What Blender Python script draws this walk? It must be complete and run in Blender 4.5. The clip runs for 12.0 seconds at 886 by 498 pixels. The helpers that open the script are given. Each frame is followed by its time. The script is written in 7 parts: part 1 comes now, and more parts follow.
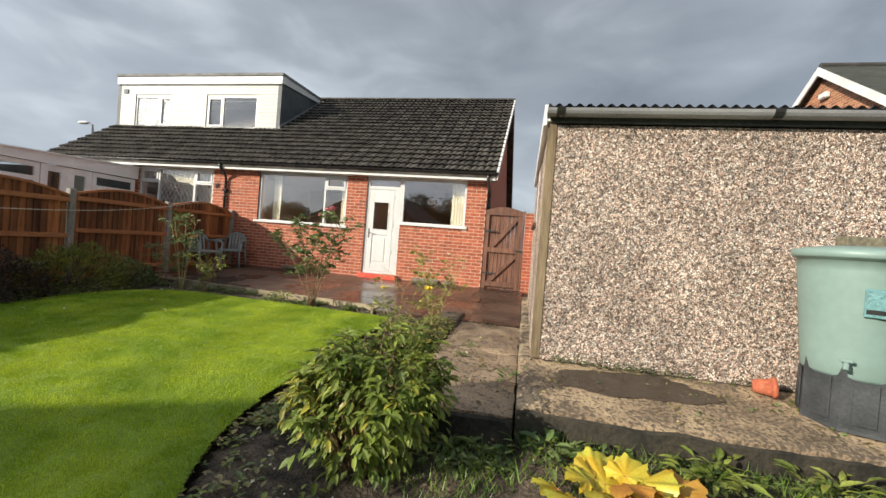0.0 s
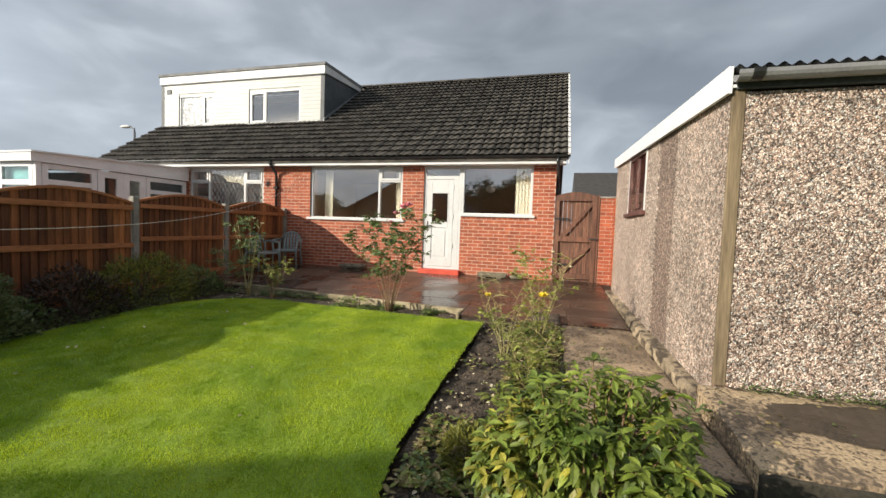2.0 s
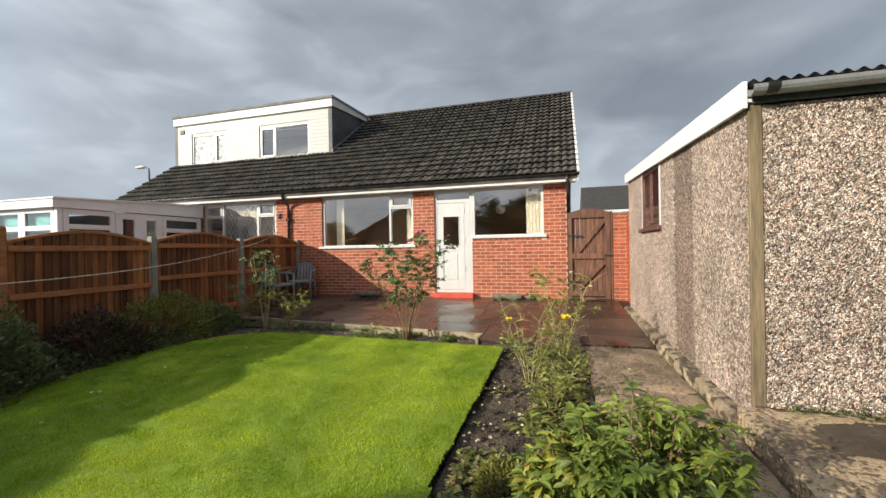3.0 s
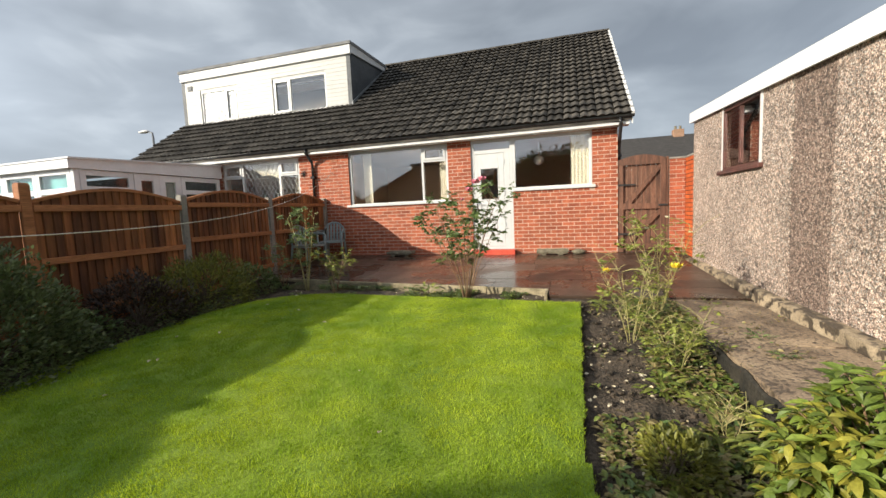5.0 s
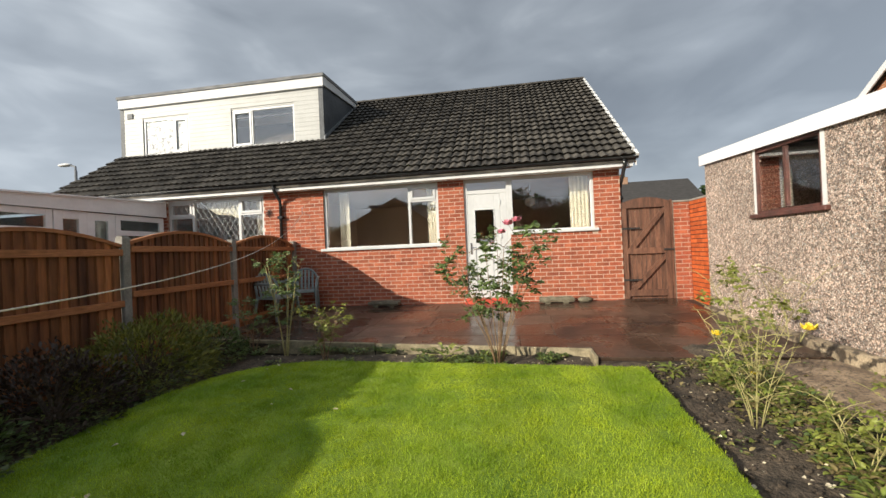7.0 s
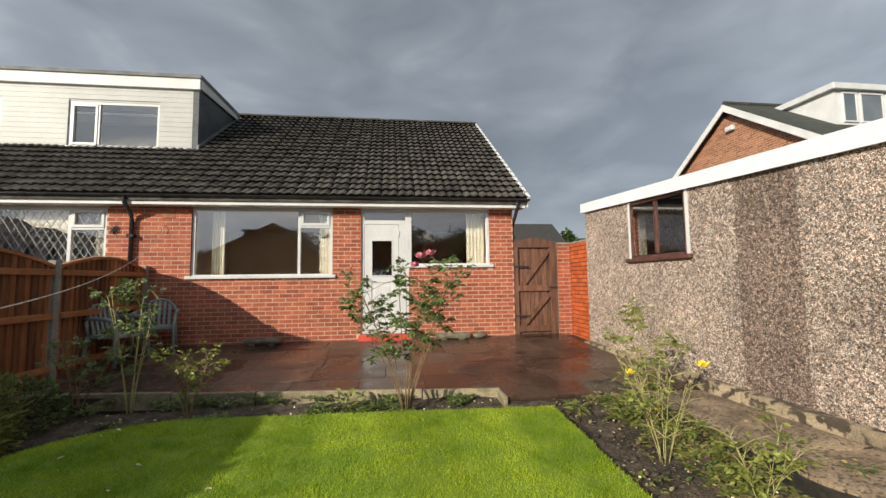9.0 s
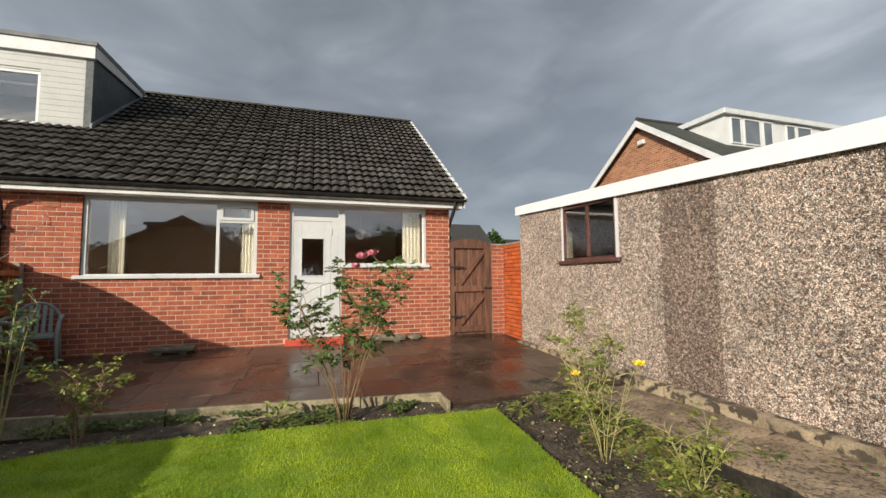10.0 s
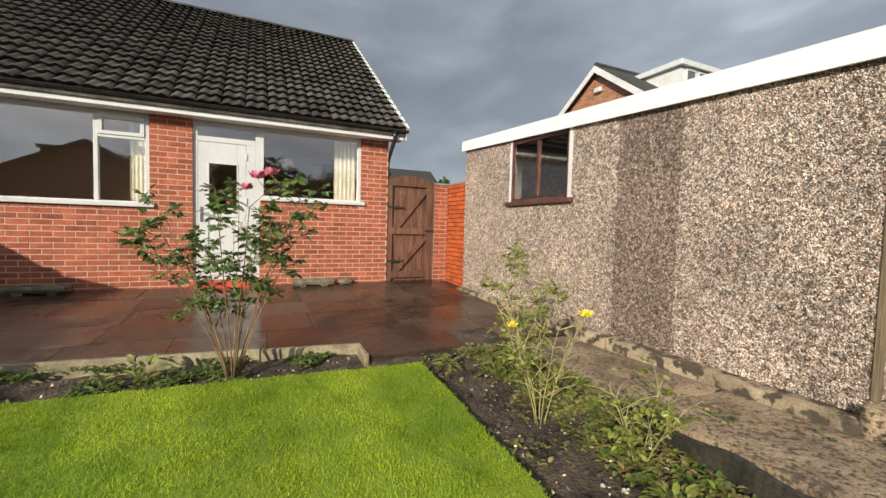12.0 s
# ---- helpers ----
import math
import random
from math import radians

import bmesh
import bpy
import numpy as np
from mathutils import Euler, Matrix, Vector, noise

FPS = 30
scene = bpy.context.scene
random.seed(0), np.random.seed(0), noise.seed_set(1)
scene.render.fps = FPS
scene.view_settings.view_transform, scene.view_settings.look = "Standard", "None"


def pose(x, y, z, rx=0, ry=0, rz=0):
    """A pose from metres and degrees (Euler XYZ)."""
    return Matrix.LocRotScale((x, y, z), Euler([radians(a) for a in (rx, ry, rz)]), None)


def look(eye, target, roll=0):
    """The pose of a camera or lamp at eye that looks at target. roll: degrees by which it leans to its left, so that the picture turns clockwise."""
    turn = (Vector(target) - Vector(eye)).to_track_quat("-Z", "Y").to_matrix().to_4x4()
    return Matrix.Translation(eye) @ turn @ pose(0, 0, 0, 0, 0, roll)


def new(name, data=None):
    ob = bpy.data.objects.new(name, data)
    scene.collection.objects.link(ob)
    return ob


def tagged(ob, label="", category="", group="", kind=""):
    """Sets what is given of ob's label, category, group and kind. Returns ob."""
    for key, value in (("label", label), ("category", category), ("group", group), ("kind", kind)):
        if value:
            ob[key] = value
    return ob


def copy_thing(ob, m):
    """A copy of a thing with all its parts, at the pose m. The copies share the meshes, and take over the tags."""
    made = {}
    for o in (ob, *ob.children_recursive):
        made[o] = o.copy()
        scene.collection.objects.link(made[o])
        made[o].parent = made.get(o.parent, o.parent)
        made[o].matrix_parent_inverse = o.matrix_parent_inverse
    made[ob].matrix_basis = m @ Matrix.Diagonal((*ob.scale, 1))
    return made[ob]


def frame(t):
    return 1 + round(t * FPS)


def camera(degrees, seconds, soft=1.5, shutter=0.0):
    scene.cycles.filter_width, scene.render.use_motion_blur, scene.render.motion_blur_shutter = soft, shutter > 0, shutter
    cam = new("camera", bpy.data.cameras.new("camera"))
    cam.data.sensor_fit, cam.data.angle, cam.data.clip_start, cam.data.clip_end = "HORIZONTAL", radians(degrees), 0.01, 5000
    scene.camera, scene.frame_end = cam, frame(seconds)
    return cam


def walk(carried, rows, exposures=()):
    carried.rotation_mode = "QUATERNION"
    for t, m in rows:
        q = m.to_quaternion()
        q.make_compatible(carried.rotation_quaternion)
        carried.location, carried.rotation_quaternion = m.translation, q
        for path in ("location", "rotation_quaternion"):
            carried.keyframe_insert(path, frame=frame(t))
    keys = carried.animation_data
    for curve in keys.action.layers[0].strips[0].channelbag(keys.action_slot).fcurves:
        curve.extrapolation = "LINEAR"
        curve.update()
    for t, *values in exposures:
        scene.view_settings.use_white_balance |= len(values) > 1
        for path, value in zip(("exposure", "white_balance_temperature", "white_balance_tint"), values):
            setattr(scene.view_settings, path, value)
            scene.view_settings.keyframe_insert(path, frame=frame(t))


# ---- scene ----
cam = camera(94.9, 12.0)
METRES, EYE, TILT, LEAN, TURN = 5.115, 1.395, 0.0, 0.0, 11.5
ROWS = [
    (0.0, 0.0, 0.0, 0.0, 0.05, -0.68, -4.46),
    (0.5, -0.0903, 0.044, 0.0014, -3.46, -3.61, -3.64),
    (1.0, -0.1364, 0.0775, 0.0122, -2.02, -6.3, -2.8),
    (1.5, -0.1508, 0.1026, 0.0186, 2.18, -4.67, -3.08),
    (2.0, -0.167, 0.1093, 0.0219, 3.74, -3.04, -1.96),
    (2.5, -0.1771, 0.1117, 0.0274, 4.36, -0.9, 0.01),
    (3.0, -0.182, 0.1117, 0.0329, 4.99, -0.09, 0.98),
    (3.5, -0.1912, 0.1078, 0.0236, 6.23, -1.7, 1.48),
    (5.5, -0.3962, 0.2452, 0.005, 4.62, -5.48, 3.09),
    (6.0, -0.4492, 0.3028, 0.0032, 2.71, -3.81, 3.05),
    (6.5, -0.4858, 0.3473, 0.0196, 0.54, -1.57, 2.8),
    (8.5, -0.57, 0.3884, 0.0236, -13.43, 3.75, 1.07),
    (9.0, -0.5675, 0.4368, 0.0266, -18.85, 4.38, 0.73),
    (9.5, -0.5716, 0.4677, 0.0352, -25.35, 4.8, 0.69),
    (10.0, -0.5852, 0.4769, 0.0326, -29.08, 4.12, 0.56),
    (10.5, -0.5879, 0.4752, 0.0209, -28.95, 1.62, 1.04),
    (11.0, -0.5532, 0.4727, 0.0183, -31.37, -1.23, 3.2),
    (11.5, -0.5197, 0.4929, 0.0082, -34.85, -3.4, 4.11),
    (12.0, -0.4786, 0.5712, 0.0066, -36.0, -2.96, -1.6),
]
walk(cam, [(t, pose(0, 0, EYE, TILT, LEAN, TURN) @ pose(METRES * x, METRES * y, METRES * z, 90 + pitch, roll, yaw)) for t, x, y, z, yaw, pitch, roll in ROWS], [(0.0, 0.37), (3.5, 0.32), (5.5, 0.45), (6.5, 0.36), (8.5, 0.13), (9.5, 0.05), (10.5, 0.03), (12.0, 0.1)])

# ---- world, sun ----
SUN_DIR = Vector((1.9, 1.8, -1.0)).normalized()
world = bpy.data.worlds.new("world")
scene.world = world
world.use_nodes = True
wn, wl = world.node_tree.nodes, world.node_tree.links
wn.clear()
w_out, w_bg = wn.new("ShaderNodeOutputWorld"), wn.new("ShaderNodeBackground")
sky = wn.new("ShaderNodeTexSky")
sky.sky_type, sky.sun_disc = "NISHITA", False
sky.sun_elevation = math.asin(-SUN_DIR.z)
sky.sun_rotation = math.atan2(-SUN_DIR.x, -SUN_DIR.y)
sky_gain = wn.new("ShaderNodeVectorMath")
sky_gain.operation = "SCALE"
sky_gain.inputs["Scale"].default_value = 0.09
w_co = wn.new("ShaderNodeTexCoord")
w_map = wn.new("ShaderNodeMapping")
w_map.inputs["Scale"].default_value = (1.0, 1.0, 2.2)
w_map.inputs["Location"].default_value = (0.35, 0.1, 0.2)
cl_a, cl_b = wn.new("ShaderNodeTexNoise"), wn.new("ShaderNodeTexNoise")
for n_, sc_, de_, di_ in ((cl_a, 1.7, 5, 0.25), (cl_b, 4.2, 8, 0.6)):
    n_.inputs["Scale"].default_value, n_.inputs["Detail"].default_value, n_.inputs["Distortion"].default_value = sc_, de_, di_
    n_.inputs["Roughness"].default_value = 0.45
    wl.new(w_map.outputs[0], n_.inputs["Vector"])
cl_mix = wn.new("ShaderNodeMix")
cl_mix.inputs[0].default_value = 0.38
ramp = wn.new("ShaderNodeValToRGB")
ramp.color_ramp.elements[0].position, ramp.color_ramp.elements[0].color = 0.38, (0.19, 0.215, 0.248, 1)
ramp.color_ramp.elements[1].position, ramp.color_ramp.elements[1].color = 0.64, (0.46, 0.5, 0.54, 1)
mid_ = ramp.color_ramp.elements.new(0.52)
mid_.color = (0.285, 0.318, 0.357, 1)
w_mix = wn.new("ShaderNodeMix")
w_mix.data_type = "RGBA"
w_mix.inputs[0].default_value = 0.9
wl.new(w_co.outputs["Generated"], w_map.inputs["Vector"])
wl.new(cl_a.outputs[0], cl_mix.inputs[2]), wl.new(cl_b.outputs[0], cl_mix.inputs[3])
wl.new(cl_mix.outputs[0], ramp.inputs[0])
wl.new(sky.outputs[0], sky_gain.inputs[0])
# the cloud brightens towards the side where the sun breaks through
w_dot = wn.new("ShaderNodeVectorMath")
w_dot.operation = "DOT_PRODUCT"
w_dot.inputs[1].default_value = -SUN_DIR
w_lift = wn.new("ShaderNodeMapRange")
w_lift.inputs["From Min"].default_value, w_lift.inputs["From Max"].default_value = 0.3, 1.0
w_lift.inputs["To Min"].default_value, w_lift.inputs["To Max"].default_value = 1.0, 2.9
w_gain = wn.new("ShaderNodeVectorMath")
w_gain.operation = "SCALE"
wl.new(w_co.outputs["Generated"], w_dot.inputs[0]), wl.new(w_dot.outputs["Value"], w_lift.inputs["Value"])
w_sep = wn.new("ShaderNodeSeparateXYZ")
w_low = wn.new("ShaderNodeMapRange")
w_low.inputs["From Min"].default_value, w_low.inputs["From Max"].default_value = 0.0, 0.4
w_low.inputs["To Min"].default_value, w_low.inputs["To Max"].default_value = 1.3, 1.0
w_haze = wn.new("ShaderNodeVectorMath")
w_haze.operation = "SCALE"
wl.new(w_co.outputs["Generated"], w_sep.inputs[0]), wl.new(w_sep.outputs["Z"], w_low.inputs["Value"])
wl.new(ramp.outputs[0], w_haze.inputs[0]), wl.new(w_low.outputs[0], w_haze.inputs["Scale"])
# and thins over the houses to the north-east, and less over the west
w_dot2 = wn.new("ShaderNodeVectorMath")
w_dot2.operation = "DOT_PRODUCT"
w_dot2.inputs[1].default_value = Vector((0.8, 0.5, 0.32)).normalized()
w_thin = wn.new("ShaderNodeMapRange")
w_thin.inputs["From Min"].default_value, w_thin.inputs["From Max"].default_value = 0.78, 1.0
w_thin.inputs["To Min"].default_value, w_thin.inputs["To Max"].default_value = 1.0, 1.3
w_veil = wn.new("ShaderNodeVectorMath")
w_veil.operation = "SCALE"
wl.new(w_co.outputs["Generated"], w_dot2.inputs[0]), wl.new(w_dot2.outputs["Value"], w_thin.inputs["Value"])
wl.new(w_haze.outputs[0], w_veil.inputs[0]), wl.new(w_thin.outputs[0], w_veil.inputs["Scale"])
w_dot3 = wn.new("ShaderNodeVectorMath")
w_dot3.operation = "DOT_PRODUCT"
w_dot3.inputs[1].default_value = Vector((-0.8, 0.55, 0.25)).normalized()
w_west = wn.new("ShaderNodeMapRange")
w_west.inputs["From Min"].default_value, w_west.inputs["From Max"].default_value = 0.72, 1.0
w_west.inputs["To Min"].default_value, w_west.inputs["To Max"].default_value = 1.0, 1.22
w_pale = wn.new("ShaderNodeVectorMath")
w_pale.operation = "SCALE"
wl.new(w_co.outputs["Generated"], w_dot3.inputs[0]), wl.new(w_dot3.outputs["Value"], w_west.inputs["Value"])
wl.new(w_veil.outputs[0], w_pale.inputs[0]), wl.new(w_west.outputs[0], w_pale.inputs["Scale"])
wl.new(w_pale.outputs[0], w_gain.inputs[0]), wl.new(w_lift.outputs[0], w_gain.inputs["Scale"])
wl.new(sky_gain.outputs[0], w_mix.inputs[6]), wl.new(w_gain.outputs[0], w_mix.inputs[7])
wl.new(w_mix.outputs[2], w_bg.inputs["Color"])
w_bg.inputs["Strength"].default_value = 1.0
wl.new(w_bg.outputs[0], w_out.inputs[0])

sun = new("sun", bpy.data.lights.new("sun", "SUN"))
sun.data.energy, sun.data.angle, sun.data.color = 5.0, radians(0.6), (1.0, 0.92, 0.77)
sun.matrix_world = look((-30, -25, 16), Vector((-30, -25, 16)) + SUN_DIR)


# ---- materials ----
def mat(name, c1, c2, scale=4.0, rough=0.7, bump=0.25, fine=60.0, dist=0.01, grain=0.35, rand=0.0, metal=0.0, spec=0.5, stretch=(1, 1, 1), island=False, rough2=None, coat=0.0):
    """Two colours in broad patches, fine grain on top, and a relief that follows the grain."""
    m = bpy.data.materials.new(name)
    m.use_nodes = True
    n, l = m.node_tree.nodes, m.node_tree.links
    b = n["Principled BSDF"]
    g = n.new("ShaderNodeNewGeometry")
    mp = n.new("ShaderNodeMapping")
    mp.inputs["Scale"].default_value = stretch
    l.new(g.outputs["Position"], mp.inputs["Vector"])
    n1, n2 = n.new("ShaderNodeTexNoise"), n.new("ShaderNodeTexNoise")
    n1.inputs["Scale"].default_value, n1.inputs["Detail"].default_value = scale, 6
    n2.inputs["Scale"].default_value, n2.inputs["Detail"].default_value = fine, 4
    l.new(mp.outputs[0], n1.inputs["Vector"]), l.new(mp.outputs[0], n2.inputs["Vector"])
    r = n.new("ShaderNodeValToRGB")
    r.color_ramp.elements[0].position, r.color_ramp.elements[1].position = 0.35, 0.65
    r.color_ramp.elements[0].color, r.color_ramp.elements[1].color = (*c1, 1), (*c2, 1)
    l.new(n1.outputs[0], r.inputs[0])
    gr = n.new("ShaderNodeMapRange")
    gr.inputs["From Min"].default_value, gr.inputs["From Max"].default_value = 0.25, 0.75
    gr.inputs["To Min"].default_value, gr.inputs["To Max"].default_value = 1 - grain, 1 + grain
    l.new(n2.outputs[0], gr.inputs["Value"])
    mul = n.new("ShaderNodeVectorMath")
    mul.operation = "SCALE"
    l.new(r.outputs[0], mul.inputs[0]), l.new(gr.outputs[0], mul.inputs["Scale"])
    last = mul
    if rand:
        rr = n.new("ShaderNodeMapRange")
        rr.inputs["To Min"].default_value, rr.inputs["To Max"].default_value = 1 - rand, 1 + rand
        if island:
            l.new(g.outputs["Random Per Island"], rr.inputs["Value"])
        else:
            oi = n.new("ShaderNodeObjectInfo")
            l.new(oi.outputs["Random"], rr.inputs["Value"])
        m2 = n.new("ShaderNodeVectorMath")
        m2.operation = "SCALE"
        l.new(last.outputs[0], m2.inputs[0]), l.new(rr.outputs[0], m2.inputs["Scale"])
        last = m2
    l.new(last.outputs[0], b.inputs["Base Color"])
    if rough2 is None:
        b.inputs["Roughness"].default_value = rough
    else:
        rm = n.new("ShaderNodeMapRange")
        rm.inputs["From Min"].default_value, rm.inputs["From Max"].default_value = 0.38, 0.62
        rm.inputs["To Min"].default_value, rm.inputs["To Max"].default_value = rough, rough2
        l.new(n1.outputs[0], rm.inputs["Value"]), l.new(rm.outputs[0], b.inputs["Roughness"])
    b.inputs["Metallic"].default_value, b.inputs["Specular IOR Level"].default_value = metal, spec
    b.inputs["Coat Weight"].default_value, b.inputs["Coat Roughness"].default_value = coat, 0.12
    if bump:
        bp = n.new("ShaderNodeBump")
        bp.inputs["Strength"].default_value, bp.inputs["Distance"].default_value = bump, dist
        l.new(n2.outputs[0], bp.inputs["Height"]), l.new(bp.outputs[0], b.inputs["Normal"])
    return m


def glass_mat(name, tint=(1, 1, 1), rough=0.0, ior=1.95):
    m = bpy.data.materials.new(name)
    m.use_nodes = True
    b = m.node_tree.nodes["Principled BSDF"]
    b.inputs["Base Color"].default_value = (*tint, 1)
    b.inputs["Roughness"].default_value = rough
    b.inputs["Transmission Weight"].default_value = 1.0
    b.inputs["IOR"].default_value = ior
    return m


def pebble_mat(name, light, mid, dark, cell=85.0, pale=(0.8, 0.77, 0.7)):
    """Dry dash: small light and brown stones bedded in darker cement."""
    m = bpy.data.materials.new(name)
    m.use_nodes = True
    n, l = m.node_tree.nodes, m.node_tree.links
    b = n["Principled BSDF"]
    g = n.new("ShaderNodeNewGeometry")
    dn = n.new("ShaderNodeTexNoise")
    dn.inputs["Scale"].default_value = 40
    l.new(g.outputs["Position"], dn.inputs["Vector"])
    ad = n.new("ShaderNodeVectorMath")
    ad.operation = "MULTIPLY_ADD"
    ad.inputs[1].default_value = (0.02, 0.02, 0.02)
    l.new(dn.outputs["Color"], ad.inputs[0]), l.new(g.outputs["Position"], ad.inputs[2])
    v = n.new("ShaderNodeTexVoronoi")
    v.inputs["Scale"].default_value = cell
    l.new(ad.outputs[0], v.inputs["Vector"])
    sep = n.new("ShaderNodeSeparateColor")
    l.new(v.outputs["Color"], sep.inputs[0])
    r = n.new("ShaderNodeValToRGB")
    r.color_ramp.interpolation = "CONSTANT"
    for i, (p, c) in enumerate(((0.0, dark), (0.16, mid), (0.38, light), (0.74, mid), (0.85, pale))):
        e = r.color_ramp.elements[i] if i < 2 else r.color_ramp.elements.new(p)
        e.position, e.color = p, (*c, 1)
    l.new(sep.outputs[0], r.inputs[0])
    edge = n.new("ShaderNodeMapRange")
    edge.inputs["From Min"].default_value, edge.inputs["From Max"].default_value = 0.35, 0.75
    edge.inputs["To Min"].default_value, edge.inputs["To Max"].default_value = 0.0, 0.85
    l.new(v.outputs["Distance"], edge.inputs["Value"])
    mx = n.new("ShaderNodeMix")
    mx.data_type = "RGBA"
    mx.inputs[7].default_value = (0.11, 0.088, 0.07, 1)
    l.new(edge.outputs[0], mx.inputs[0]), l.new(r.outputs[0], mx.inputs[6])
    big = n.new("ShaderNodeTexNoise")
    big.inputs["Scale"].default_value, big.inputs["Detail"].default_value = 1.6, 5
    l.new(g.outputs["Position"], big.inputs["Vector"])
    br = n.new("ShaderNodeMapRange")
    br.inputs["From Min"].default_value, br.inputs["From Max"].default_value = 0.3, 0.7
    br.inputs["To Min"].default_value, br.inputs["To Max"].default_value = 0.78, 1.15
    l.new(big.outputs[0], br.inputs["Value"])
    mu = n.new("ShaderNodeVectorMath")
    mu.operation = "SCALE"
    l.new(mx.outputs[2], mu.inputs[0]), l.new(br.outputs[0], mu.inputs["Scale"])
    # clusters of paler and darker stones
    v2 = n.new("ShaderNodeTexVoronoi")
    v2.inputs["Scale"].default_value = cell * 0.46
    l.new(ad.outputs[0], v2.inputs["Vector"])
    sep2 = n.new("ShaderNodeSeparateColor")
    l.new(v2.outputs["Color"], sep2.inputs[0])
    cr = n.new("ShaderNodeMapRange")
    cr.inputs["From Min"].default_value, cr.inputs["From Max"].default_value = 0.1, 0.9
    cr.inputs["To Min"].default_value, cr.inputs["To Max"].default_value = 0.5, 1.4
    l.new(sep2.outputs[1], cr.inputs["Value"])
    mu2 = n.new("ShaderNodeVectorMath")
    mu2.operation = "SCALE"
    l.new(mu.outputs[0], mu2.inputs[0]), l.new(cr.outputs[0], mu2.inputs["Scale"])
    l.new(mu2.outputs[0], b.inputs["Base Color"])
    b.inputs["Roughness"].default_value = 0.75
    bp = n.new("ShaderNodeBump")
    bp.invert = True
    bp.inputs["Strength"].default_value, bp.inputs["Distance"].default_value = 0.9, 0.012
    l.new(v.outputs["Distance"], bp.inputs["Height"]), l.new(bp.outputs[0], b.inputs["Normal"])
    return m


def brick_mat(name, c1, c2, mortar, turn=0.0):
    """Brickwork for walls that stay far off or are seen edge on."""
    m = bpy.data.materials.new(name)
    m.use_nodes = True
    n, l = m.node_tree.nodes, m.node_tree.links
    b = n["Principled BSDF"]
    g = n.new("ShaderNodeNewGeometry")
    s = n.new("ShaderNodeSeparateXYZ")
    l.new(g.outputs["Position"], s.inputs[0])
    c = n.new("ShaderNodeCombineXYZ")
    l.new(s.outputs["Y" if turn else "X"], c.inputs[0]), l.new(s.outputs["Z"], c.inputs[1])
    t = n.new("ShaderNodeTexBrick")
    t.inputs["Color1"].default_value, t.inputs["Color2"].default_value, t.inputs["Mortar"].default_value = (*c1, 1), (*c2, 1), (*mortar, 1)
    t.inputs["Scale"].default_value = 1.0
    t.inputs["Mortar Size"].default_value, t.inputs["Brick Width"].default_value, t.inputs["Row Height"].default_value = 0.006, 0.225, 0.075
    l.new(c.outputs[0], t.inputs["Vector"])
    no = n.new("ShaderNodeTexNoise")
    no.inputs["Scale"].default_value = 25
    l.new(g.outputs["Position"], no.inputs["Vector"])
    mr = n.new("ShaderNodeMapRange")
    mr.inputs["To Min"].default_value, mr.inputs["To Max"].default_value = 0.65, 1.35
    l.new(no.outputs[0], mr.inputs["Value"])
    mu = n.new("ShaderNodeVectorMath")
    mu.operation = "SCALE"
    l.new(t.outputs["Color"], mu.inputs[0]), l.new(mr.outputs[0], mu.inputs["Scale"])
    l.new(mu.outputs[0], b.inputs["Base Color"])
    b.inputs["Roughness"].default_value = 0.85
    bp = n.new("ShaderNodeBump")
    bp.invert = True
    bp.inputs["Strength"].default_value, bp.inputs["Distance"].default_value = 0.6, 0.008
    l.new(t.outputs["Fac"], bp.inputs["Height"]), l.new(bp.outputs[0], b.inputs["Normal"])
    return m


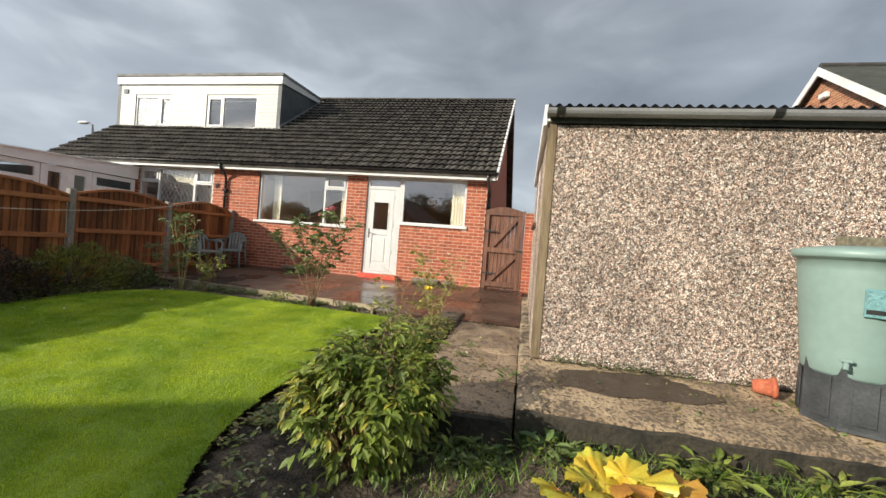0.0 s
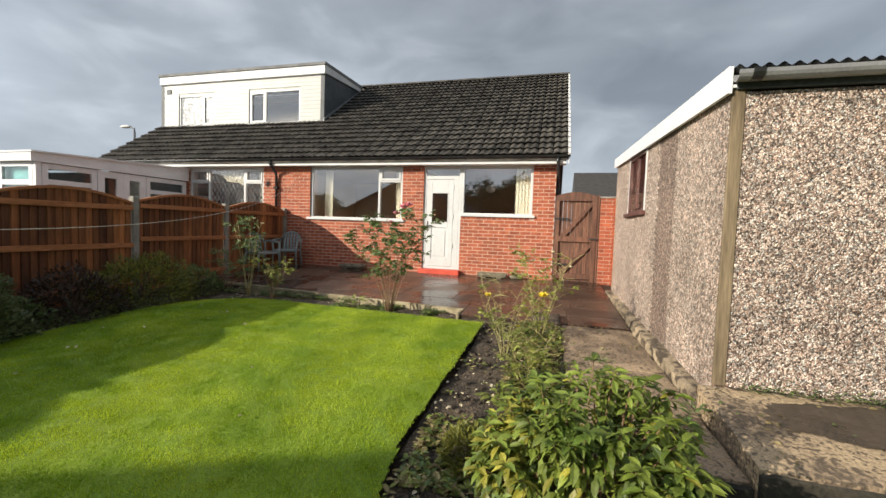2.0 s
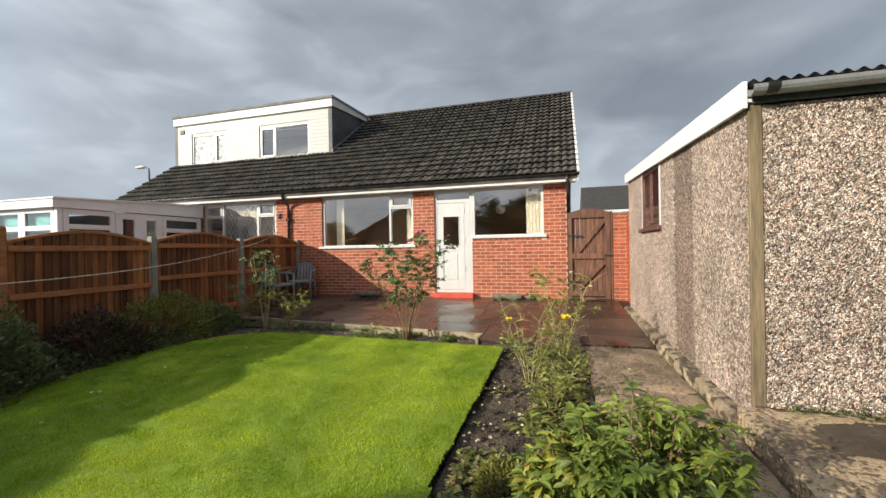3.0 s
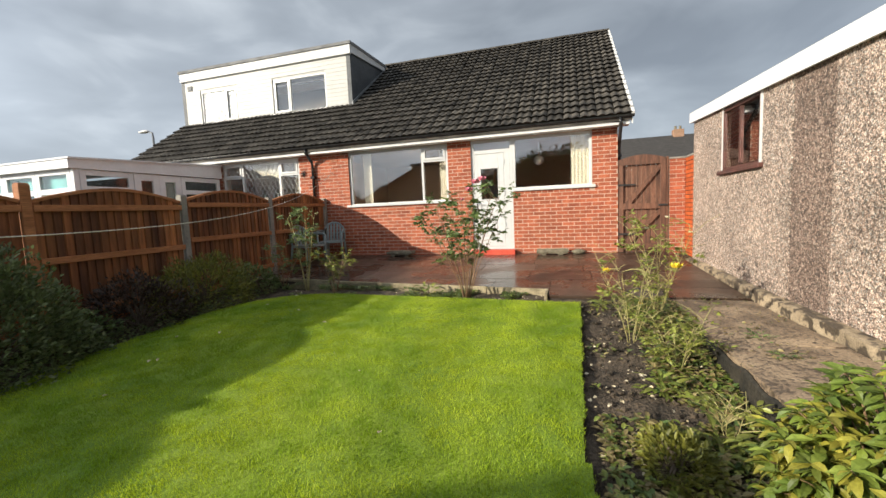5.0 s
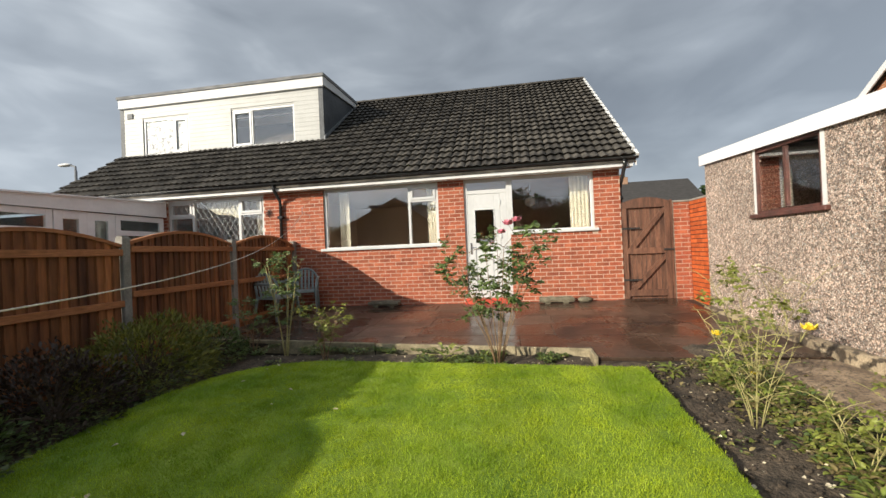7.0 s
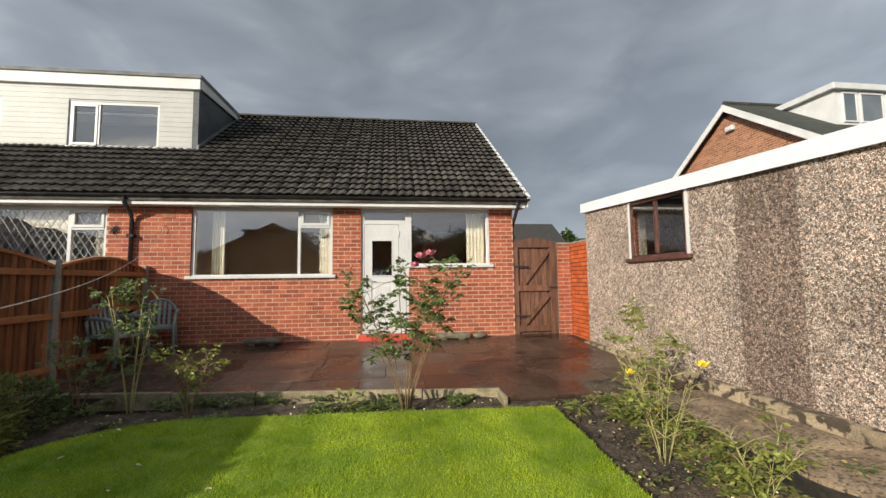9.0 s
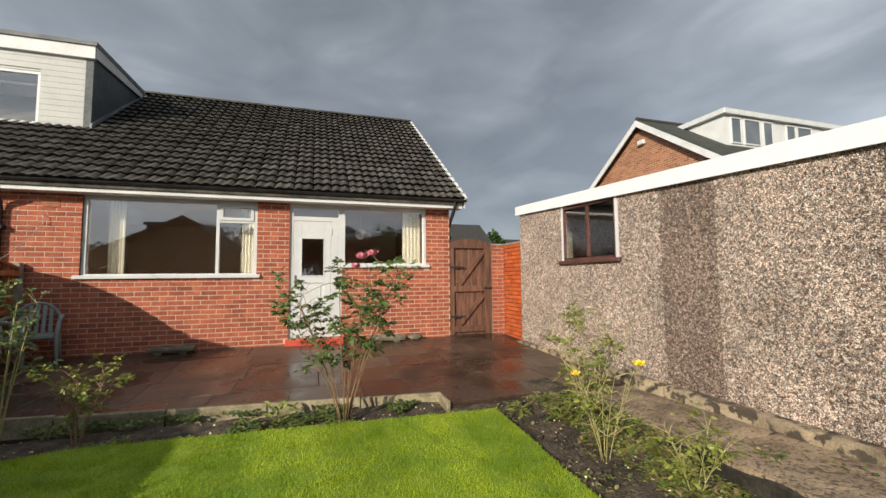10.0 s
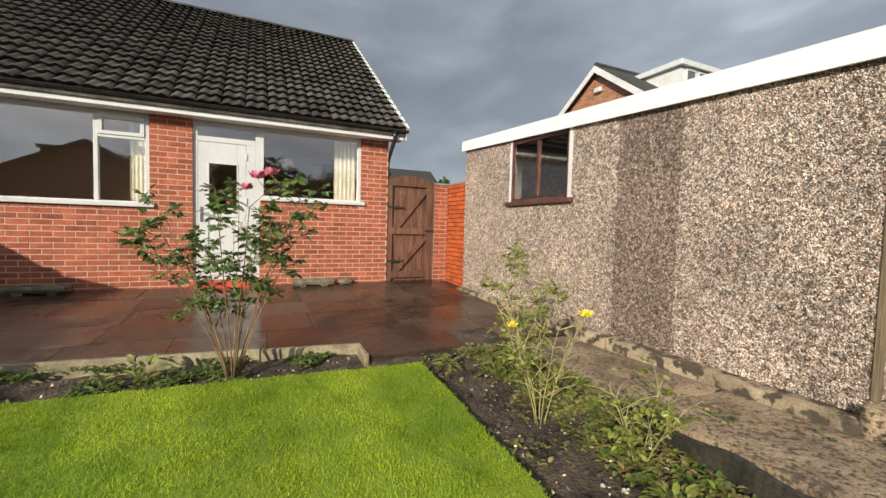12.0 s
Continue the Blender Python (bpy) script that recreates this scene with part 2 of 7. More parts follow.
def worn_mat(name, pale, brown, dark, fleck=15.0, cover=0.47, patch=2.6, stretch=(1, 1, 1)):
    """Weathered concrete: pale and brown patches, overgrown with dark flecks of moss and dirt."""
    m = bpy.data.materials.new(name)
    m.use_nodes = True
    n, l = m.node_tree.nodes, m.node_tree.links
    b = n["Principled BSDF"]
    g = n.new("ShaderNodeNewGeometry")
    mp = n.new("ShaderNodeMapping")
    mp.inputs["Scale"].default_value = stretch
    l.new(g.outputs["Position"], mp.inputs["Vector"])
    tex = []
    for sc, de in ((patch, 5), (fleck, 5), (70.0, 3)):
        t = n.new("ShaderNodeTexNoise")
        t.inputs["Scale"].default_value, t.inputs["Detail"].default_value = sc, de
        l.new(mp.outputs[0], t.inputs["Vector"])
        tex.append(t)

    def ranged(src, a, b_, c, d):
        r = n.new("ShaderNodeMapRange")
        for key, val in (("From Min", a), ("From Max", b_), ("To Min", c), ("To Max", d)):
            r.inputs[key].default_value = val
        l.new(src, r.inputs["Value"])
        return r.outputs[0]

    def mixed(fac, a, b_):
        x = n.new("ShaderNodeMix")
        x.data_type = "RGBA"
        l.new(fac, x.inputs[0])
        for k, c in ((6, a), (7, b_)):
            if isinstance(c, tuple):
                x.inputs[k].default_value = (*c, 1)
            else:
                l.new(c, x.inputs[k])
        return x.outputs[2]

    both = n.new("ShaderNodeMath")
    both.operation = "MULTIPLY_ADD"
    both.inputs[1].default_value = 0.35
    l.new(tex[0].outputs[0], both.inputs[0]), l.new(tex[1].outputs[0], both.inputs[2])
    flecks = ranged(both.outputs[0], cover + 0.15, cover + 0.21, 1.0, 0.0)
    col = mixed(flecks, mixed(ranged(tex[0].outputs[0], 0.4, 0.6, 0.0, 1.0), brown, pale), dark)
    sc = n.new("ShaderNodeVectorMath")
    sc.operation = "SCALE"
    l.new(col, sc.inputs[0]), l.new(ranged(tex[2].outputs[0], 0.3, 0.7, 0.7, 1.3), sc.inputs["Scale"])
    l.new(sc.outputs[0], b.inputs["Base Color"])
    l.new(ranged(tex[1].outputs[0], 0.4, 0.6, 0.5, 0.9), b.inputs["Roughness"])
    bp = n.new("ShaderNodeBump")
    bp.inputs["Strength"].default_value, bp.inputs["Distance"].default_value = 0.6, 0.02
    l.new(tex[1].outputs[0], bp.inputs["Height"]), l.new(bp.outputs[0], b.inputs["Normal"])
    return m


def leaf_mat(name, c1, c2, rand=0.35, rough=0.45, trans=0.25, island=True, scale=7):
    m = mat(name, c1, c2, scale=scale, rough=rough, bump=0.15, fine=120, dist=0.003, grain=0.2, rand=rand, island=island)
    n, l = m.node_tree.nodes, m.node_tree.links
    b, out = n["Principled BSDF"], n["Material Output"]
    t = n.new("ShaderNodeBsdfTranslucent")
    mx = n.new("ShaderNodeMixShader")
    mx.inputs[0].default_value = trans
    src = b.inputs["Base Color"].links[0].from_socket
    l.new(src, t.inputs["Color"])
    l.new(b.outputs[0], mx.inputs[1]), l.new(t.outputs[0], mx.inputs[2]), l.new(mx.outputs[0], out.inputs["Surface"])
    return m


def striped(m, width=0.55, depth=0.035):
    """Mowing stripes along the garden: broad paler and darker bands of the same grass."""
    n, l = m.node_tree.nodes, m.node_tree.links
    col = n["Principled BSDF"].inputs["Base Color"]
    src = col.links[0].from_socket
    sep = n.new("ShaderNodeSeparateXYZ")
    l.new(n["Geometry"].outputs["Position"], sep.inputs[0])
    lean = n.new("ShaderNodeMath")
    lean.operation = "MULTIPLY_ADD"
    lean.inputs[1].default_value = 0.12
    l.new(sep.outputs["Y"], lean.inputs[0]), l.new(sep.outputs["X"], lean.inputs[2])
    wave = n.new("ShaderNodeMath")
    wave.operation = "MULTIPLY"
    wave.inputs[1].default_value = math.pi / width
    sine = n.new("ShaderNodeMath")
    sine.operation = "SINE"
    l.new(lean.outputs[0], wave.inputs[0]), l.new(wave.outputs[0], sine.inputs[0])
    gain = n.new("ShaderNodeMapRange")
    gain.inputs["From Min"].default_value, gain.inputs["From Max"].default_value = -0.5, 0.5
    gain.inputs["To Min"].default_value, gain.inputs["To Max"].default_value = 1 - depth, 1 + depth
    l.new(sine.outputs[0], gain.inputs["Value"])
    mul = n.new("ShaderNodeVectorMath")
    mul.operation = "SCALE"
    l.new(src, mul.inputs[0]), l.new(gain.outputs[0], mul.inputs["Scale"])
    for link in list(src.links):
        if link.to_node != mul:
            l.new(mul.outputs[0], link.to_socket)
    return m


ORANGE = mat("orange brick", (0.42, 0.075, 0.016), (0.52, 0.115, 0.028), scale=9, rough=0.6, fine=90, dist=0.004, grain=0.25, rand=0.2)
BRICK = mat("red brick", (0.28, 0.066, 0.031), (0.385, 0.108, 0.05), scale=9, rough=0.85, fine=70, dist=0.004, grain=0.3, rand=0.24)
BRICK_J = mat("red brick joined", (0.28, 0.066, 0.031), (0.385, 0.108, 0.05), scale=9, rough=0.85, fine=70, dist=0.004, grain=0.3, rand=0.24, island=True)
MORTAR = mat("mortar", (0.47, 0.325, 0.25), (0.58, 0.415, 0.325), scale=6, rough=0.9, fine=120, grain=0.2)
MORTAR_D = mat("dark mortar", (0.05, 0.026, 0.018), (0.085, 0.045, 0.032), scale=6, rough=0.9, fine=120, grain=0.25)
BRICK_SIDE = brick_mat("side brickwork", (0.36, 0.09, 0.05), (0.45, 0.13, 0.07), (0.42, 0.32, 0.26), 1.0)
BRICK_FAR = brick_mat("far brickwork", (0.22, 0.082, 0.035), (0.42, 0.175, 0.085), (0.46, 0.36, 0.27), 1.0)
BRICK_DARK = brick_mat("brown brickwork", (0.28, 0.15, 0.085), (0.36, 0.2, 0.115), (0.28, 0.22, 0.18))
TILE = mat("roof tile", (0.036, 0.032, 0.028), (0.1, 0.089, 0.075), scale=4, spec=0.25, rough=0.85, fine=40, dist=0.012, grain=0.4, rand=0.22, bump=0.5)
TILE_J = mat("roof tile joined", (0.036, 0.032, 0.028), (0.1, 0.089, 0.075), scale=4, spec=0.25, rough=0.85, fine=40, dist=0.012, grain=0.4, rand=0.22, bump=0.5, island=True)
ROOF_FAR = mat("far roof", (0.03, 0.027, 0.025), (0.055, 0.05, 0.046), scale=3, rough=0.8, fine=20, stretch=(1, 4, 4))
ROOF_GREEN = mat("mossy roof", (0.03, 0.033, 0.028), (0.055, 0.06, 0.048), scale=2, rough=0.85, fine=12, stretch=(1, 4, 4))
UPVC = mat("white plastic", (0.56, 0.56, 0.55), (0.62, 0.62, 0.61), scale=3, rough=0.32, bump=0.03, fine=15, grain=0.04)
WHITE = mat("white painted wood", (0.58, 0.575, 0.56), (0.68, 0.675, 0.66), scale=2.5, rough=0.55, bump=0.15, fine=40, grain=0.08, dist=0.004)
CREAM = mat("cream cladding", (0.375, 0.37, 0.345), (0.43, 0.425, 0.4), scale=2, rough=0.5, bump=0.08, fine=30, grain=0.06)
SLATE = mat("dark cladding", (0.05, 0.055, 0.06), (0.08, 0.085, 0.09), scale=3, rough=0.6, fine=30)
FELT = mat("grey roofing felt", (0.14, 0.14, 0.14), (0.22, 0.22, 0.215), scale=3, rough=0.85, fine=80)
BLACK = mat("black plastic", (0.015, 0.015, 0.016), (0.03, 0.03, 0.03), scale=5, rough=0.22, bump=0.05, grain=0.15)
GUTTER = mat("grey gutter", (0.2, 0.2, 0.205), (0.28, 0.28, 0.28), scale=3, rough=0.35, bump=0.05, grain=0.15)
LEAD = mat("lead flashing", (0.13, 0.135, 0.14), (0.22, 0.225, 0.23), scale=4, rough=0.5, fine=30)
GLASS = glass_mat("window glass")
CGLASS = glass_mat("thin clear glass", (0.75, 0.8, 0.8), ior=1.5)
BLIND = mat("teal blind", (0.05, 0.24, 0.25), (0.08, 0.32, 0.32), scale=3, rough=0.7)
FROST = mat("obscure glass", (0.1, 0.11, 0.12), (0.46, 0.475, 0.485), scale=9, rough=0.12, bump=0.6, fine=22, dist=0.02, grain=0.25, spec=0.3)
ROOM = mat("room plaster", (0.52, 0.42, 0.31), (0.6, 0.49, 0.37), scale=1.5, rough=0.9, bump=0.05)
CARPET = mat("room carpet", (0.2, 0.14, 0.09), (0.27, 0.19, 0.125), scale=2, rough=0.95)
CURTAIN = mat("cream curtain", (0.38, 0.36, 0.28), (0.44, 0.42, 0.335), scale=6, rough=0.9, fine=150, grain=0.06)
RED = mat("red painted step", (0.5, 0.06, 0.035), (0.6, 0.09, 0.05), scale=6, rough=0.45, grain=0.15)
CHROME = mat("steel", (0.6, 0.6, 0.6), (0.7, 0.7, 0.7), rough=0.25, metal=1.0, bump=0.0, grain=0.05)
FENCE = mat("stained fence boards", (0.12, 0.038, 0.013), (0.33, 0.125, 0.04), scale=4, rough=0.75, fine=34, grain=0.3, rand=0.5, stretch=(0.8, 0.8, 0.12), dist=0.006, bump=0.4)
FENCE_RAIL = mat("stained fence rail", (0.29, 0.108, 0.036), (0.4, 0.16, 0.06), scale=5, rough=0.75, fine=30, grain=0.35, stretch=(3, 0.35, 3), dist=0.006)
POSTC = mat("concrete post", (0.2, 0.185, 0.16), (0.3, 0.28, 0.24), scale=5, rough=0.9, fine=70, grain=0.25)
GATEW = mat("brown gate wood", (0.085, 0.038, 0.023), (0.18, 0.082, 0.048), scale=6, rough=0.65, fine=35, grain=0.35, rand=0.18, stretch=(3, 3, 0.4), dist=0.005)
IRON = mat("black iron", (0.02, 0.02, 0.02), (0.035, 0.033, 0.03), rough=0.5, scale=10)
PEB = pebble_mat("pebble dash", (0.8, 0.625, 0.508), (0.49, 0.328, 0.247), (0.14, 0.093, 0.07), 104.0, (0.82, 0.775, 0.7))
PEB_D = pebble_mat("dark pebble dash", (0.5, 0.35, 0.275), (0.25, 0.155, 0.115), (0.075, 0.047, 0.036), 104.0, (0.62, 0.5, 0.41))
TIMBER = mat("weathered timber strip", (0.13, 0.095, 0.055), (0.23, 0.17, 0.1), scale=6, rough=0.85, fine=30, grain=0.3, stretch=(3, 3, 0.3))
SHEET = mat("corrugated sheet", (0.05, 0.052, 0.055), (0.1, 0.1, 0.1), scale=3, rough=0.75, fine=40)
OXIDE = mat("red brown window paint", (0.06, 0.024, 0.018), (0.11, 0.04, 0.03), scale=8, rough=0.6, fine=50)
CONC = worn_mat("worn concrete", (0.44, 0.325, 0.2), (0.25, 0.18, 0.115), (0.12, 0.09, 0.062), 42.0, 0.455)
PATHM = worn_mat("brown worn concrete", (0.36, 0.265, 0.172), (0.235, 0.168, 0.11), (0.1, 0.074, 0.052), 34.0, 0.43, 3.0)
KERBC = worn_mat("broken kerb concrete", (0.4, 0.315, 0.21), (0.2, 0.155, 0.1), (0.08, 0.063, 0.046), 11.0, 0.47, 2.2)
CONS = mat("bright white plastic", (0.74, 0.74, 0.75), (0.8, 0.8, 0.81), scale=3, rough=0.35, bump=0.03, fine=15, grain=0.04)
STRAW = leaf_mat("dry brown growth", (0.2, 0.15, 0.06), (0.33, 0.27, 0.12), rand=0.4)
WETC = mat("wet dark concrete", (0.035, 0.027, 0.02), (0.075, 0.058, 0.042), scale=5, rough=0.25, rough2=0.5, fine=40, grain=0.4, dist=0.008, bump=0.3)
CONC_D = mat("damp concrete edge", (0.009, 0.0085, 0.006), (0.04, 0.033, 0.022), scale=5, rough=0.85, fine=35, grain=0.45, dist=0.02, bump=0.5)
PAVE = mat("wet brown paving", (0.042, 0.027, 0.018), (0.098, 0.062, 0.043), scale=1.6, rough=0.16, rough2=0.45, fine=22, grain=0.35, rand=0.28, dist=0.006, bump=0.2, spec=0.38)
JOINT = mat("paving joints", (0.025, 0.017, 0.012), (0.05, 0.035, 0.025), scale=6, rough=0.7)
KERB = mat("stone edging", (0.19, 0.155, 0.09), (0.36, 0.3, 0.19), scale=5, rough=0.85, fine=45, grain=0.35, rand=0.15)
SOIL = mat("damp soil", (0.034, 0.025, 0.016), (0.115, 0.084, 0.056), scale=7, rough=0.9, fine=50, grain=0.6, dist=0.04, bump=0.8)
LAWN = striped(mat("lawn ground", (0.12, 0.2, 0.012), (0.21, 0.28, 0.02), scale=1.2, rough=0.9, fine=80, grain=0.4, dist=0.02))
GROUND = mat("far ground", (0.05, 0.055, 0.035), (0.09, 0.085, 0.06), scale=0.3, rough=0.95, fine=8)
GRASS = striped(leaf_mat("grass blades", (0.225, 0.345, 0.012), (0.46, 0.55, 0.032), rand=0.2, rough=0.6, trans=0.4, scale=2.2))


# ---- mesh helpers ----
class Geo:
    """Collects vertices and faces of one mesh."""

    def __init__(self):
        self.v, self.f = [], []

    def add(self, verts, faces):
        k = len(self.v)
        self.v.extend(tuple(p) for p in verts)
        self.f.extend(tuple(k + i for i in fc) for fc in faces)
        return self

    def box(self, x0, x1, y0, y1, z0, z1, c=0.0):
        if c <= 0:
            vs = [(x, y, z) for x in (x0, x1) for y in (y0, y1) for z in (z0, z1)]
            return self.add(vs, [(0, 1, 3, 2), (4, 6, 7, 5), (0, 4, 5, 1), (2, 3, 7, 6), (0, 2, 6, 4), (1, 5, 7, 3)])
        lo, hi, vs, ix = (x0, y0, z0), (x1, y1, z1), [], {}
        for sx in (0, 1):
            for sy in (0, 1):
                for sz in (0, 1):
                    s = (sx, sy, sz)
                    for a in range(3):
                        p = []
                        for b in range(3):
                            edge = hi[b] if s[b] else lo[b]
                            p.append(edge if b == a else edge + (-c if s[b] else c))
                        ix[(s, a)] = len(vs)
                        vs.append(tuple(p))
        fs = []
        for a in range(3):
            b, d = (a + 1) % 3, (a + 2) % 3
            for sa in (0, 1):
                q = []
                for sb, sd in ((0, 0), (1, 0), (1, 1), (0, 1)):
                    s = [0, 0, 0]
                    s[a], s[b], s[d] = sa, sb, sd
                    q.append(ix[(tuple(s), a)])
                fs.append(tuple(q if sa else q[::-1]))
            for sb in (0, 1):
                for sd in (0, 1):
                    s0, s1 = [0, 0, 0], [0, 0, 0]
                    s0[a], s1[a] = 0, 1
                    s0[b] = s1[b] = sb
                    s0[d] = s1[d] = sd
                    fs.append((ix[(tuple(s0), b)], ix[(tuple(s1), b)], ix[(tuple(s1), d)], ix[(tuple(s0), d)]))
        for s in [(i, j, k) for i in (0, 1) for j in (0, 1) for k in (0, 1)]:
            fs.append((ix[(s, 0)], ix[(s, 1)], ix[(s, 2)]))
        return self.add(vs, fs)

    def tube(self, pts, radii, n=7, cap=True):
        pts = [Vector(p) for p in pts]
        if not hasattr(radii, "__len__"):
            radii = [radii] * len(pts)
        rings = []
        for i, p in enumerate(pts):
            d = (pts[min(i + 1, len(pts) - 1)] - pts[max(i - 1, 0)]).normalized()
            u = d.cross(Vector((0, 0, 1)) if abs(d.z) < 0.9 else Vector((1, 0, 0))).normalized()
            w = d.cross(u)
            rings.append([p + radii[i] * (math.cos(2 * math.pi * k / n) * u + math.sin(2 * math.pi * k / n) * w) for k in range(n)])
        vs = [q for r in rings for q in r]
        fs = [(i * n + k, i * n + (k + 1) % n, (i + 1) * n + (k + 1) % n, (i + 1) * n + k) for i in range(len(pts) - 1) for k in range(n)]
        if cap:
            fs += [tuple(range(n))[::-1], tuple((len(pts) - 1) * n + k for k in range(n))]
        return self.add(vs, fs)

    def prism(self, poly, a, b, axis="x"):
        """A closed outline of (u, v), drawn out from a to b along an axis: x takes (y, z), y takes (x, z), z takes (x, y)."""
        put = {"x": lambda u, v, t: (t, u, v), "y": lambda u, v, t: (u, t, v), "z": lambda u, v, t: (u, v, t)}[axis]
        n = len(poly)
        vs = [put(u, v, a) for u, v in poly] + [put(u, v, b) for u, v in poly]
        fs = [(i, (i + 1) % n, n + (i + 1) % n, n + i) for i in range(n)] + [tuple(range(n))[::-1], tuple(range(n, 2 * n))]
        return self.add(vs, fs)

    def lathe(self, prof, cx, cy, n=24):
        vs = [(cx + r * math.cos(2 * math.pi * k / n), cy + r * math.sin(2 * math.pi * k / n), z) for r, z in prof for k in range(n)]
        fs = [(i * n + k, i * n + (k + 1) % n, (i + 1) * n + (k + 1) % n, (i + 1) * n + k) for i in range(len(prof) - 1) for k in range(n)]
        fs += [tuple(range(n))[::-1], tuple((len(prof) - 1) * n + k for k in range(n))]
        return self.add(vs, fs)

    def blob(self, c, r, seed=0, rough=0.25, n=10):
        """An uneven rounded lump."""
        vs, fs = [], []
        for i in range(n + 1):
            th = math.pi * i / n
            for k in range(2 * n):
                ph = math.pi * k / n
                d = Vector((math.sin(th) * math.cos(ph), math.sin(th) * math.sin(ph), math.cos(th)))
                q = 1 + rough * noise.noise(d * 2.2 + Vector((seed * 7.3, 0, 0)))
                vs.append((c[0] + r[0] * d.x * q, c[1] + r[1] * d.y * q, c[2] + r[2] * d.z * q))
        m = 2 * n
        fs = [(i * m + k, (i + 1) * m + k, (i + 1) * m + (k + 1) % m, i * m + (k + 1) % m) for i in range(n) for k in range(m)]
        return self.add(vs, fs)

    def moved(self, m):
        self.v = [tuple(m @ Vector(p)) for p in self.v]
        return self

    def mesh(self, name, material, smooth=False):
        me = bpy.data.meshes.new(name)
        me.from_pydata(self.v, [], self.f)
        me.materials.append(material)
        bm = bmesh.new()
        bm.from_mesh(me)
        bmesh.ops.recalc_face_normals(bm, faces=bm.faces)
        bm.to_mesh(me)
        bm.free()
        if smooth:
            me.polygons.foreach_set("use_smooth", [True] * len(me.polygons))
        me.update()
        return me


def part(name, geo, material, parent, label="", smooth=False):
    ob = new(name, geo if isinstance(geo, bpy.types.Mesh) else geo.mesh(name, material, smooth))
    ob.parent = parent
    return tagged(ob, label) if label else ob


def thing(name, label, category, group="", kind="", at=(0, 0, 0)):
    ob = new(name)
    ob.empty_display_size = 0.1
    ob.location = at
    return tagged(ob, label, category, group, kind)


def solid(name, geo, material, label, category, group="", kind="", smooth=False):
    return tagged(new(name, geo.mesh(name, material, smooth)), label, category, group, kind)


def raw_mesh(name, verts, faces, material, per=3):
    """A mesh straight from arrays, for many small faces of the same number of corners."""
    me = bpy.data.meshes.new(name)
    nv, nf = len(verts), len(faces)
    me.vertices.add(nv)
    me.vertices.foreach_set("co", np.asarray(verts, np.float32).ravel())
    me.loops.add(nf * per)
    me.loops.foreach_set("vertex_index", np.asarray(faces, np.int32).ravel())
    me.polygons.add(nf)
    me.polygons.foreach_set("loop_start", np.arange(0, nf * per, per, dtype=np.int32))
    me.materials.append(material)
    me.update(calc_edges=True)
    return me


BUSH_G = leaf_mat("shrub leaf", (0.09, 0.14, 0.02), (0.21, 0.255, 0.038), rand=0.4, rough=0.55, island=False)
BUSH_J = leaf_mat("shrub leaf joined", (0.09, 0.14, 0.02), (0.21, 0.255, 0.038), rand=0.4, rough=0.55)
BUSH_Y = leaf_mat("yellowing leaf", (0.22, 0.21, 0.03), (0.34, 0.31, 0.045), rand=0.35)
ROSE_L = leaf_mat("rose leaf", (0.075, 0.125, 0.032), (0.17, 0.22, 0.075), rand=0.4)
ROSE_Y = leaf_mat("pale rose leaf", (0.17, 0.2, 0.034), (0.27, 0.285, 0.06), rand=0.4)
WEED = leaf_mat("weed leaf", (0.13, 0.18, 0.03), (0.26, 0.275, 0.06), rand=0.4)
DARKLEAF = leaf_mat("grey green leaf", (0.095, 0.125, 0.045), (0.19, 0.22, 0.095), rand=0.4)
PURPLE = leaf_mat("purple brown leaf", (0.03, 0.018, 0.013), (0.07, 0.042, 0.028), rand=0.4)
JUNIPER = leaf_mat("golden green needles", (0.1, 0.11, 0.02), (0.25, 0.24, 0.04), rand=0.4)
TREE_L = leaf_mat("tree leaf", (0.04, 0.075, 0.02), (0.08, 0.12, 0.035), rand=0.4)
YELLOW_L = leaf_mat("yellow leaf", (0.55, 0.36, 0.025), (0.5, 0.48, 0.06), rand=0.15, island=False)
ORANGE_L = leaf_mat("orange leaf", (0.42, 0.17, 0.03), (0.55, 0.3, 0.05), rand=0.15, island=False)
ROUGH = leaf_mat("rough grass blade", (0.07, 0.14, 0.02), (0.15, 0.22, 0.035), rand=0.4)
STEM_R = mat("red stem", (0.3, 0.09, 0.06), (0.4, 0.16, 0.1), rough=0.5, scale=9)
CANE = mat("rose cane", (0.16, 0.09, 0.05), (0.26, 0.17, 0.09), rough=0.7, scale=12)
CANE_G = mat("pale green cane", (0.3, 0.27, 0.1), (0.4, 0.35, 0.15), rough=0.7, scale=12)
BARK = mat("bark", (0.07, 0.05, 0.035), (0.13, 0.1, 0.07), rough=0.9, scale=8, stretch=(3, 3, 0.5))
PINK = mat("pink petal", (0.75, 0.2, 0.3), (0.85, 0.35, 0.42), rough=0.5, scale=30)
YPETAL = mat("yellow petal", (0.85, 0.62, 0.03), (0.9, 0.72, 0.08), rough=0.5, scale=30)
PALEPETAL = mat("pale petal", (0.85, 0.78, 0.55), (0.9, 0.84, 0.65), rough=0.5, scale=30)
BUTT = mat("pale green plastic", (0.165, 0.24, 0.22), (0.2, 0.285, 0.26), rough=0.45, scale=2, fine=20, grain=0.06, bump=0.03)
STAND = mat("dark grey plastic", (0.025, 0.028, 0.032), (0.06, 0.064, 0.07), rough=0.6, scale=4, grain=0.3)
TERRA = mat("terracotta", (0.36, 0.09, 0.045), (0.48, 0.15, 0.075), rough=0.8, scale=10)
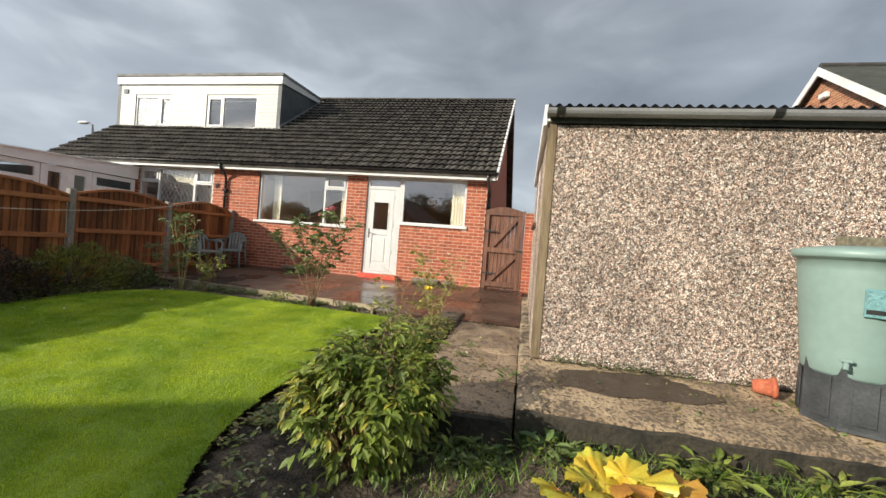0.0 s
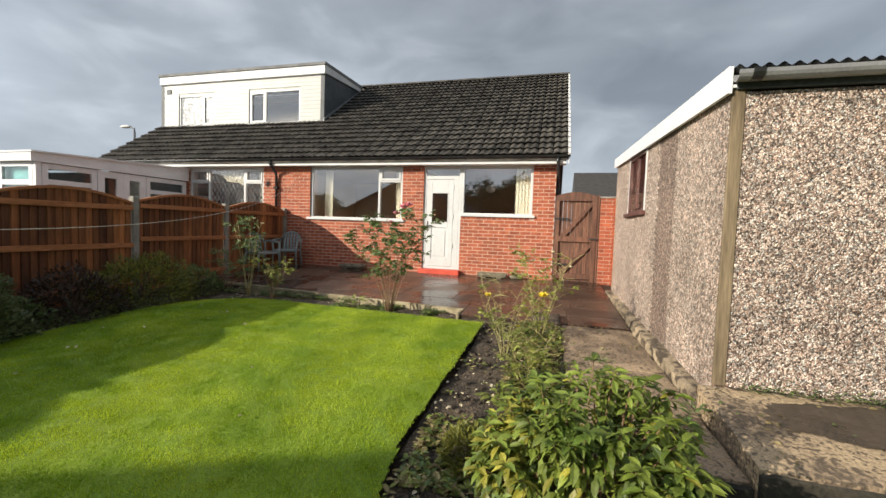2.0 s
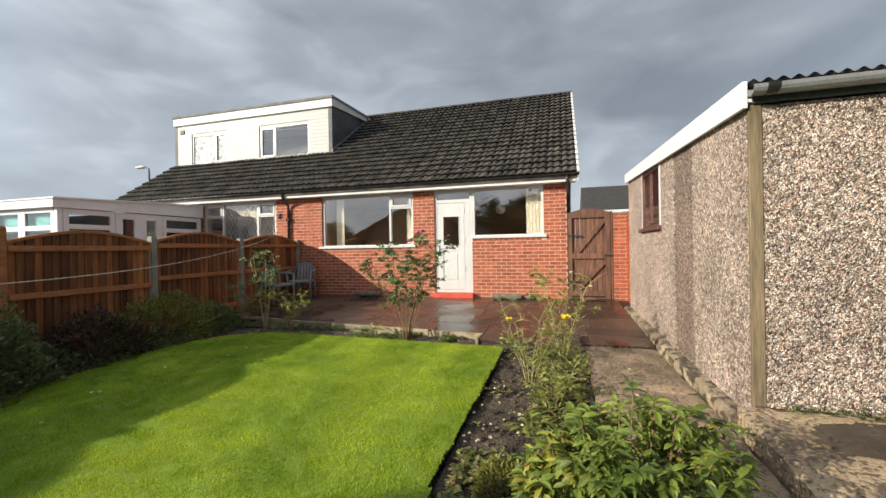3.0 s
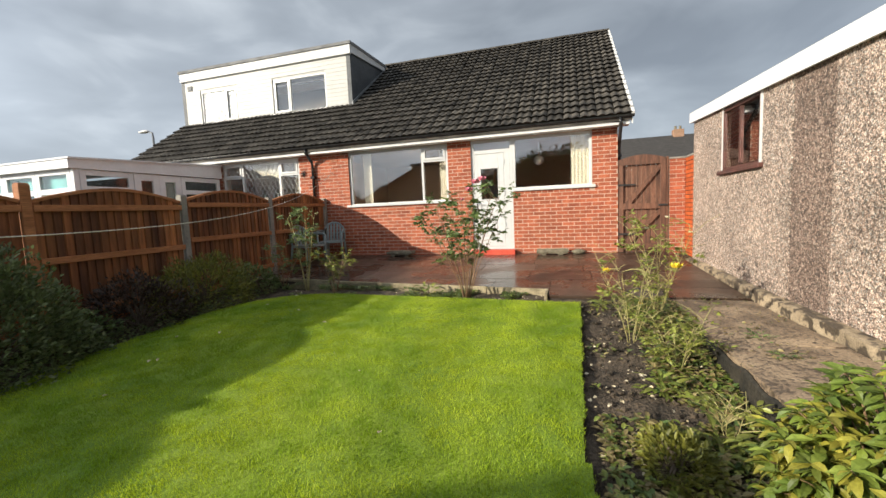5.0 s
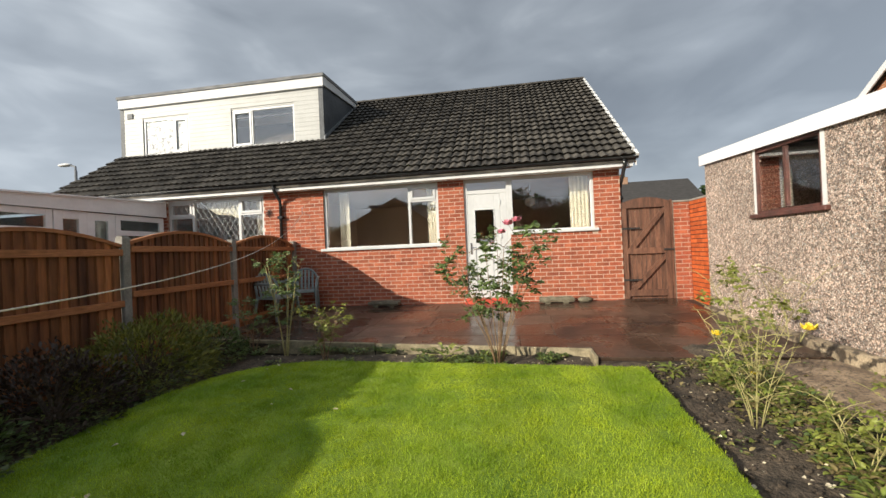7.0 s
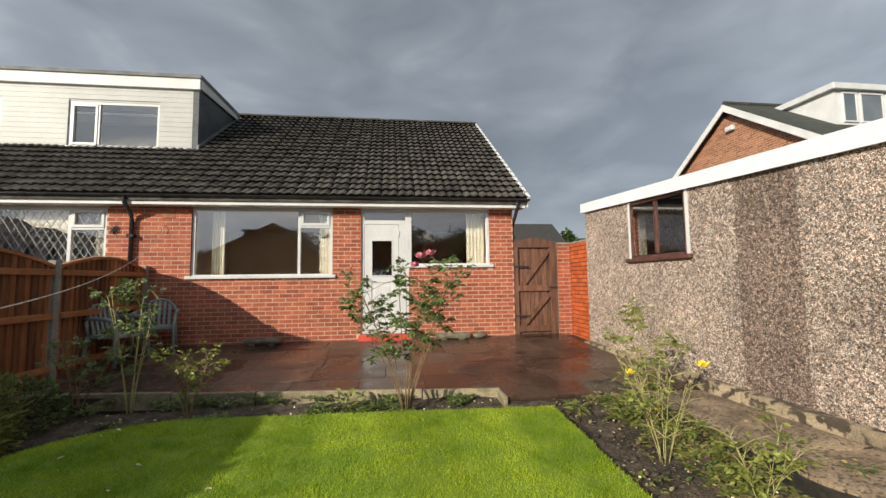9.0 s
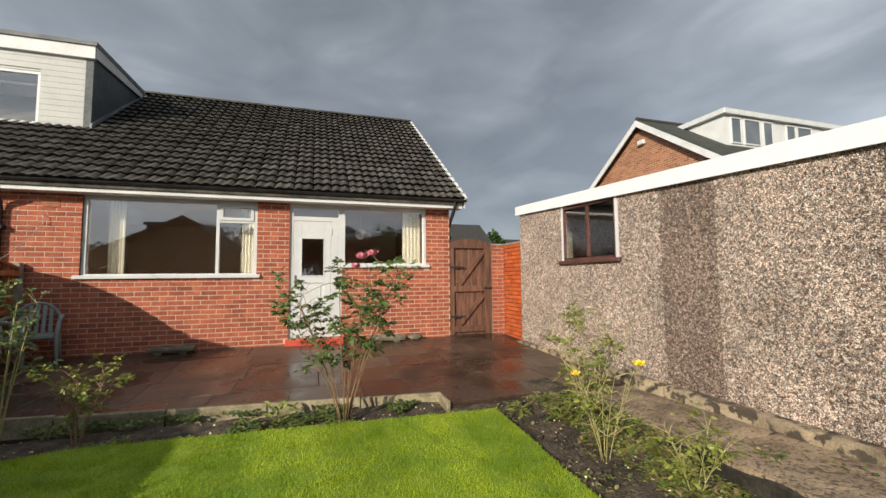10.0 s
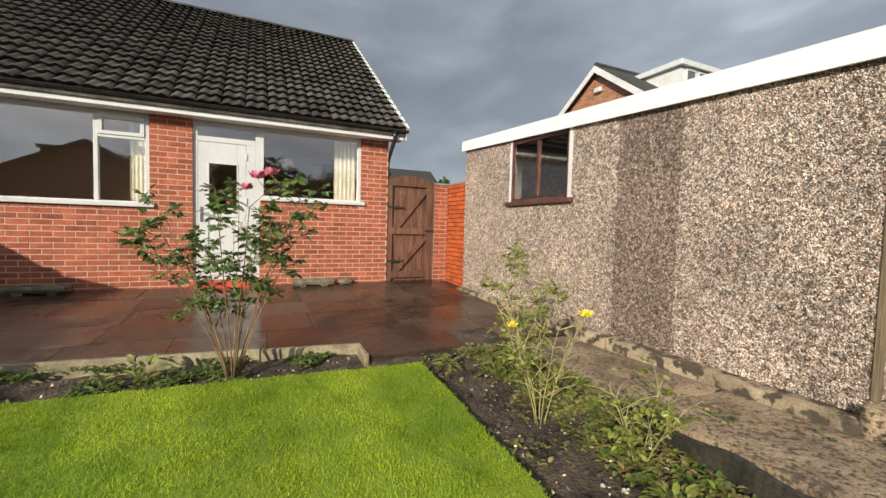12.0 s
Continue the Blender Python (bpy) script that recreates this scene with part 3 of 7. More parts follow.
STONE = mat("mossy stone", (0.1, 0.085, 0.055), (0.2, 0.175, 0.12), rough=0.9, scale=9, fine=50, grain=0.4)
CHAIR = mat("grey green plastic", (0.17, 0.2, 0.195), (0.23, 0.265, 0.255), rough=0.45, scale=4, grain=0.1, bump=0.03)
ROPE = mat("white line", (0.5, 0.46, 0.4), (0.6, 0.56, 0.5), rough=0.6, scale=20)
LITTER = mat("pale fallen leaf", (0.4, 0.32, 0.18), (0.66, 0.58, 0.42), rough=0.6, scale=20, island=True, rand=0.3)


# ---- ground ----
def gz(y):
    """Height of the garden, which rises gently towards the house."""
    return 0.037 + 0.053 * max(-8.0, min(6.2, y))


def pz(y):
    """Height of the patio."""
    return 0.345 + 0.037 * (y - 5.7)


g = Geo()
gys = [-400, -8, -5, -2, 0, 2, 4, 6.2, 9, 400]
for y0, y1 in zip(gys[:-1], gys[1:]):
    za, zb = (gz(y) - (0.07 if y <= 0 else 0.2) for y in (y0, y1))
    g.add([(-400, y0, za), (400, y0, za), (400, y1, zb), (-400, y1, zb)], [(0, 1, 2, 3)])
solid("ground", g, GROUND, "dull green and brown open ground", "ground", kind="structure")


def in_lawn(x, y):
    """True on the mown grass: straight sides, a rounded far corner and a curve round the shrub bed."""
    top = 5.42 - 0.048 * (x + 1.8)
    if y > top or y < -6 or x > 2.4:
        return False
    left = -6.25 + (0.35 * (3.2 - y) if y < 3.2 else 0) * 0.35
    if x < left:
        return False
    if x < left + 1.3 and y > top - 1.3:
        return (x - left - 1.3) ** 2 + (y - top + 1.3) ** 2 < 1.69
    if y > 2.6:
        return x < -1.78 + 0.02 * (y - 4)
    if y > 1.55:
        return x < -1.78 + 0.32 * ((2.6 - y) / 1.05) ** 2
    if y > 1.25:
        return x < -1.46 + 0.9 * ((1.55 - y) / 0.3) ** 2
    return True


STEP = 0.016
cells, lv, lf, ids = [], [], [], {}
for i in range(int(-7 / STEP), int(2.5 / STEP)):
    for j in range(int(-6 / STEP), int(6 / STEP)):
        x, y = (i + 0.5) * STEP, (j + 0.5) * STEP
        if in_lawn(x, y):
            cells.append((x, y))
            q = []
            for a, b in ((i, j), (i + 1, j), (i + 1, j + 1), (i, j + 1)):
                if (a, b) not in ids:
                    ids[(a, b)] = len(lv)
                    lv.append((a * STEP, b * STEP, gz(b * STEP) + 0.008 * noise.noise((a * 0.11, b * 0.11, 0))))
                q.append(ids[(a, b)])
            lf.append(tuple(q))
lawn = tagged(new("lawn", raw_mesh("lawn", lv, lf, LAWN, 4)), "bright green mown lawn with a cut edge", "lawn", kind="structure")

# blades: dense in the stretch of garden that is walked, thinner behind
rng = np.random.default_rng(4)
bc = np.array(cells)
w = np.where(bc[:, 1] > 0.5, 1.0, 0.12)
pick = rng.choice(len(bc), 700000, p=w / w.sum())
bx = bc[pick, 0] + rng.uniform(-0.5, 0.5, len(pick)) * STEP * 2.2
by = bc[pick, 1] + rng.uniform(-0.5, 0.5, len(pick)) * STEP * 2.2
bz = 0.037 + 0.053 * np.clip(by, -8, 6.2) - 0.004
ang, lean = rng.uniform(0, 2 * np.pi, len(pick)), rng.uniform(0, 2 * np.pi, len(pick))
hh = np.where(rng.uniform(0, 1, len(pick)) < 0.18, rng.uniform(0.018, 0.032, len(pick)), rng.uniform(0.008, 0.021, len(pick)))
ww = rng.uniform(0.0014, 0.003, len(pick))
tip = hh * rng.uniform(0.1, 0.75, len(pick))
V = np.empty((len(pick), 3, 3), np.float32)
V[:, 0] = np.stack([bx - ww * np.cos(ang), by - ww * np.sin(ang), bz], 1)
V[:, 1] = np.stack([bx + ww * np.cos(ang), by + ww * np.sin(ang), bz], 1)
mown = 0.15 * hh * np.sign(np.sin((bx + 0.12 * by) * np.pi / 0.55))
V[:, 2] = np.stack([bx + tip * np.cos(lean), by + tip * np.sin(lean) + mown, bz + hh], 1)
tagged(new("lawn_grass", raw_mesh("lawn_grass", V.reshape(-1, 3), np.arange(3 * len(pick)).reshape(-1, 3), GRASS)), "short green blades of mown grass", "grass", kind="stuff")


def smooth01(u):
    u = max(0.0, min(1.0, u))
    return u * u * (3 - 2 * u)


def bedz(x, y):
    """Height of the soil: below the cut lawn edge, heaped against the path only near the patio."""
    if x > -2.1:
        return gz(y) - 0.055 + 0.1 * smooth01((x + 1.5) / 0.6) * smooth01((y - 3.9) / 0.7)
    return gz(y) - 0.03 - 0.05 * smooth01((y - 5.05) / 0.3) * smooth01((x + 6.6) / 0.5)


# soil of the beds, a lumpy sheet under the plants
sv, sf, nx, ny = [], [], 170, 150
for j in range(ny + 1):
    for i in range(nx + 1):
        x, y = -7.4 + 8.6 * i / nx, 0.3 + 5.75 * j / ny
        level = gz(y) - 0.12 if in_lawn(x, y) else gz(y) - 0.16 if x > -0.8 and y > 2.6 else bedz(x, y)
        sv.append((x, y, level + 0.022 * noise.noise((x * 5, y * 5, 3)) + 0.014 * noise.noise((x * 17, y * 17, 5))))
sf = [(j * (nx + 1) + i, j * (nx + 1) + i + 1, (j + 1) * (nx + 1) + i + 1, (j + 1) * (nx + 1) + i) for j in range(ny) for i in range(nx)]
tagged(new("soil_bed", raw_mesh("soil_bed", sv, sf, SOIL, 4)), "dark damp soil of the garden beds", "flower bed", kind="structure")

# ---- house ----
WALL = 9.16
HX0, HX1, PARTY = -13.3, -0.95, -7.66
RIDGE_Y, RIDGE_Z, EAVE_Y, EAVE_Z = 13.4, 6.26, 8.84, 3.06
OPEN = [(-6.73, -4.33, 1.62, 2.86), (-3.82, -2.95, 0.55, 2.86), (-2.95, -1.41, 1.79, 2.86), (-10.4, -8.08, 1.62, 2.86)]


def wall_with_holes(x0, x1, z0, z1, ya, yb, holes):
    g = Geo()
    xs = sorted({x0, x1, *[v for h in holes for v in h[:2]]})
    for xa, xb in zip(xs[:-1], xs[1:]):
        xm = (xa + xb) / 2
        z = z0
        for h in sorted((h for h in holes if h[0] < xm < h[1]), key=lambda h: h[2]):
            if h[2] > z:
                g.box(xa, xb, ya, yb, z, h[2])
            z = h[3]
        if z < z1:
            g.box(xa, xb, ya, yb, z, z1)
    return g


wall_rear = solid("wall_rear", wall_with_holes(HX0, HX1, 0.2, 2.97, WALL + 0.005, WALL + 0.27, OPEN), MORTAR, "red brick rear wall of the bungalow", "wall", kind="structure")
g = Geo()
g.prism([(WALL + 0.0065, 0.2), (17.6, 0.2), (17.6, 3.0), (RIDGE_Y, RIDGE_Z - 0.15), (WALL + 0.0065, 3.1)], HX1 - 0.25, HX1 + 0.001, "x")
solid("wall_gable", g, BRICK_SIDE, "red brick gable wall of the bungalow", "wall", kind="structure")
g = Geo()
g.prism([(WALL + 0.3, 0.2), (17.6, 0.2), (17.6, 3.0), (RIDGE_Y, RIDGE_Z - 0.15), (WALL + 0.3, 3.1)], HX0, HX0 + 0.25, "x")
g.box(HX0 + 0.25, HX1 - 0.25, 17.35, 17.6, 0.2, 3.0)
solid("wall_street", g, BRICK_SIDE, "red brick outer walls of the bungalow", "wall", kind="structure")
# rooms behind the windows
g = Geo()
g.box(HX0 + 0.25, HX1 - 0.25, WALL + 0.27, 13.2, 0.4, 0.5)
solid("floor", g, CARPET, "brown carpet inside the house", "floor", kind="structure")
g = Geo()
g.box(HX0 + 0.25, HX1 - 0.25, 13.2, 13.3, 0.4, 2.9)
for xw in (PARTY, -4.1):
    g.box(xw - 0.06, xw + 0.06, WALL + 0.27, 13.2, 0.5, 2.9)
solid("wall_inner", g, ROOM, "plain plastered walls inside the house", "wall", kind="structure")
g = Geo()
g.box(HX0 + 0.25, HX1 - 0.25, WALL + 0.27, 13.3, 2.9, 2.96)
solid("ceiling", g, ROOM, "plain plastered ceiling inside the house", "ceiling", kind="structure")

# roof deck, verge, eaves
slope = math.atan2(RIDGE_Z - EAVE_Z, RIDGE_Y - EAVE_Y)
VX0, VX1 = -13.45, -0.72
g = Geo()
g.prism([(EAVE_Y + 0.05, EAVE_Z - 0.06), (RIDGE_Y, RIDGE_Z - 0.06), (2 * RIDGE_Y - EAVE_Y, EAVE_Z - 0.06), (2 * RIDGE_Y - EAVE_Y, EAVE_Z - 0.12), (RIDGE_Y, RIDGE_Z - 0.2), (EAVE_Y + 0.05, EAVE_Z - 0.13)], VX0, VX1 - 0.02, "x")
roof = solid("roof", g, TILE, "dark grey interlocking concrete tile roof", "roof", kind="structure")
g = Geo()
g.box(VX0, HX1 + 0.18, 8.925, 8.95, 2.865, 2.97, 0.003)
g.box(VX0, HX1 + 0.18, 8.95, WALL, 2.868, 2.88)
trim_eaves = solid("trim_eaves", g, WHITE, "white painted fascia and soffit boards", "fascia board", kind="structure")
g = Geo()
for sgn, ya in ((1, EAVE_Y + 0.06), (-1, 2 * RIDGE_Y - EAVE_Y - 0.06)):
    g.prism([(ya, EAVE_Z - 0.09), (RIDGE_Y, RIDGE_Z - 0.04), (RIDGE_Y, RIDGE_Z - 0.2), (ya, EAVE_Z - 0.19)], VX1 - 0.02, VX1 + 0.0, "x")
solid("trim_verge", g, WHITE, "white bargeboard along the gable verge", "bargeboard", kind="structure")


def gutter_run(x0, x1, y, z, r, material, name, label):
    """A half-round gutter along x with thickness, brackets and unions."""
    gut = thing(name, label, "gutter", at=(0, 0, 0))
    g = Geo()
    n = 8
    prof = [(y + r * math.cos(math.pi + math.pi * k / n), z + r * math.sin(math.pi + math.pi * k / n)) for k in range(n + 1)]
    prof += [(y + (r - 0.006) * math.cos(2 * math.pi - math.pi * k / n), z + (r - 0.006) * math.sin(2 * math.pi - math.pi * k / n)) for k in range(n + 1)]
    g.prism(prof, x0, x1, "x")
    part("channel", g, material, gut)
    k = max(2, int((x1 - x0) / 1.9))
    for i in range(k + 1):
        xb = x0 + 0.1 + (x1 - x0 - 0.2) * i / k
        b = Geo()
        pr = [(y + (r + 0.007) * math.cos(math.pi + math.pi * q / n), z + 0.004 + (r + 0.007) * math.sin(math.pi + math.pi * q / n)) for q in range(n + 1)]
        pr += [(y + r * math.cos(2 * math.pi - math.pi * q / n), z + 0.004 + r * math.sin(2 * math.pi - math.pi * q / n)) for q in range(n + 1)]
        b.prism(pr, xb - 0.03, xb + 0.03, "x")
        b.box(xb - 0.02, xb + 0.02, y + r - 0.004, y + r + 0.03, z - 0.04, z + 0.01)
        part("bracket", b, BLACK, gut)
    return gut


gutter_run(VX0 + 0.05, VX1 + 0.02, 8.873, 3.025, 0.045, BLACK, "eaves_gutter", "black half-round gutter along the eaves")


def downpipe(x, z0):
    p = thing("downpipe", "black plastic rainwater pipe on the brick wall", "drainpipe", "rainwater pipes")
    g = Geo()
    g.tube([(x, 8.872, 2.99), (x, 8.88, 2.9), (x, 9.09, 2.7), (x, 9.11, 2.6), (x, 9.11, z0)], 0.034, 10)
    part("pipe", g, BLACK, p, smooth=True)
    for z in (2.35, 1.4):
        c = Geo().box(x - 0.055, x + 0.055, 9.06, WALL, z - 0.03, z + 0.03, 0.006)
        part("clip", c, BLACK, p)


downpipe(PARTY, 0.45)
side_pipe = thing("downpipe", "black rainwater pipe turning round the house corner", "drainpipe", "rainwater pipes")
sx = HX1 + 0.045
part("pipe", Geo().tube([(sx - 0.02, 8.872, 2.99), (sx - 0.02, 8.88, 2.88), (sx, 9.3, 2.6), (sx, 9.34, 2.5), (sx, 9.34, 0.45)], 0.034, 10), BLACK, side_pipe, smooth=True)
for z in (2.35, 1.4):
    part("clip", Geo().box(HX1 + 0.0015, sx + 0.042, 9.285, 9.395, z - 0.03, z + 0.03, 0.006), BLACK, side_pipe)


# roof tiles: one mesh, laid in courses
TW, TG = 0.302, 0.27
g = Geo()
prof = [(0.297 * k / 16, (-0.012 if k in (0, 16) else 0.003) + 0.031 * (0.5 - 0.5 * math.cos(4 * math.pi * k / 16))) for k in range(17)]
m_ = len(prof)
vs = [(x, 0.03, h * 0.3 - 0.014) for x, h in prof] + [(x, -0.014, 0.7 * h + 0.034) for x, h in prof] + [(x, TG + 0.03, h - 0.024) for x, h in prof]
fs = [(i, i + 1, m_ + i + 1, m_ + i) for i in range(m_ - 1)] + [(m_ + i, m_ + i + 1, 2 * m_ + i + 1, 2 * m_ + i) for i in range(m_ - 1)]
tile_g = (vs, fs)
tile_mesh = bpy.data.meshes.new("tile")
tile_mesh.from_pydata(vs, [], fs)
tile_mesh.materials.append(TILE)
tile_mesh.update()
SL = Matrix.Rotation(slope, 4, "X")
tile_rows = int((RIDGE_Y - EAVE_Y) / math.cos(slope) / TG)
TG_ = (RIDGE_Y - EAVE_Y) / math.cos(slope) / tile_rows
rest = Geo()
near = []
DX0, DX1, DY = -13.27, -7.48, 10.82
for r_ in range(tile_rows):
    yy, zz = EAVE_Y + r_ * TG_ * math.cos(slope), EAVE_Z + r_ * TG_ * math.sin(slope)
    k = 0
    while True:
        x = VX1 - (k + 1) * TW
        k += 1
        if x < VX0 - 0.05:
            break
        if x + 0.15 < DX1 and yy > DY - 0.1:
            continue
        m = Matrix.Translation((x, yy, zz - 0.03 + random.uniform(-0.004, 0.005))) @ SL @ Matrix.Rotation(random.uniform(-0.01, 0.01), 4, "Z") @ Matrix.Rotation(random.uniform(-0.012, 0.012), 4, "Y")
        if x > -5.2:
            near.append(m)
        else:
            rest.add([m @ Vector(p) for p in tile_g[0]], tile_g[1])
me = bpy.data.meshes.new("roof_tiles")
me.from_pydata(rest.v, [], rest.f)
me.materials.append(TILE_J)
tiles_far = new("roof_tiles", me)
tiles_far.parent = roof
tagged(tiles_far, kind="stuff")
NEAR_TILES = near
# ridge and verge caps
k = 0
x = VX0
while x < VX1 - 0.05:
    g = Geo()
    pr = [(0.11 * math.cos(math.pi * q / 8), 0.075 * math.sin(math.pi * q / 8)) for q in range(9)] + [(0.09 * math.cos(math.pi * q / 8), 0.06 * math.sin(math.pi * q / 8)) for q in range(8, -1, -1)]
    g.prism([(RIDGE_Y + u, RIDGE_Z - 0.045 + v + 0.004 * (k % 2)) for u, v in pr], x, min(x + 0.445, VX1 + 0.01), "x")
    part("ridge_tile", g, TILE, roof)
    x += 0.45
    k += 1
for r_ in range(tile_rows):
    yy, zz = EAVE_Y + r_ * TG_ * math.cos(slope), EAVE_Z + r_ * TG_ * math.sin(slope)
    g = Geo().box(-0.025, 0.028, -0.02, TG_ * 0.6, -0.06, 0.02, 0.006)
    g.moved(Matrix.Translation((VX1, yy, zz - 0.005)) @ SL @ Matrix.Rotation(0.05, 4, "X"))
    part("verge_clip", g, WHITE, roof, "white dry verge unit" if r_ == 0 else "")

# ---- dormer of the neighbouring half ----
dormer = thing("dormer", "white boarded flat-roofed dormer on the tiled roof", "dormer")
DOP = [(-12.633, -11.233, 4.409, 5.397), (-9.98, -8.208, 4.409, 5.397)]
part("front_wall", wall_with_holes(DX0, DX1, 4.291, 5.809, DY + 0.02, DY + 0.15, DOP), CREAM, dormer)
z = 4.36
while z < 5.68:
    xs = [DX0, *[v for h in DOP if h[2] - 0.05 < z < h[3] for v in h[:2]], DX1]
    for xa, xb in zip(xs[::2], xs[1::2]):
        g = Geo().prism([(DY + 0.02, z), (DY + 0.002, z + 0.002), (DY + 0.006, z + 0.107), (DY + 0.02, z + 0.107)], xa, xb, "x")
        part("cladding_board", g, CREAM, dormer)
    z += 0.108
for xs_, sg in ((DX1, 1), (DX0, -1)):
    g = Geo().prism([(DY, 4.36), (DY, 5.76), (13.0, 5.9), (13.05, 6.06)], xs_ - 0.06, xs_ + 0.06, "x")
    part("cheek", g, SLATE, dormer, "dark grey clad dormer cheek")
part("fascia", Geo().box(DX0 - 0.05, DX1 + 0.1, DY - 0.06, DY - 0.03, 5.735, 5.975, 0.004), WHITE, dormer)
for xs_ in (DX1 + 0.085, DX0 - 0.05):
    part("side_fascia", Geo().prism([(DY - 0.03, 5.755), (DY - 0.03, 5.975), (12.95, 6.03), (12.95, 5.91)], xs_, xs_ + 0.025, "x"), WHITE, dormer)
part("flat_roof", Geo().prism([(DY - 0.09, 5.975), (DY - 0.09, 6.05), (13.05, 6.12), (13.05, 6.035)], DX0 - 0.08, DX1 + 0.13, "x"), FELT, dormer, "grey felt roof edge")
part("soffit", Geo().box(DX0 - 0.04, DX1 + 0.08, DY - 0.03, DY + 0.02, 5.725, 5.74), WHITE, dormer)
part("apron_flashing", Geo().prism([(DY - 0.16, 4.33), (DY - 0.01, 4.39), (DY - 0.005, 4.41), (DY - 0.03, 4.395)], DX0, DX1 + 0.05, "x"), LEAD, dormer)
part("cheek_flashing", Geo().prism([(DY - 0.05, 4.4), (13.05, 5.97), (13.05, 6.03), (DY - 0.05, 4.48)], DX1 + 0.06, DX1 + 0.1, "x"), LEAD, dormer)
part("vent", Geo().box(-13.093, -12.917, DY - 0.02, DY + 0.01, 5.456, 5.593, 0.005), SLATE, dormer)


# ---- windows and door ----
def frame_rect(x0, x1, z0, z1, y0, y1, w):
    g = Geo()
    g.box(x0, x1, y0, y1, z0, z0 + w, 0.004).box(x0, x1, y0, y1, z1 - w, z1, 0.004)
    g.box(x0, x0 + w, y0 + 0.002, y1, z0 + w, z1 - w, 0.004).box(x1 - w, x1, y0 + 0.002, y1, z0 + w, z1 - w, 0.004)
    return g


def window(name, x0, x1, z0, z1, y, lights, label, sill=True, glass=None, axis="x", w=0.055):
    """lights: (x0, x1, z0, z1, sash, glass) for each pane; sash lights get a frame of their own."""
    win = thing(name, label, "window", kind="structure")
    part("window_frame", frame_rect(x0, x1, z0, z1, y, y + 0.07, w), UPVC, win)
    for a, b, c, d, sash, gl in lights:
        if sash:
            part("sash", frame_rect(a, b, c, d, y - 0.014, y + 0.05, 0.05), UPVC, win)
            a, b, c, d = a + 0.05, b - 0.05, c + 0.05, d - 0.05
        p = part("pane", Geo().box(a - 0.004, b + 0.004, y + 0.03, y + 0.036, c - 0.004, d + 0.004), gl or GLASS, win)
        p.visible_shadow = False
    return win


def bar(win, x0, x1, z0, z1, y):
    part("mullion", Geo().box(x0, x1, y + 0.002, y + 0.07, z0, z1, 0.004), UPVC, win)


YW = WALL + 0.035
w1 = window("window_1", -6.73, -4.33, 1.62, 2.86, YW, [(-6.675, -4.945, 1.675, 2.805, False, None), (-4.895, -4.385, 2.545, 2.805, True, None), (-4.895, -4.385, 1.675, 2.505, False, None)], "wide white plastic living room window over a brick apron")
bar(w1, -4.945, -4.895, 1.675, 2.805, YW)
bar(w1, -4.895, -4.385, 2.505, 2.545, YW)
part("window_sill", Geo().box(-6.8, -4.27, WALL - 0.05, YW - 0.001, 1.6, 1.655, 0.006), UPVC, w1)
w2 = window("window_2", -2.95, -1.41, 1.79, 2.86, YW, [(-2.895, -1.465, 1.845, 2.805, False, None)], "white plastic kitchen window beside the back door")
part("window_sill", Geo().box(-2.95, -1.35, WALL - 0.045, YW - 0.001, 1.765, 1.815, 0.006), UPVC, w2)
w3 = window("window_3", -10.4, -8.08, 1.62, 2.86, YW, [(-9.76, -8.7, 1.675, 2.805, False, None), (-10.345, -9.82, 2.5, 2.805, True, None), (-10.345, -9.82, 1.675, 2.46, False, None), (-8.64, -8.135, 2.5, 2.805, True, None), (-8.64, -8.135, 1.675, 2.46, False, None)], "white window with diamond leaded glass in the neighbouring half")
for a, b in ((-9.82, -9.76), (-8.7, -8.64)):
    bar(w3, a, b, 1.675, 2.805, YW)
for a, b in ((-10.345, -9.82), (-8.64, -8.135)):
    bar(w3, a, b, 2.46, 2.5, YW)
part("window_sill", Geo().box(-10.46, -8.0, WALL - 0.05, YW - 0.001, 1.6, 1.655, 0.006), UPVC, w3)


def lattice(x0, x1, z0, z1, y, step=0.13, rise=1.6):
    """Diamond leading: crossing strips cut to the pane."""
    g = Geo()
    for s in (1, -1):
        k = -40
        while k < 60:
            c = k * step
            pts = []
            for x in (x0, x1):
                z = z0 + s * rise * (x - x0) + c * rise
                pts.append((x, z))
            (xa, za), (xb, zb) = pts
            lo, hi = 0.0, 1.0
            for zt, up in ((z0, False), (z1, True)):
                da, db = (za - zt, zb - zt) if up else (zt - za, zt - zb)
                if da > 0 and db > 0:
                    hi = -1
                elif da > 0:
                    lo = max(lo, da / (da - db))
                elif db > 0:
                    hi = min(hi, da / (da - db))
            if hi - lo > 0.01:
                p, q = [Vector((xa + (xb - xa) * t, y, za + (zb - za) * t)) for t in (lo, hi)]
                g.tube([p, q], 0.005, 4)
            k += 1
    return g


LEADING = mat("pale leading", (0.55, 0.56, 0.56), (0.65, 0.66, 0.66), rough=0.4, scale=8)
part("leading", lattice(-9.76, -8.7, 1.675, 2.805, YW + 0.026), LEADING, w3)
for a, b, c, d in ((-10.295, -9.87, 2.55, 2.755), (-8.59, -8.185, 2.55, 2.755), (-8.64, -8.135, 1.675, 2.46)):
    part("leading", lattice(a, b, c, d, YW + 0.026), LEADING, w3)
w4 = window("window_4", -12.633, -11.233, 4.409, 5.397, DY + 0.03, [(-12.579, -11.722, 4.463, 5.344, False, FROST), (-11.683, -11.287, 4.463, 5.344, True, FROST)], "white dormer window with obscure glass")
bar(w4, -11.722, -11.683, 4.463, 5.344, DY + 0.03)
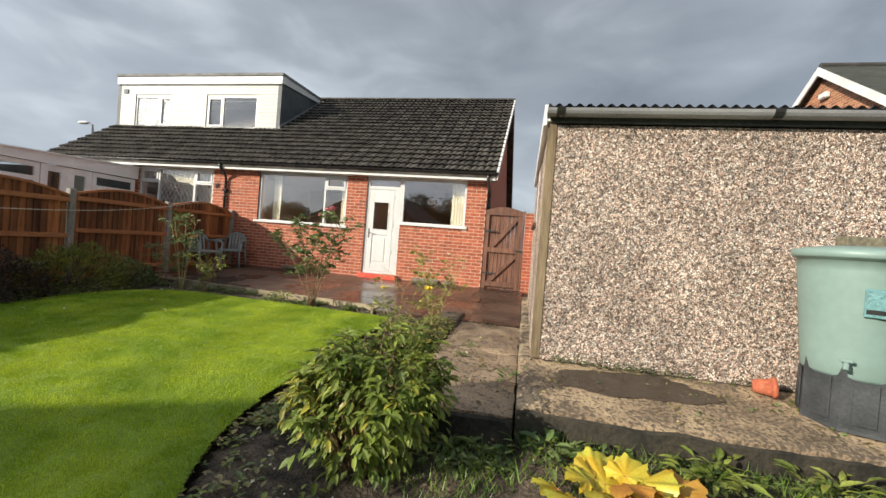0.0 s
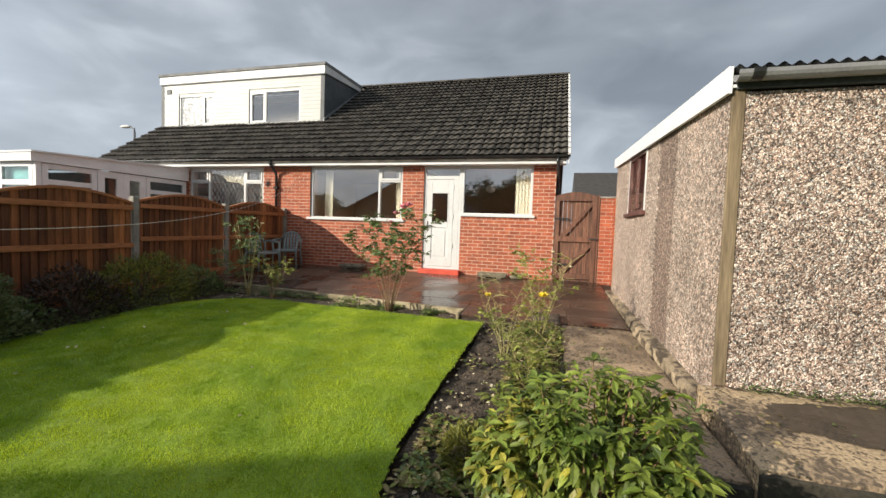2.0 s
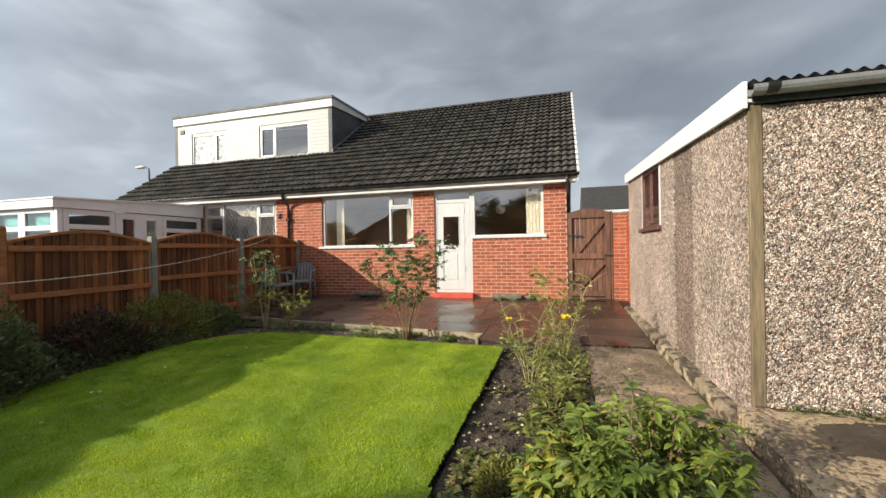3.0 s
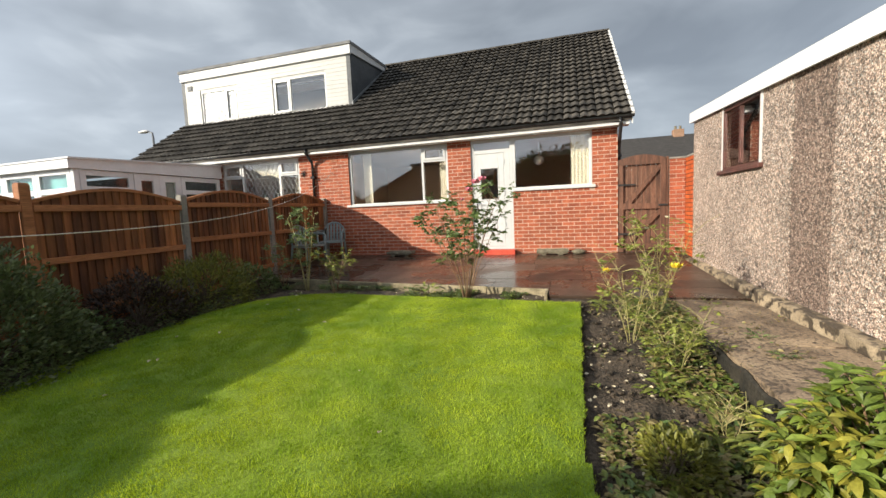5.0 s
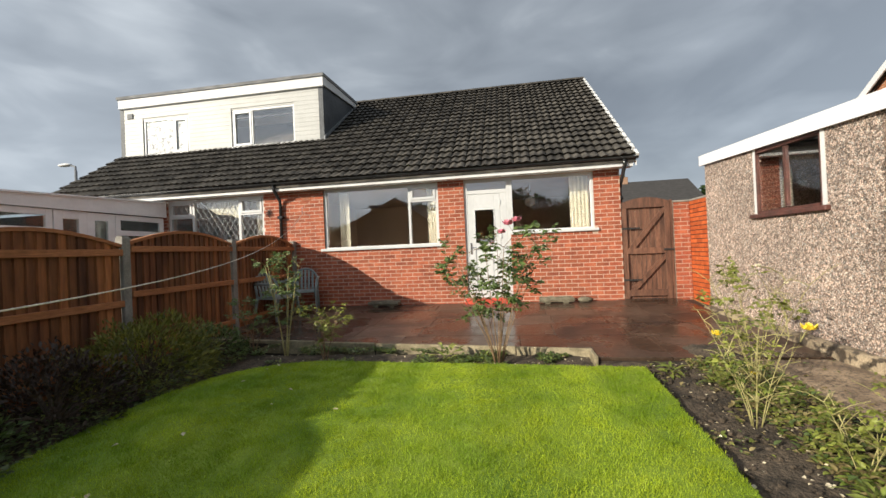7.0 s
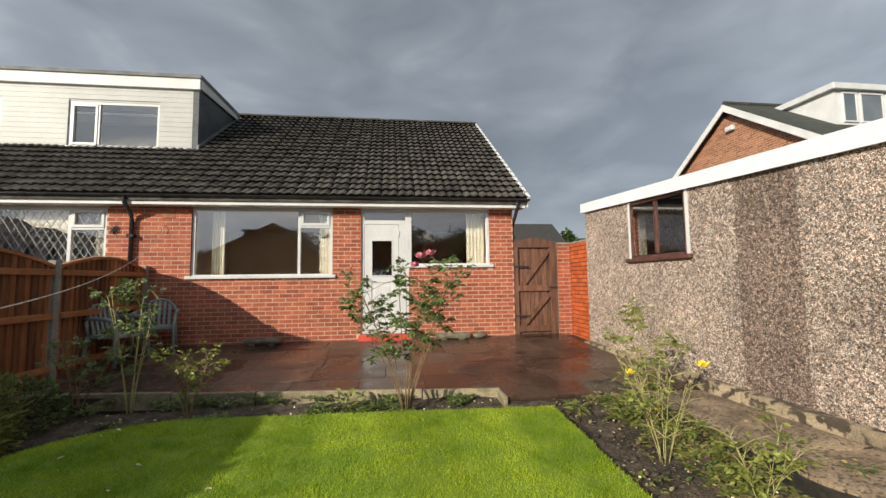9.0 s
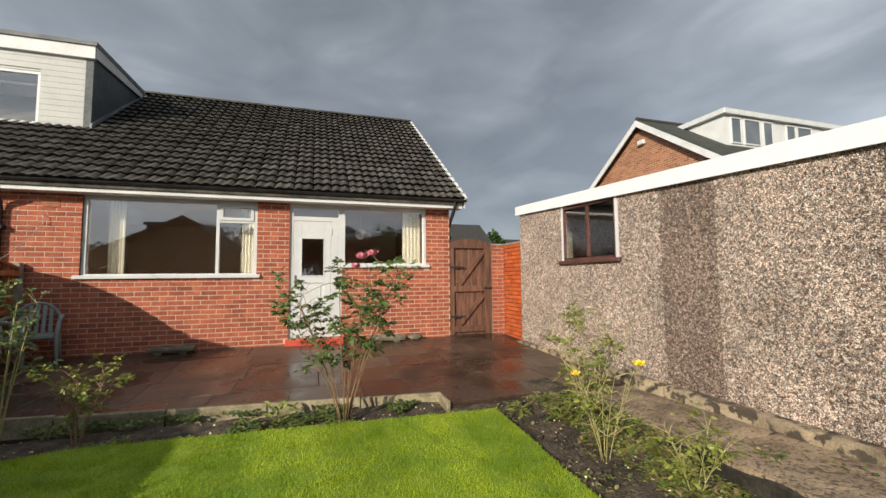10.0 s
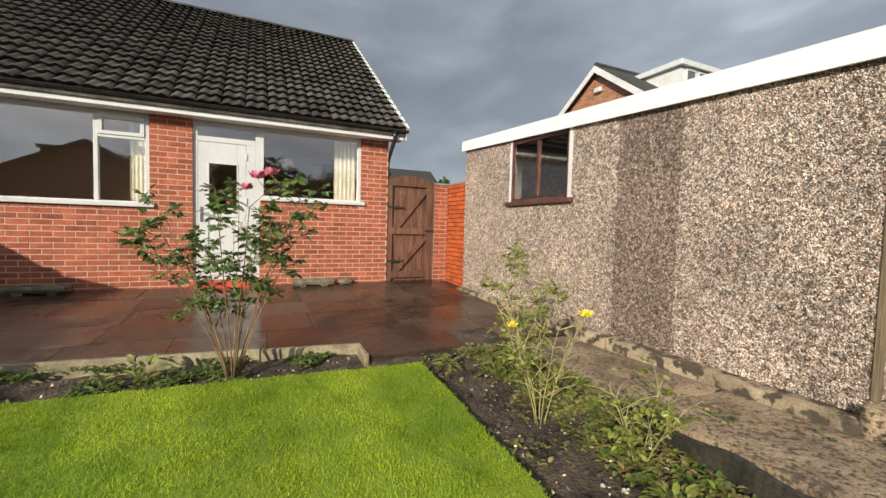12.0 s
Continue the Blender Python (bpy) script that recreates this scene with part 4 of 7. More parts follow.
part("window_sill", Geo().box(-12.682, -11.184, DY - 0.04, DY + 0.03, 4.379, 4.423, 0.005), UPVC, w4)
w5 = window("window_5", -9.98, -8.208, 4.409, 5.397, DY + 0.03, [(-9.382, -8.261, 4.463, 5.344, False, None), (-9.926, -9.422, 4.463, 5.344, True, None)], "white dormer window with clear glass")
bar(w5, -9.422, -9.382, 4.463, 5.344, DY + 0.03)
part("window_sill", Geo().box(-10.029, -8.159, DY - 0.04, DY + 0.03, 4.379, 4.423, 0.005), UPVC, w5)
g = Geo().box(DX0 + 0.1, DX1 - 0.1, 12.4, 12.5, 4.3, 5.72)
solid("wall_attic", g, ROOM, "plain plastered wall inside the dormer", "wall", kind="structure")

door = thing("door_1", "white panelled back door with a small dark pane", "door", kind="structure")
part("door_frame", frame_rect(-3.82, -2.95, 0.57, 2.86, YW, YW + 0.07, 0.06), UPVC, door)
part("transom", Geo().box(-3.76, -3.01, YW + 0.002, YW + 0.07, 2.58, 2.655, 0.004), UPVC, door)
part("side_post", Geo().box(-3.135, -3.01, YW + 0.003, YW + 0.07, 0.63, 2.58, 0.004), UPVC, door)
p = part("top_light", Geo().box(-3.76, -3.01, YW + 0.03, YW + 0.036, 2.65, 2.805), GLASS, door)
p.visible_shadow = False
leaf = Geo()
LX0, LX1, LZ0, LZ1 = -3.757, -3.138, 0.635, 2.575
for a, b, c, d in ((LX0, -3.63, LZ0, LZ1), (-3.25, LX1, LZ0, LZ1), (-3.63, -3.25, 2.28, LZ1), (-3.63, -3.25, 1.5, 1.62), (-3.63, -3.25, LZ0, 0.8)):
    leaf.box(a, b, YW + 0.005, YW + 0.06, c, d, 0.004)
leaf.box(-3.63, -3.25, YW + 0.02, YW + 0.05, 0.8, 1.5).box(-3.58, -3.3, YW + 0.01, YW + 0.03, 0.86, 1.44, 0.006)
part("door_leaf", leaf, UPVC, door)
p = part("pane", Geo().box(-3.63, -3.25, YW + 0.03, YW + 0.036, 1.62, 2.28), GLASS, door, "dark patterned pane")
p.visible_shadow = False
part("beading", frame_rect(-3.64, -3.24, 1.61, 2.29, YW - 0.004, YW + 0.03, 0.022), UPVC, door)
h = Geo().box(-3.735, -3.7, YW - 0.006, YW + 0.006, 1.42, 1.64, 0.003)
h.tube([(-3.717, YW - 0.004, 1.55), (-3.717, YW - 0.05, 1.55), (-3.61, YW - 0.055, 1.55)], 0.009, 8)
part("door_handle", h, CHROME, door, "pale metal lever handle")
for z in (1.1, 1.75, 2.4):
    part("hinge", Geo().box(-3.15, -3.12, YW - 0.012, YW + 0.003, z - 0.05, z + 0.05, 0.004), UPVC, door)
solid("door_step", Geo().box(-3.86, -2.92, WALL - 0.13, WALL + 0.03, 0.42, 0.57, 0.012), RED, "red painted step under the back door", "door step", kind="structure")

# ---- patio base, path, garage slab ----
g = Geo()
g.prism([(6.55, 0.1), (6.55, pz(6.55) - 0.02), (WALL, pz(WALL) - 0.02), (WALL, 0.1)], -7.5, 0.35, "x")
g.prism([(-7.4, 6.55), (-7.4, 6.53), (-2.12, 5.97), (-2.12, 6.55)], 0.1, pz(6.2) - 0.025, "z")
g.prism([(5.95, 0.1), (5.95, pz(5.95) - 0.02), (6.55, pz(6.55) - 0.02), (6.55, 0.1)], -2.12, 0.35, "x")
g.prism([(5.7, 0.1), (5.7, pz(5.7) - 0.02), (5.95, pz(5.95) - 0.02), (5.95, 0.1)], -2.12, 0.35, "x")
g.prism([(WALL, 0.1), (WALL, pz(WALL) - 0.02), (14, pz(WALL) - 0.02), (14, 0.1)], HX1, 0.35, "x")
patio = solid("patio", g, JOINT, "wet brown paving slabs of the patio", "patio", kind="structure")


def rough_block(x0, x1, y0, y1, top, bottom, seed, step=0.08, amp=0.012):
    """A worn concrete slab: uneven top, chipped edges, plain sides."""
    nx, ny = max(2, int((x1 - x0) / step)), max(2, int((y1 - y0) / step))
    g = Geo()
    vs, fs = [], []
    for j in range(ny + 1):
        for i in range(nx + 1):
            x, y = x0 + (x1 - x0) * i / nx, y0 + (y1 - y0) * j / ny
            e = i in (0, nx) or j in (0, ny)
            d = noise.noise((x * 3, y * 3, seed)) * amp + noise.noise((x * 11, y * 11, seed)) * amp * 0.5
            ex = noise.noise((x * 5, y * 5, seed + 9)) * 0.02 if e else 0
            vs.append((x + (ex if i in (0, nx) else 0), y + (ex if j in (0, ny) else 0), top(x, y) + d - (0.012 if e else 0)))
    fs = [(j * (nx + 1) + i, j * (nx + 1) + i + 1, (j + 1) * (nx + 1) + i + 1, (j + 1) * (nx + 1) + i) for j in range(ny) for i in range(nx)]
    rim = [i for i in range(nx + 1)] + [(j + 1) * (nx + 1) + nx for j in range(ny)] + [ny * (nx + 1) + i for i in range(nx - 1, -1, -1)] + [j * (nx + 1) for j in range(ny - 1, 0, -1)]
    k = len(vs)
    vs += [(vs[i][0], vs[i][1], bottom) for i in rim]
    vs += [vs[i] for i in rim]
    n = len(rim)
    fs += [(k + n + i, k + n + (i + 1) % n, k + (i + 1) % n, k + i) for i in range(n)]
    return g.add(vs, fs)


def pathz(y):
    return 0.365 + 0.0 * y if y < 3.2 else 0.365 - 0.012 * (y - 3.2)


path = thing("path", "worn stained concrete garden path", "path", kind="structure")
ys = [2.55, 4.1, 5.68]
for i, (ya, yb) in enumerate(zip(ys[:-1], ys[1:])):
    part("path_bay", rough_block(-0.8, 0.0, ya + 0.003, yb - 0.003, lambda x, y: pathz(y) + 0.004, 0.1, i), PATHM, path, smooth=True)
# near-black uneven strips along the path's left side and front end
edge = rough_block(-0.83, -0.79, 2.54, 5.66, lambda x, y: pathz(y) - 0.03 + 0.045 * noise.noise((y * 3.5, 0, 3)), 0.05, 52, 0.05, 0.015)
solid("path_edge", edge, CONC_D, "dark broken edge of the path", "path", kind="structure")
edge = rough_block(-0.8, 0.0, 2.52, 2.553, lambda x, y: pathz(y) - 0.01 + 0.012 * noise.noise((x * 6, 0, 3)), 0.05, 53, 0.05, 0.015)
solid("path_edge", edge, CONC_D, "dark broken end of the path", "path", kind="structure")
slab = solid("garage_slab", rough_block(0.02, 3.4, 2.53, 3.4, lambda x, y: 0.455 + 0.09 * (y - 2.53), 0.08, 20, 0.05, 0.009), CONC, "worn concrete slab in front of the garage", "slab", kind="structure", smooth=True)
wet = []
for k in range(56):
    a = 2 * math.pi * k / 56
    rr = 1 + 0.28 * noise.noise((math.cos(a) * 1.3, math.sin(a) * 1.3, 4)) + 0.14 * noise.noise((math.cos(a) * 6, math.sin(a) * 6, 2)) + 0.1 * noise.noise((math.cos(a) * 17, math.sin(a) * 17, 2))
    wet.append((0.78 + 0.52 * rr * math.cos(a), 3.06 + 0.23 * rr * math.sin(a)))
g = Geo().add([(0.78, 3.06, 0.455 + 0.09 * 0.53 + 0.009)] + [(x, y, 0.455 + 0.09 * (y - 2.53) + 0.007) for x, y in wet], [(0, 1 + k, 1 + (k + 1) % 56) for k in range(56)])
# near-black uneven strip along the slab's front face
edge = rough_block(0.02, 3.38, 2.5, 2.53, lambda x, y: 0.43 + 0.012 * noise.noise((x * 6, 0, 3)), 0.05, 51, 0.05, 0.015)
solid("slab_edge", edge, CONC_D, "dark broken front edge of the slab", "slab", kind="structure")
solid("water_puddle", g, WETC, "dark rain-wet patch on the concrete slab", "puddle", kind="structure")
solid("garage_base", Geo().box(0.215, 3.3, 3.34, 8.3, 0.1, 0.53, 0.004), KERBC, "concrete base under the garage", "base", kind="structure")
kerb = thing("garage_kerb", "rough concrete kerb along the garage wall", "kerb", kind="structure")
y, i = 3.38, 0
while y < 8.3:
    y1 = min(y + 0.9, 8.32)
    part("kerb_stone", rough_block(0.012, 0.2, y + 0.003, y1 - 0.003, lambda x, yy: 0.442 + 0.006 * (yy - 3.4) + 0.012 * noise.noise((yy * 4, 0, 6)) + 0.02 * min(0, noise.noise((yy * 9, 3, 6))), 0.1, 31 + i, 0.03, 0.008), KERBC, kerb)
    y, i = y1, i + 1

# ---- garage ----
GX, GY0, GY1, GX1 = 0.11, 3.37, 8.32, 3.2


def gtop(y):
    return 2.42 + (y - GY0) * 0.0525


WY0, WY1, WZ0 = 5.84, 7.03, 1.80
wall_g = Geo()
for ya, yb, z0, z1a, z1b in ((GY0 + 0.014, WY0, 0.44, gtop(GY0), gtop(WY0)), (WY0, WY1, 0.44, WZ0, WZ0), (WY1, GY1, 0.44, gtop(WY1), gtop(GY1))):
    wall_g.prism([(ya, z0), (yb, z0), (yb, z1b), (ya, z1a)], GX + 0.012, GX + 0.1, "x")
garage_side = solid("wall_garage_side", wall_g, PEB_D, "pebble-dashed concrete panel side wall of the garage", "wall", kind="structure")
cuts = [GY0, 4.59, 5.22, WY0, WY1, 7.68, GY1]
for i, (ya, yb) in enumerate(zip(cuts[:-1], cuts[1:])):
    top_a, top_b = (WZ0 - 0.03, WZ0 - 0.03) if i == 3 else (gtop(ya), gtop(yb))
    proud = 0.006 if i == 1 else 0.0
    g = Geo().prism([(ya + 0.003, 0.448), (yb - 0.003, 0.448), (yb - 0.003, top_b), (ya + 0.003, top_a)], GX + proud, GX + 0.012, "x")
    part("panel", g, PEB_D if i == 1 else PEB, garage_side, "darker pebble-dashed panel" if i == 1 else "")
fr = Geo().box(GX + 0.02, GX1, GY0 + 0.012, GY0 + 0.1, 0.53, 2.42)
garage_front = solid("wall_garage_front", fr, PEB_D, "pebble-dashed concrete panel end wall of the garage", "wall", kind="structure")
xs = [GX + 0.06, 0.75, 1.37, 1.99, 2.61, GX1]
for xa, xb in zip(xs[:-1], xs[1:]):
    part("panel", Geo().box(xa + 0.001, xb - 0.001, GY0, GY0 + 0.012, 0.535, 2.42, 0.002), PEB, garage_front)
g = Geo().box(GX + 0.1, GX1, GY1 - 0.09, GY1, 0.53, gtop(GY1) + 0.1)
g.prism([(GY0 + 0.1, 0.53), (GY1 - 0.09, 0.53), (GY1 - 0.09, gtop(GY1) + 0.1), (GY0 + 0.1, gtop(GY0) + 0.1)], GX1 - 0.09, GX1, "x")
solid("wall_garage_back", g, PEB_D, "pebble-dashed concrete panel walls of the garage", "wall", kind="structure")
solid("corner_strip", Geo().box(GX - 0.012, GX + 0.062, GY0 - 0.007, GY0 + 0.02, 0.54, 2.43, 0.004), TIMBER, "weathered timber strip at the garage corner", "timber strip", kind="structure")
fascia_side = Geo().prism([(GY0 - 0.03, gtop(GY0) - 0.015), (GY1 + 0.07, gtop(GY1) + 0.005), (GY1 + 0.07, gtop(GY1) + 0.16), (GY0 - 0.03, gtop(GY0) + 0.15)], GX - 0.05, GX - 0.025, "x")
fascia_side.prism([(GY0 - 0.025, gtop(GY0) + 0.02), (GY1 + 0.06, gtop(GY1) + 0.01), (GY1 + 0.06, gtop(GY1) + 0.03), (GY0 - 0.025, gtop(GY0) + 0.04)], GX - 0.025, GX + 0.02, "x")
solid("trim_garage", fascia_side, CONS, "white painted fascia board along the garage roof", "fascia board", kind="structure")
# corrugated sheets, falling towards the gutter
NC = 6
n_x = int((GX1 - GX + 0.1) / 0.0765 * NC)
top, bot = [], []
for i in range(n_x + 1):
    x = GX - 0.02 + i * 0.0765 / NC
    h = 0.0125 * math.cos(2 * math.pi * i / NC)
    for ys_, arr in ((0.0, top), (-0.008, bot)):
        arr.append((x, h + ys_))
g = Geo()
for arr in (top, bot):
    k = len(g.v)
    for x, h in arr:
        g.v.append((x, GY0 - 0.1, gtop(GY0 - 0.1) + 0.13 + h))
        g.v.append((x, GY1 + 0.1, gtop(GY1 + 0.1) + 0.115 + h))
    g.f += [(k + 2 * i, k + 2 * i + 2, k + 2 * i + 3, k + 2 * i + 1) for i in range(n_x)]
solid("roof_garage", g, SHEET, "dark corrugated cement sheet garage roof", "roof", kind="structure", smooth=True)
gutter_run(GX - 0.03, GX1 + 0.02, GY0 - 0.09, gtop(GY0) + 0.09, 0.055, GUTTER, "garage_gutter", "grey plastic gutter along the low garage eaves")
solid("trim_gutter_board", Geo().box(GX, GX1, GY0 - 0.03, GY0 + 0.0, 2.43, 2.5, 0.003), SLATE, "dark board behind the garage gutter", "board", kind="structure")

gw = thing("window_6", "red-brown painted garage window with two panes", "window", kind="structure")
def side_bar(name, ya, yb, z0a, z1a, z1b, material, x0=GX - 0.005, x1=GX + 0.035):
    g = Geo().prism([(ya, z0a), (yb, z0a), (yb, z1b), (ya, z1a)], x0, x1, "x")
    return part(name, g, material, gw)
side_bar("jamb", WY0, WY0 + 0.05, WZ0, gtop(WY0), gtop(WY0), WHITE, GX - 0.008)
side_bar("jamb", WY1 - 0.05, WY1, WZ0, gtop(WY1), gtop(WY1), WHITE, GX - 0.006)
side_bar("stile", WY0 + 0.05, WY0 + 0.075, WZ0, gtop(WY0) - 0.02, gtop(WY0) - 0.02, OXIDE)
side_bar("stile", WY1 - 0.075, WY1 - 0.05, WZ0, gtop(WY1) - 0.04, gtop(WY1) - 0.04, OXIDE)
WM = (WY0 + WY1) / 2
side_bar("stile", WM - 0.02, WM + 0.02, WZ0 + 0.05, gtop(WM) - 0.06, gtop(WM) - 0.06, OXIDE)
part("head_rail", Geo().prism([(WY0 + 0.05, gtop(WY0) - 0.03), (WY1 - 0.05, gtop(WY1) - 0.06), (WY1 - 0.05, gtop(WY1)), (WY0 + 0.05, gtop(WY0))], GX, GX + 0.06, "x"), OXIDE, gw)
part("window_sill", Geo().box(GX - 0.05, GX + 0.07, WY0 - 0.04, WY1 + 0.04, WZ0 - 0.055, WZ0 - 0.002, 0.008), OXIDE, gw)
side_bar("bottom_rail", WY0 + 0.095, WY1 - 0.095, WZ0, WZ0 + 0.03, WZ0 + 0.03, OXIDE)
for ya, yb in ((WY0 + 0.09, WM - 0.03), (WM + 0.03, WY1 - 0.09)):
    p = part("pane", Geo().box(GX + 0.012, GX + 0.017, ya, yb, WZ0 + 0.04, gtop(ya) - 0.06), GLASS, gw)
    p.visible_shadow = False

# ---- side gate and brick return ----
GZ = pz(WALL)
gate = thing("garden_gate", "brown wooden ledged gate with black hinges, shut", "gate")
GA, GB = -0.945, -0.115


def gate_top(x):
    t = (x - GA) / (GB - GA)
    return 2.24 + 0.085 * math.sin(math.pi * t)


nb = 8
for i in range(nb):
    xa, xb = GA + 0.08 + (GB - GA - 0.16) * i / nb, GA + 0.08 + (GB - GA - 0.16) * (i + 1) / nb
    g = Geo().box(xa + 0.003, xb - 0.003, WALL + 0.066, WALL + 0.084, GZ + 0.008, gate_top((xa + xb) / 2) - 0.04, 0.003)
    part("board", g, GATEW, gate)
for xa, xb in ((GA, GA + 0.095), (GB - 0.095, GB)):
    part("stile", Geo().box(xa, xb, WALL + 0.02, WALL + 0.086, GZ + 0.006, 2.245, 0.004), GATEW, gate)
arch = [(GA + (GB - GA) * k / 12, gate_top(GA + (GB - GA) * k / 12)) for k in range(13)]
part("top_rail", Geo().prism(arch + [(GB, 2.14), (GA, 2.14)], WALL + 0.018, WALL + 0.087, "y"), GATEW, gate)
for z in (GZ + 0.06, 1.3):
    part("rail", Geo().box(GA + 0.095, GB - 0.095, WALL + 0.02, WALL + 0.066, z, z + 0.11, 0.004), GATEW, gate)
for z0, z1 in ((GZ + 0.17, 1.3), (1.41, 2.14)):
    a, b = (GA + 0.16, z0), (GB - 0.1, z1)
    g = Geo().prism([(a[0] - 0.05, a[1]), (a[0] + 0.06, a[1]), (b[0], b[1] - 0.1), (b[0], b[1])], WALL + 0.021, WALL + 0.066, "y")
    part("brace", g, GATEW, gate)
for z in (0.83, 1.77):
    g = Geo().prism([(GA - 0.01, z - 0.02), (GA + 0.3, z - 0.012), (GA + 0.32, z), (GA + 0.3, z + 0.012), (GA - 0.01, z + 0.02)], WALL + 0.01, WALL + 0.018, "y")
    part("hinge", g, IRON, gate, "black strap hinge")
g = Geo().box(GB - 0.13, GB + 0.03, WALL + 0.004, WALL + 0.018, 1.35, 1.385, 0.003)
part("latch", g, IRON, gate, "black gate latch")
solid("gate_stop", Geo().box(GB + 0.005, GB + 0.045, WALL + 0.03, WALL + 0.08, GZ - 0.02, 2.26, 0.004), GATEW, "brown timber stop post beside the gate", "post", kind="structure")
gpier = solid("wall_gate_pier", Geo().box(-0.06, 0.2, WALL + 0.009, WALL + 0.2, 0.3, 2.2), MORTAR, "brick pier beside the garden gate", "wall", kind="structure")
greturn = solid("wall_gate_return", Geo().box(0.209, 0.31, GY1 + 0.03, WALL + 0.2, 0.3, 2.2), MORTAR_D, "short wall of orange bricks with dark joints", "wall", kind="structure")
g = Geo().box(-0.07, 0.32, WALL - 0.012, WALL + 0.21, 2.2, 2.235, 0.006).box(0.19, 0.32, GY1 + 0.02, WALL - 0.013, 2.2, 2.235, 0.006)
solid("coping", g, POSTC, "thin concrete coping on the brick wall", "coping", kind="structure")

# ---- fence ----
FX = -7.42
POSTS = [9.1, 7.23, 5.36, 3.49, 1.62, -0.25, -2.12, -3.99]

fence = thing("fence", "orange-brown stained arched close-board garden fence", "fence")


def fence_post(y, wood=False):
    z0, z1 = gz(y) - 0.1, (1.84 if not wood else 1.92) 
    g = Geo().box(FX - 0.055, FX + 0.055, y - 0.05, y + 0.05, z0, z1 - 0.02, 0.008)
    g.prism([(FX - 0.05, z1 - 0.02), (FX + 0.05, z1 - 0.02), (FX + 0.03, z1), (FX - 0.03, z1)], y - 0.045, y + 0.045, "y")
    return part("fence_post", g, FENCE_RAIL if wood else POSTC, fence, "stained timber fence post" if wood else "grey concrete fence post")


for i, y in enumerate(POSTS):
    fence_post(y, wood=(i == 3))
for y1, y0 in zip(POSTS[:-1], POSTS[1:]):
    base = gz((y0 + y1) / 2)
    ts = 1.75 - (0.04 if y0 < 5 else 0)
    pan = new("fence_panel")
    pan.parent = fence
    top = lambda y: ts + 0.17 * math.sin(math.pi * (y - y0) / (y1 - y0))
    a, b, n = y0 + 0.055, y1 - 0.055, 19
    for i in range(n):
        ya, yb = a + (b - a) * i / n, a + (b - a) * (i + 1) / n
        dz = random.uniform(-0.006, 0.006)
        g = Geo().prism([(FX + 0.004, ya - 0.012), (FX + 0.034, ya - 0.004), (FX + 0.01, yb), (FX + 0.002, yb)], base + 0.02, (top(ya) + top(yb)) / 2 + dz, "z")
        part("board", g, FENCE, pan)
    for z in (base + 0.12, base + 0.75, ts - 0.1):
        part("rail", Geo().box(FX + 0.022, FX + 0.065, a, b, z, z + 0.075, 0.005), FENCE_RAIL, pan)
    n = 10
    pr = [(a + (b - a) * k / n, top(a + (b - a) * k / n) - 0.02) for k in range(n + 1)]
    pr += [(u, v + 0.038) for u, v in pr[::-1]]
    part("capping", Geo().prism(pr, FX - 0.02, FX + 0.045, "x"), FENCE_RAIL, pan)
    part("gravel_board", Geo().box(FX - 0.02, FX + 0.018, a, b, base - 0.1, base + 0.02, 0.004), FENCE_RAIL, pan)


# ---- plants ----
def leaf_shape(L, W, fold=0.25, droop=0.25):
    """A pointed leaf along +y, folded along its rib and drooping at the tip."""
    z = lambda t: -droop * L * t * t
    vs = [(0, 0, 0), (W * 0.8, L * 0.33, z(0.33) + fold * W), (0, L * 0.36, z(0.36)), (-W * 0.8, L * 0.33, z(0.33) + fold * W),
          (W * 0.7, L * 0.68, z(0.68) + fold * W), (0, L * 0.7, z(0.7)), (-W * 0.7, L * 0.68, z(0.68) + fold * W), (0, L, z(1))]
    return vs, [(0, 1, 2), (0, 2, 3), (1, 4, 5, 2), (3, 2, 5, 6), (4, 7, 5), (6, 5, 7)]


def aim(p, d, roll=0.0, s=1.0):
    """A pose at p whose +y points along d and whose +z keeps upward."""
    d = Vector(d).normalized()
    x = d.cross(Vector((0, 0, 1)))
    x = x.normalized() if x.length > 1e-4 else Vector((1, 0, 0))
    z = x.cross(d)
    m = Matrix((x, d, z)).transposed().to_4x4()
    return Matrix.Translation(p) @ m @ Matrix.Rotation(roll, 4, "Y") @ Matrix.Diagonal((s, s, s, 1))


def put_leaf(g, m, shape):
    g.add([m @ Vector(p) for p in shape[0]], shape[1])


def plain_mesh(g, name, material, smooth=False):
    me = bpy.data.meshes.new(name)
    me.from_pydata(g.v, [], g.f)
    me.materials.append(material)
    if smooth:
        me.polygons.foreach_set("use_smooth", [True] * len(me.polygons))
    me.update()
    return me


def stuff_part(name, g, material, parent, label=""):
    ob = new(name, plain_mesh(g, name, material))
    ob.parent = parent
    return tagged(ob, label, kind="stuff")


R = random.Random(11)


def rv(a, b):
    return R.uniform(a, b)


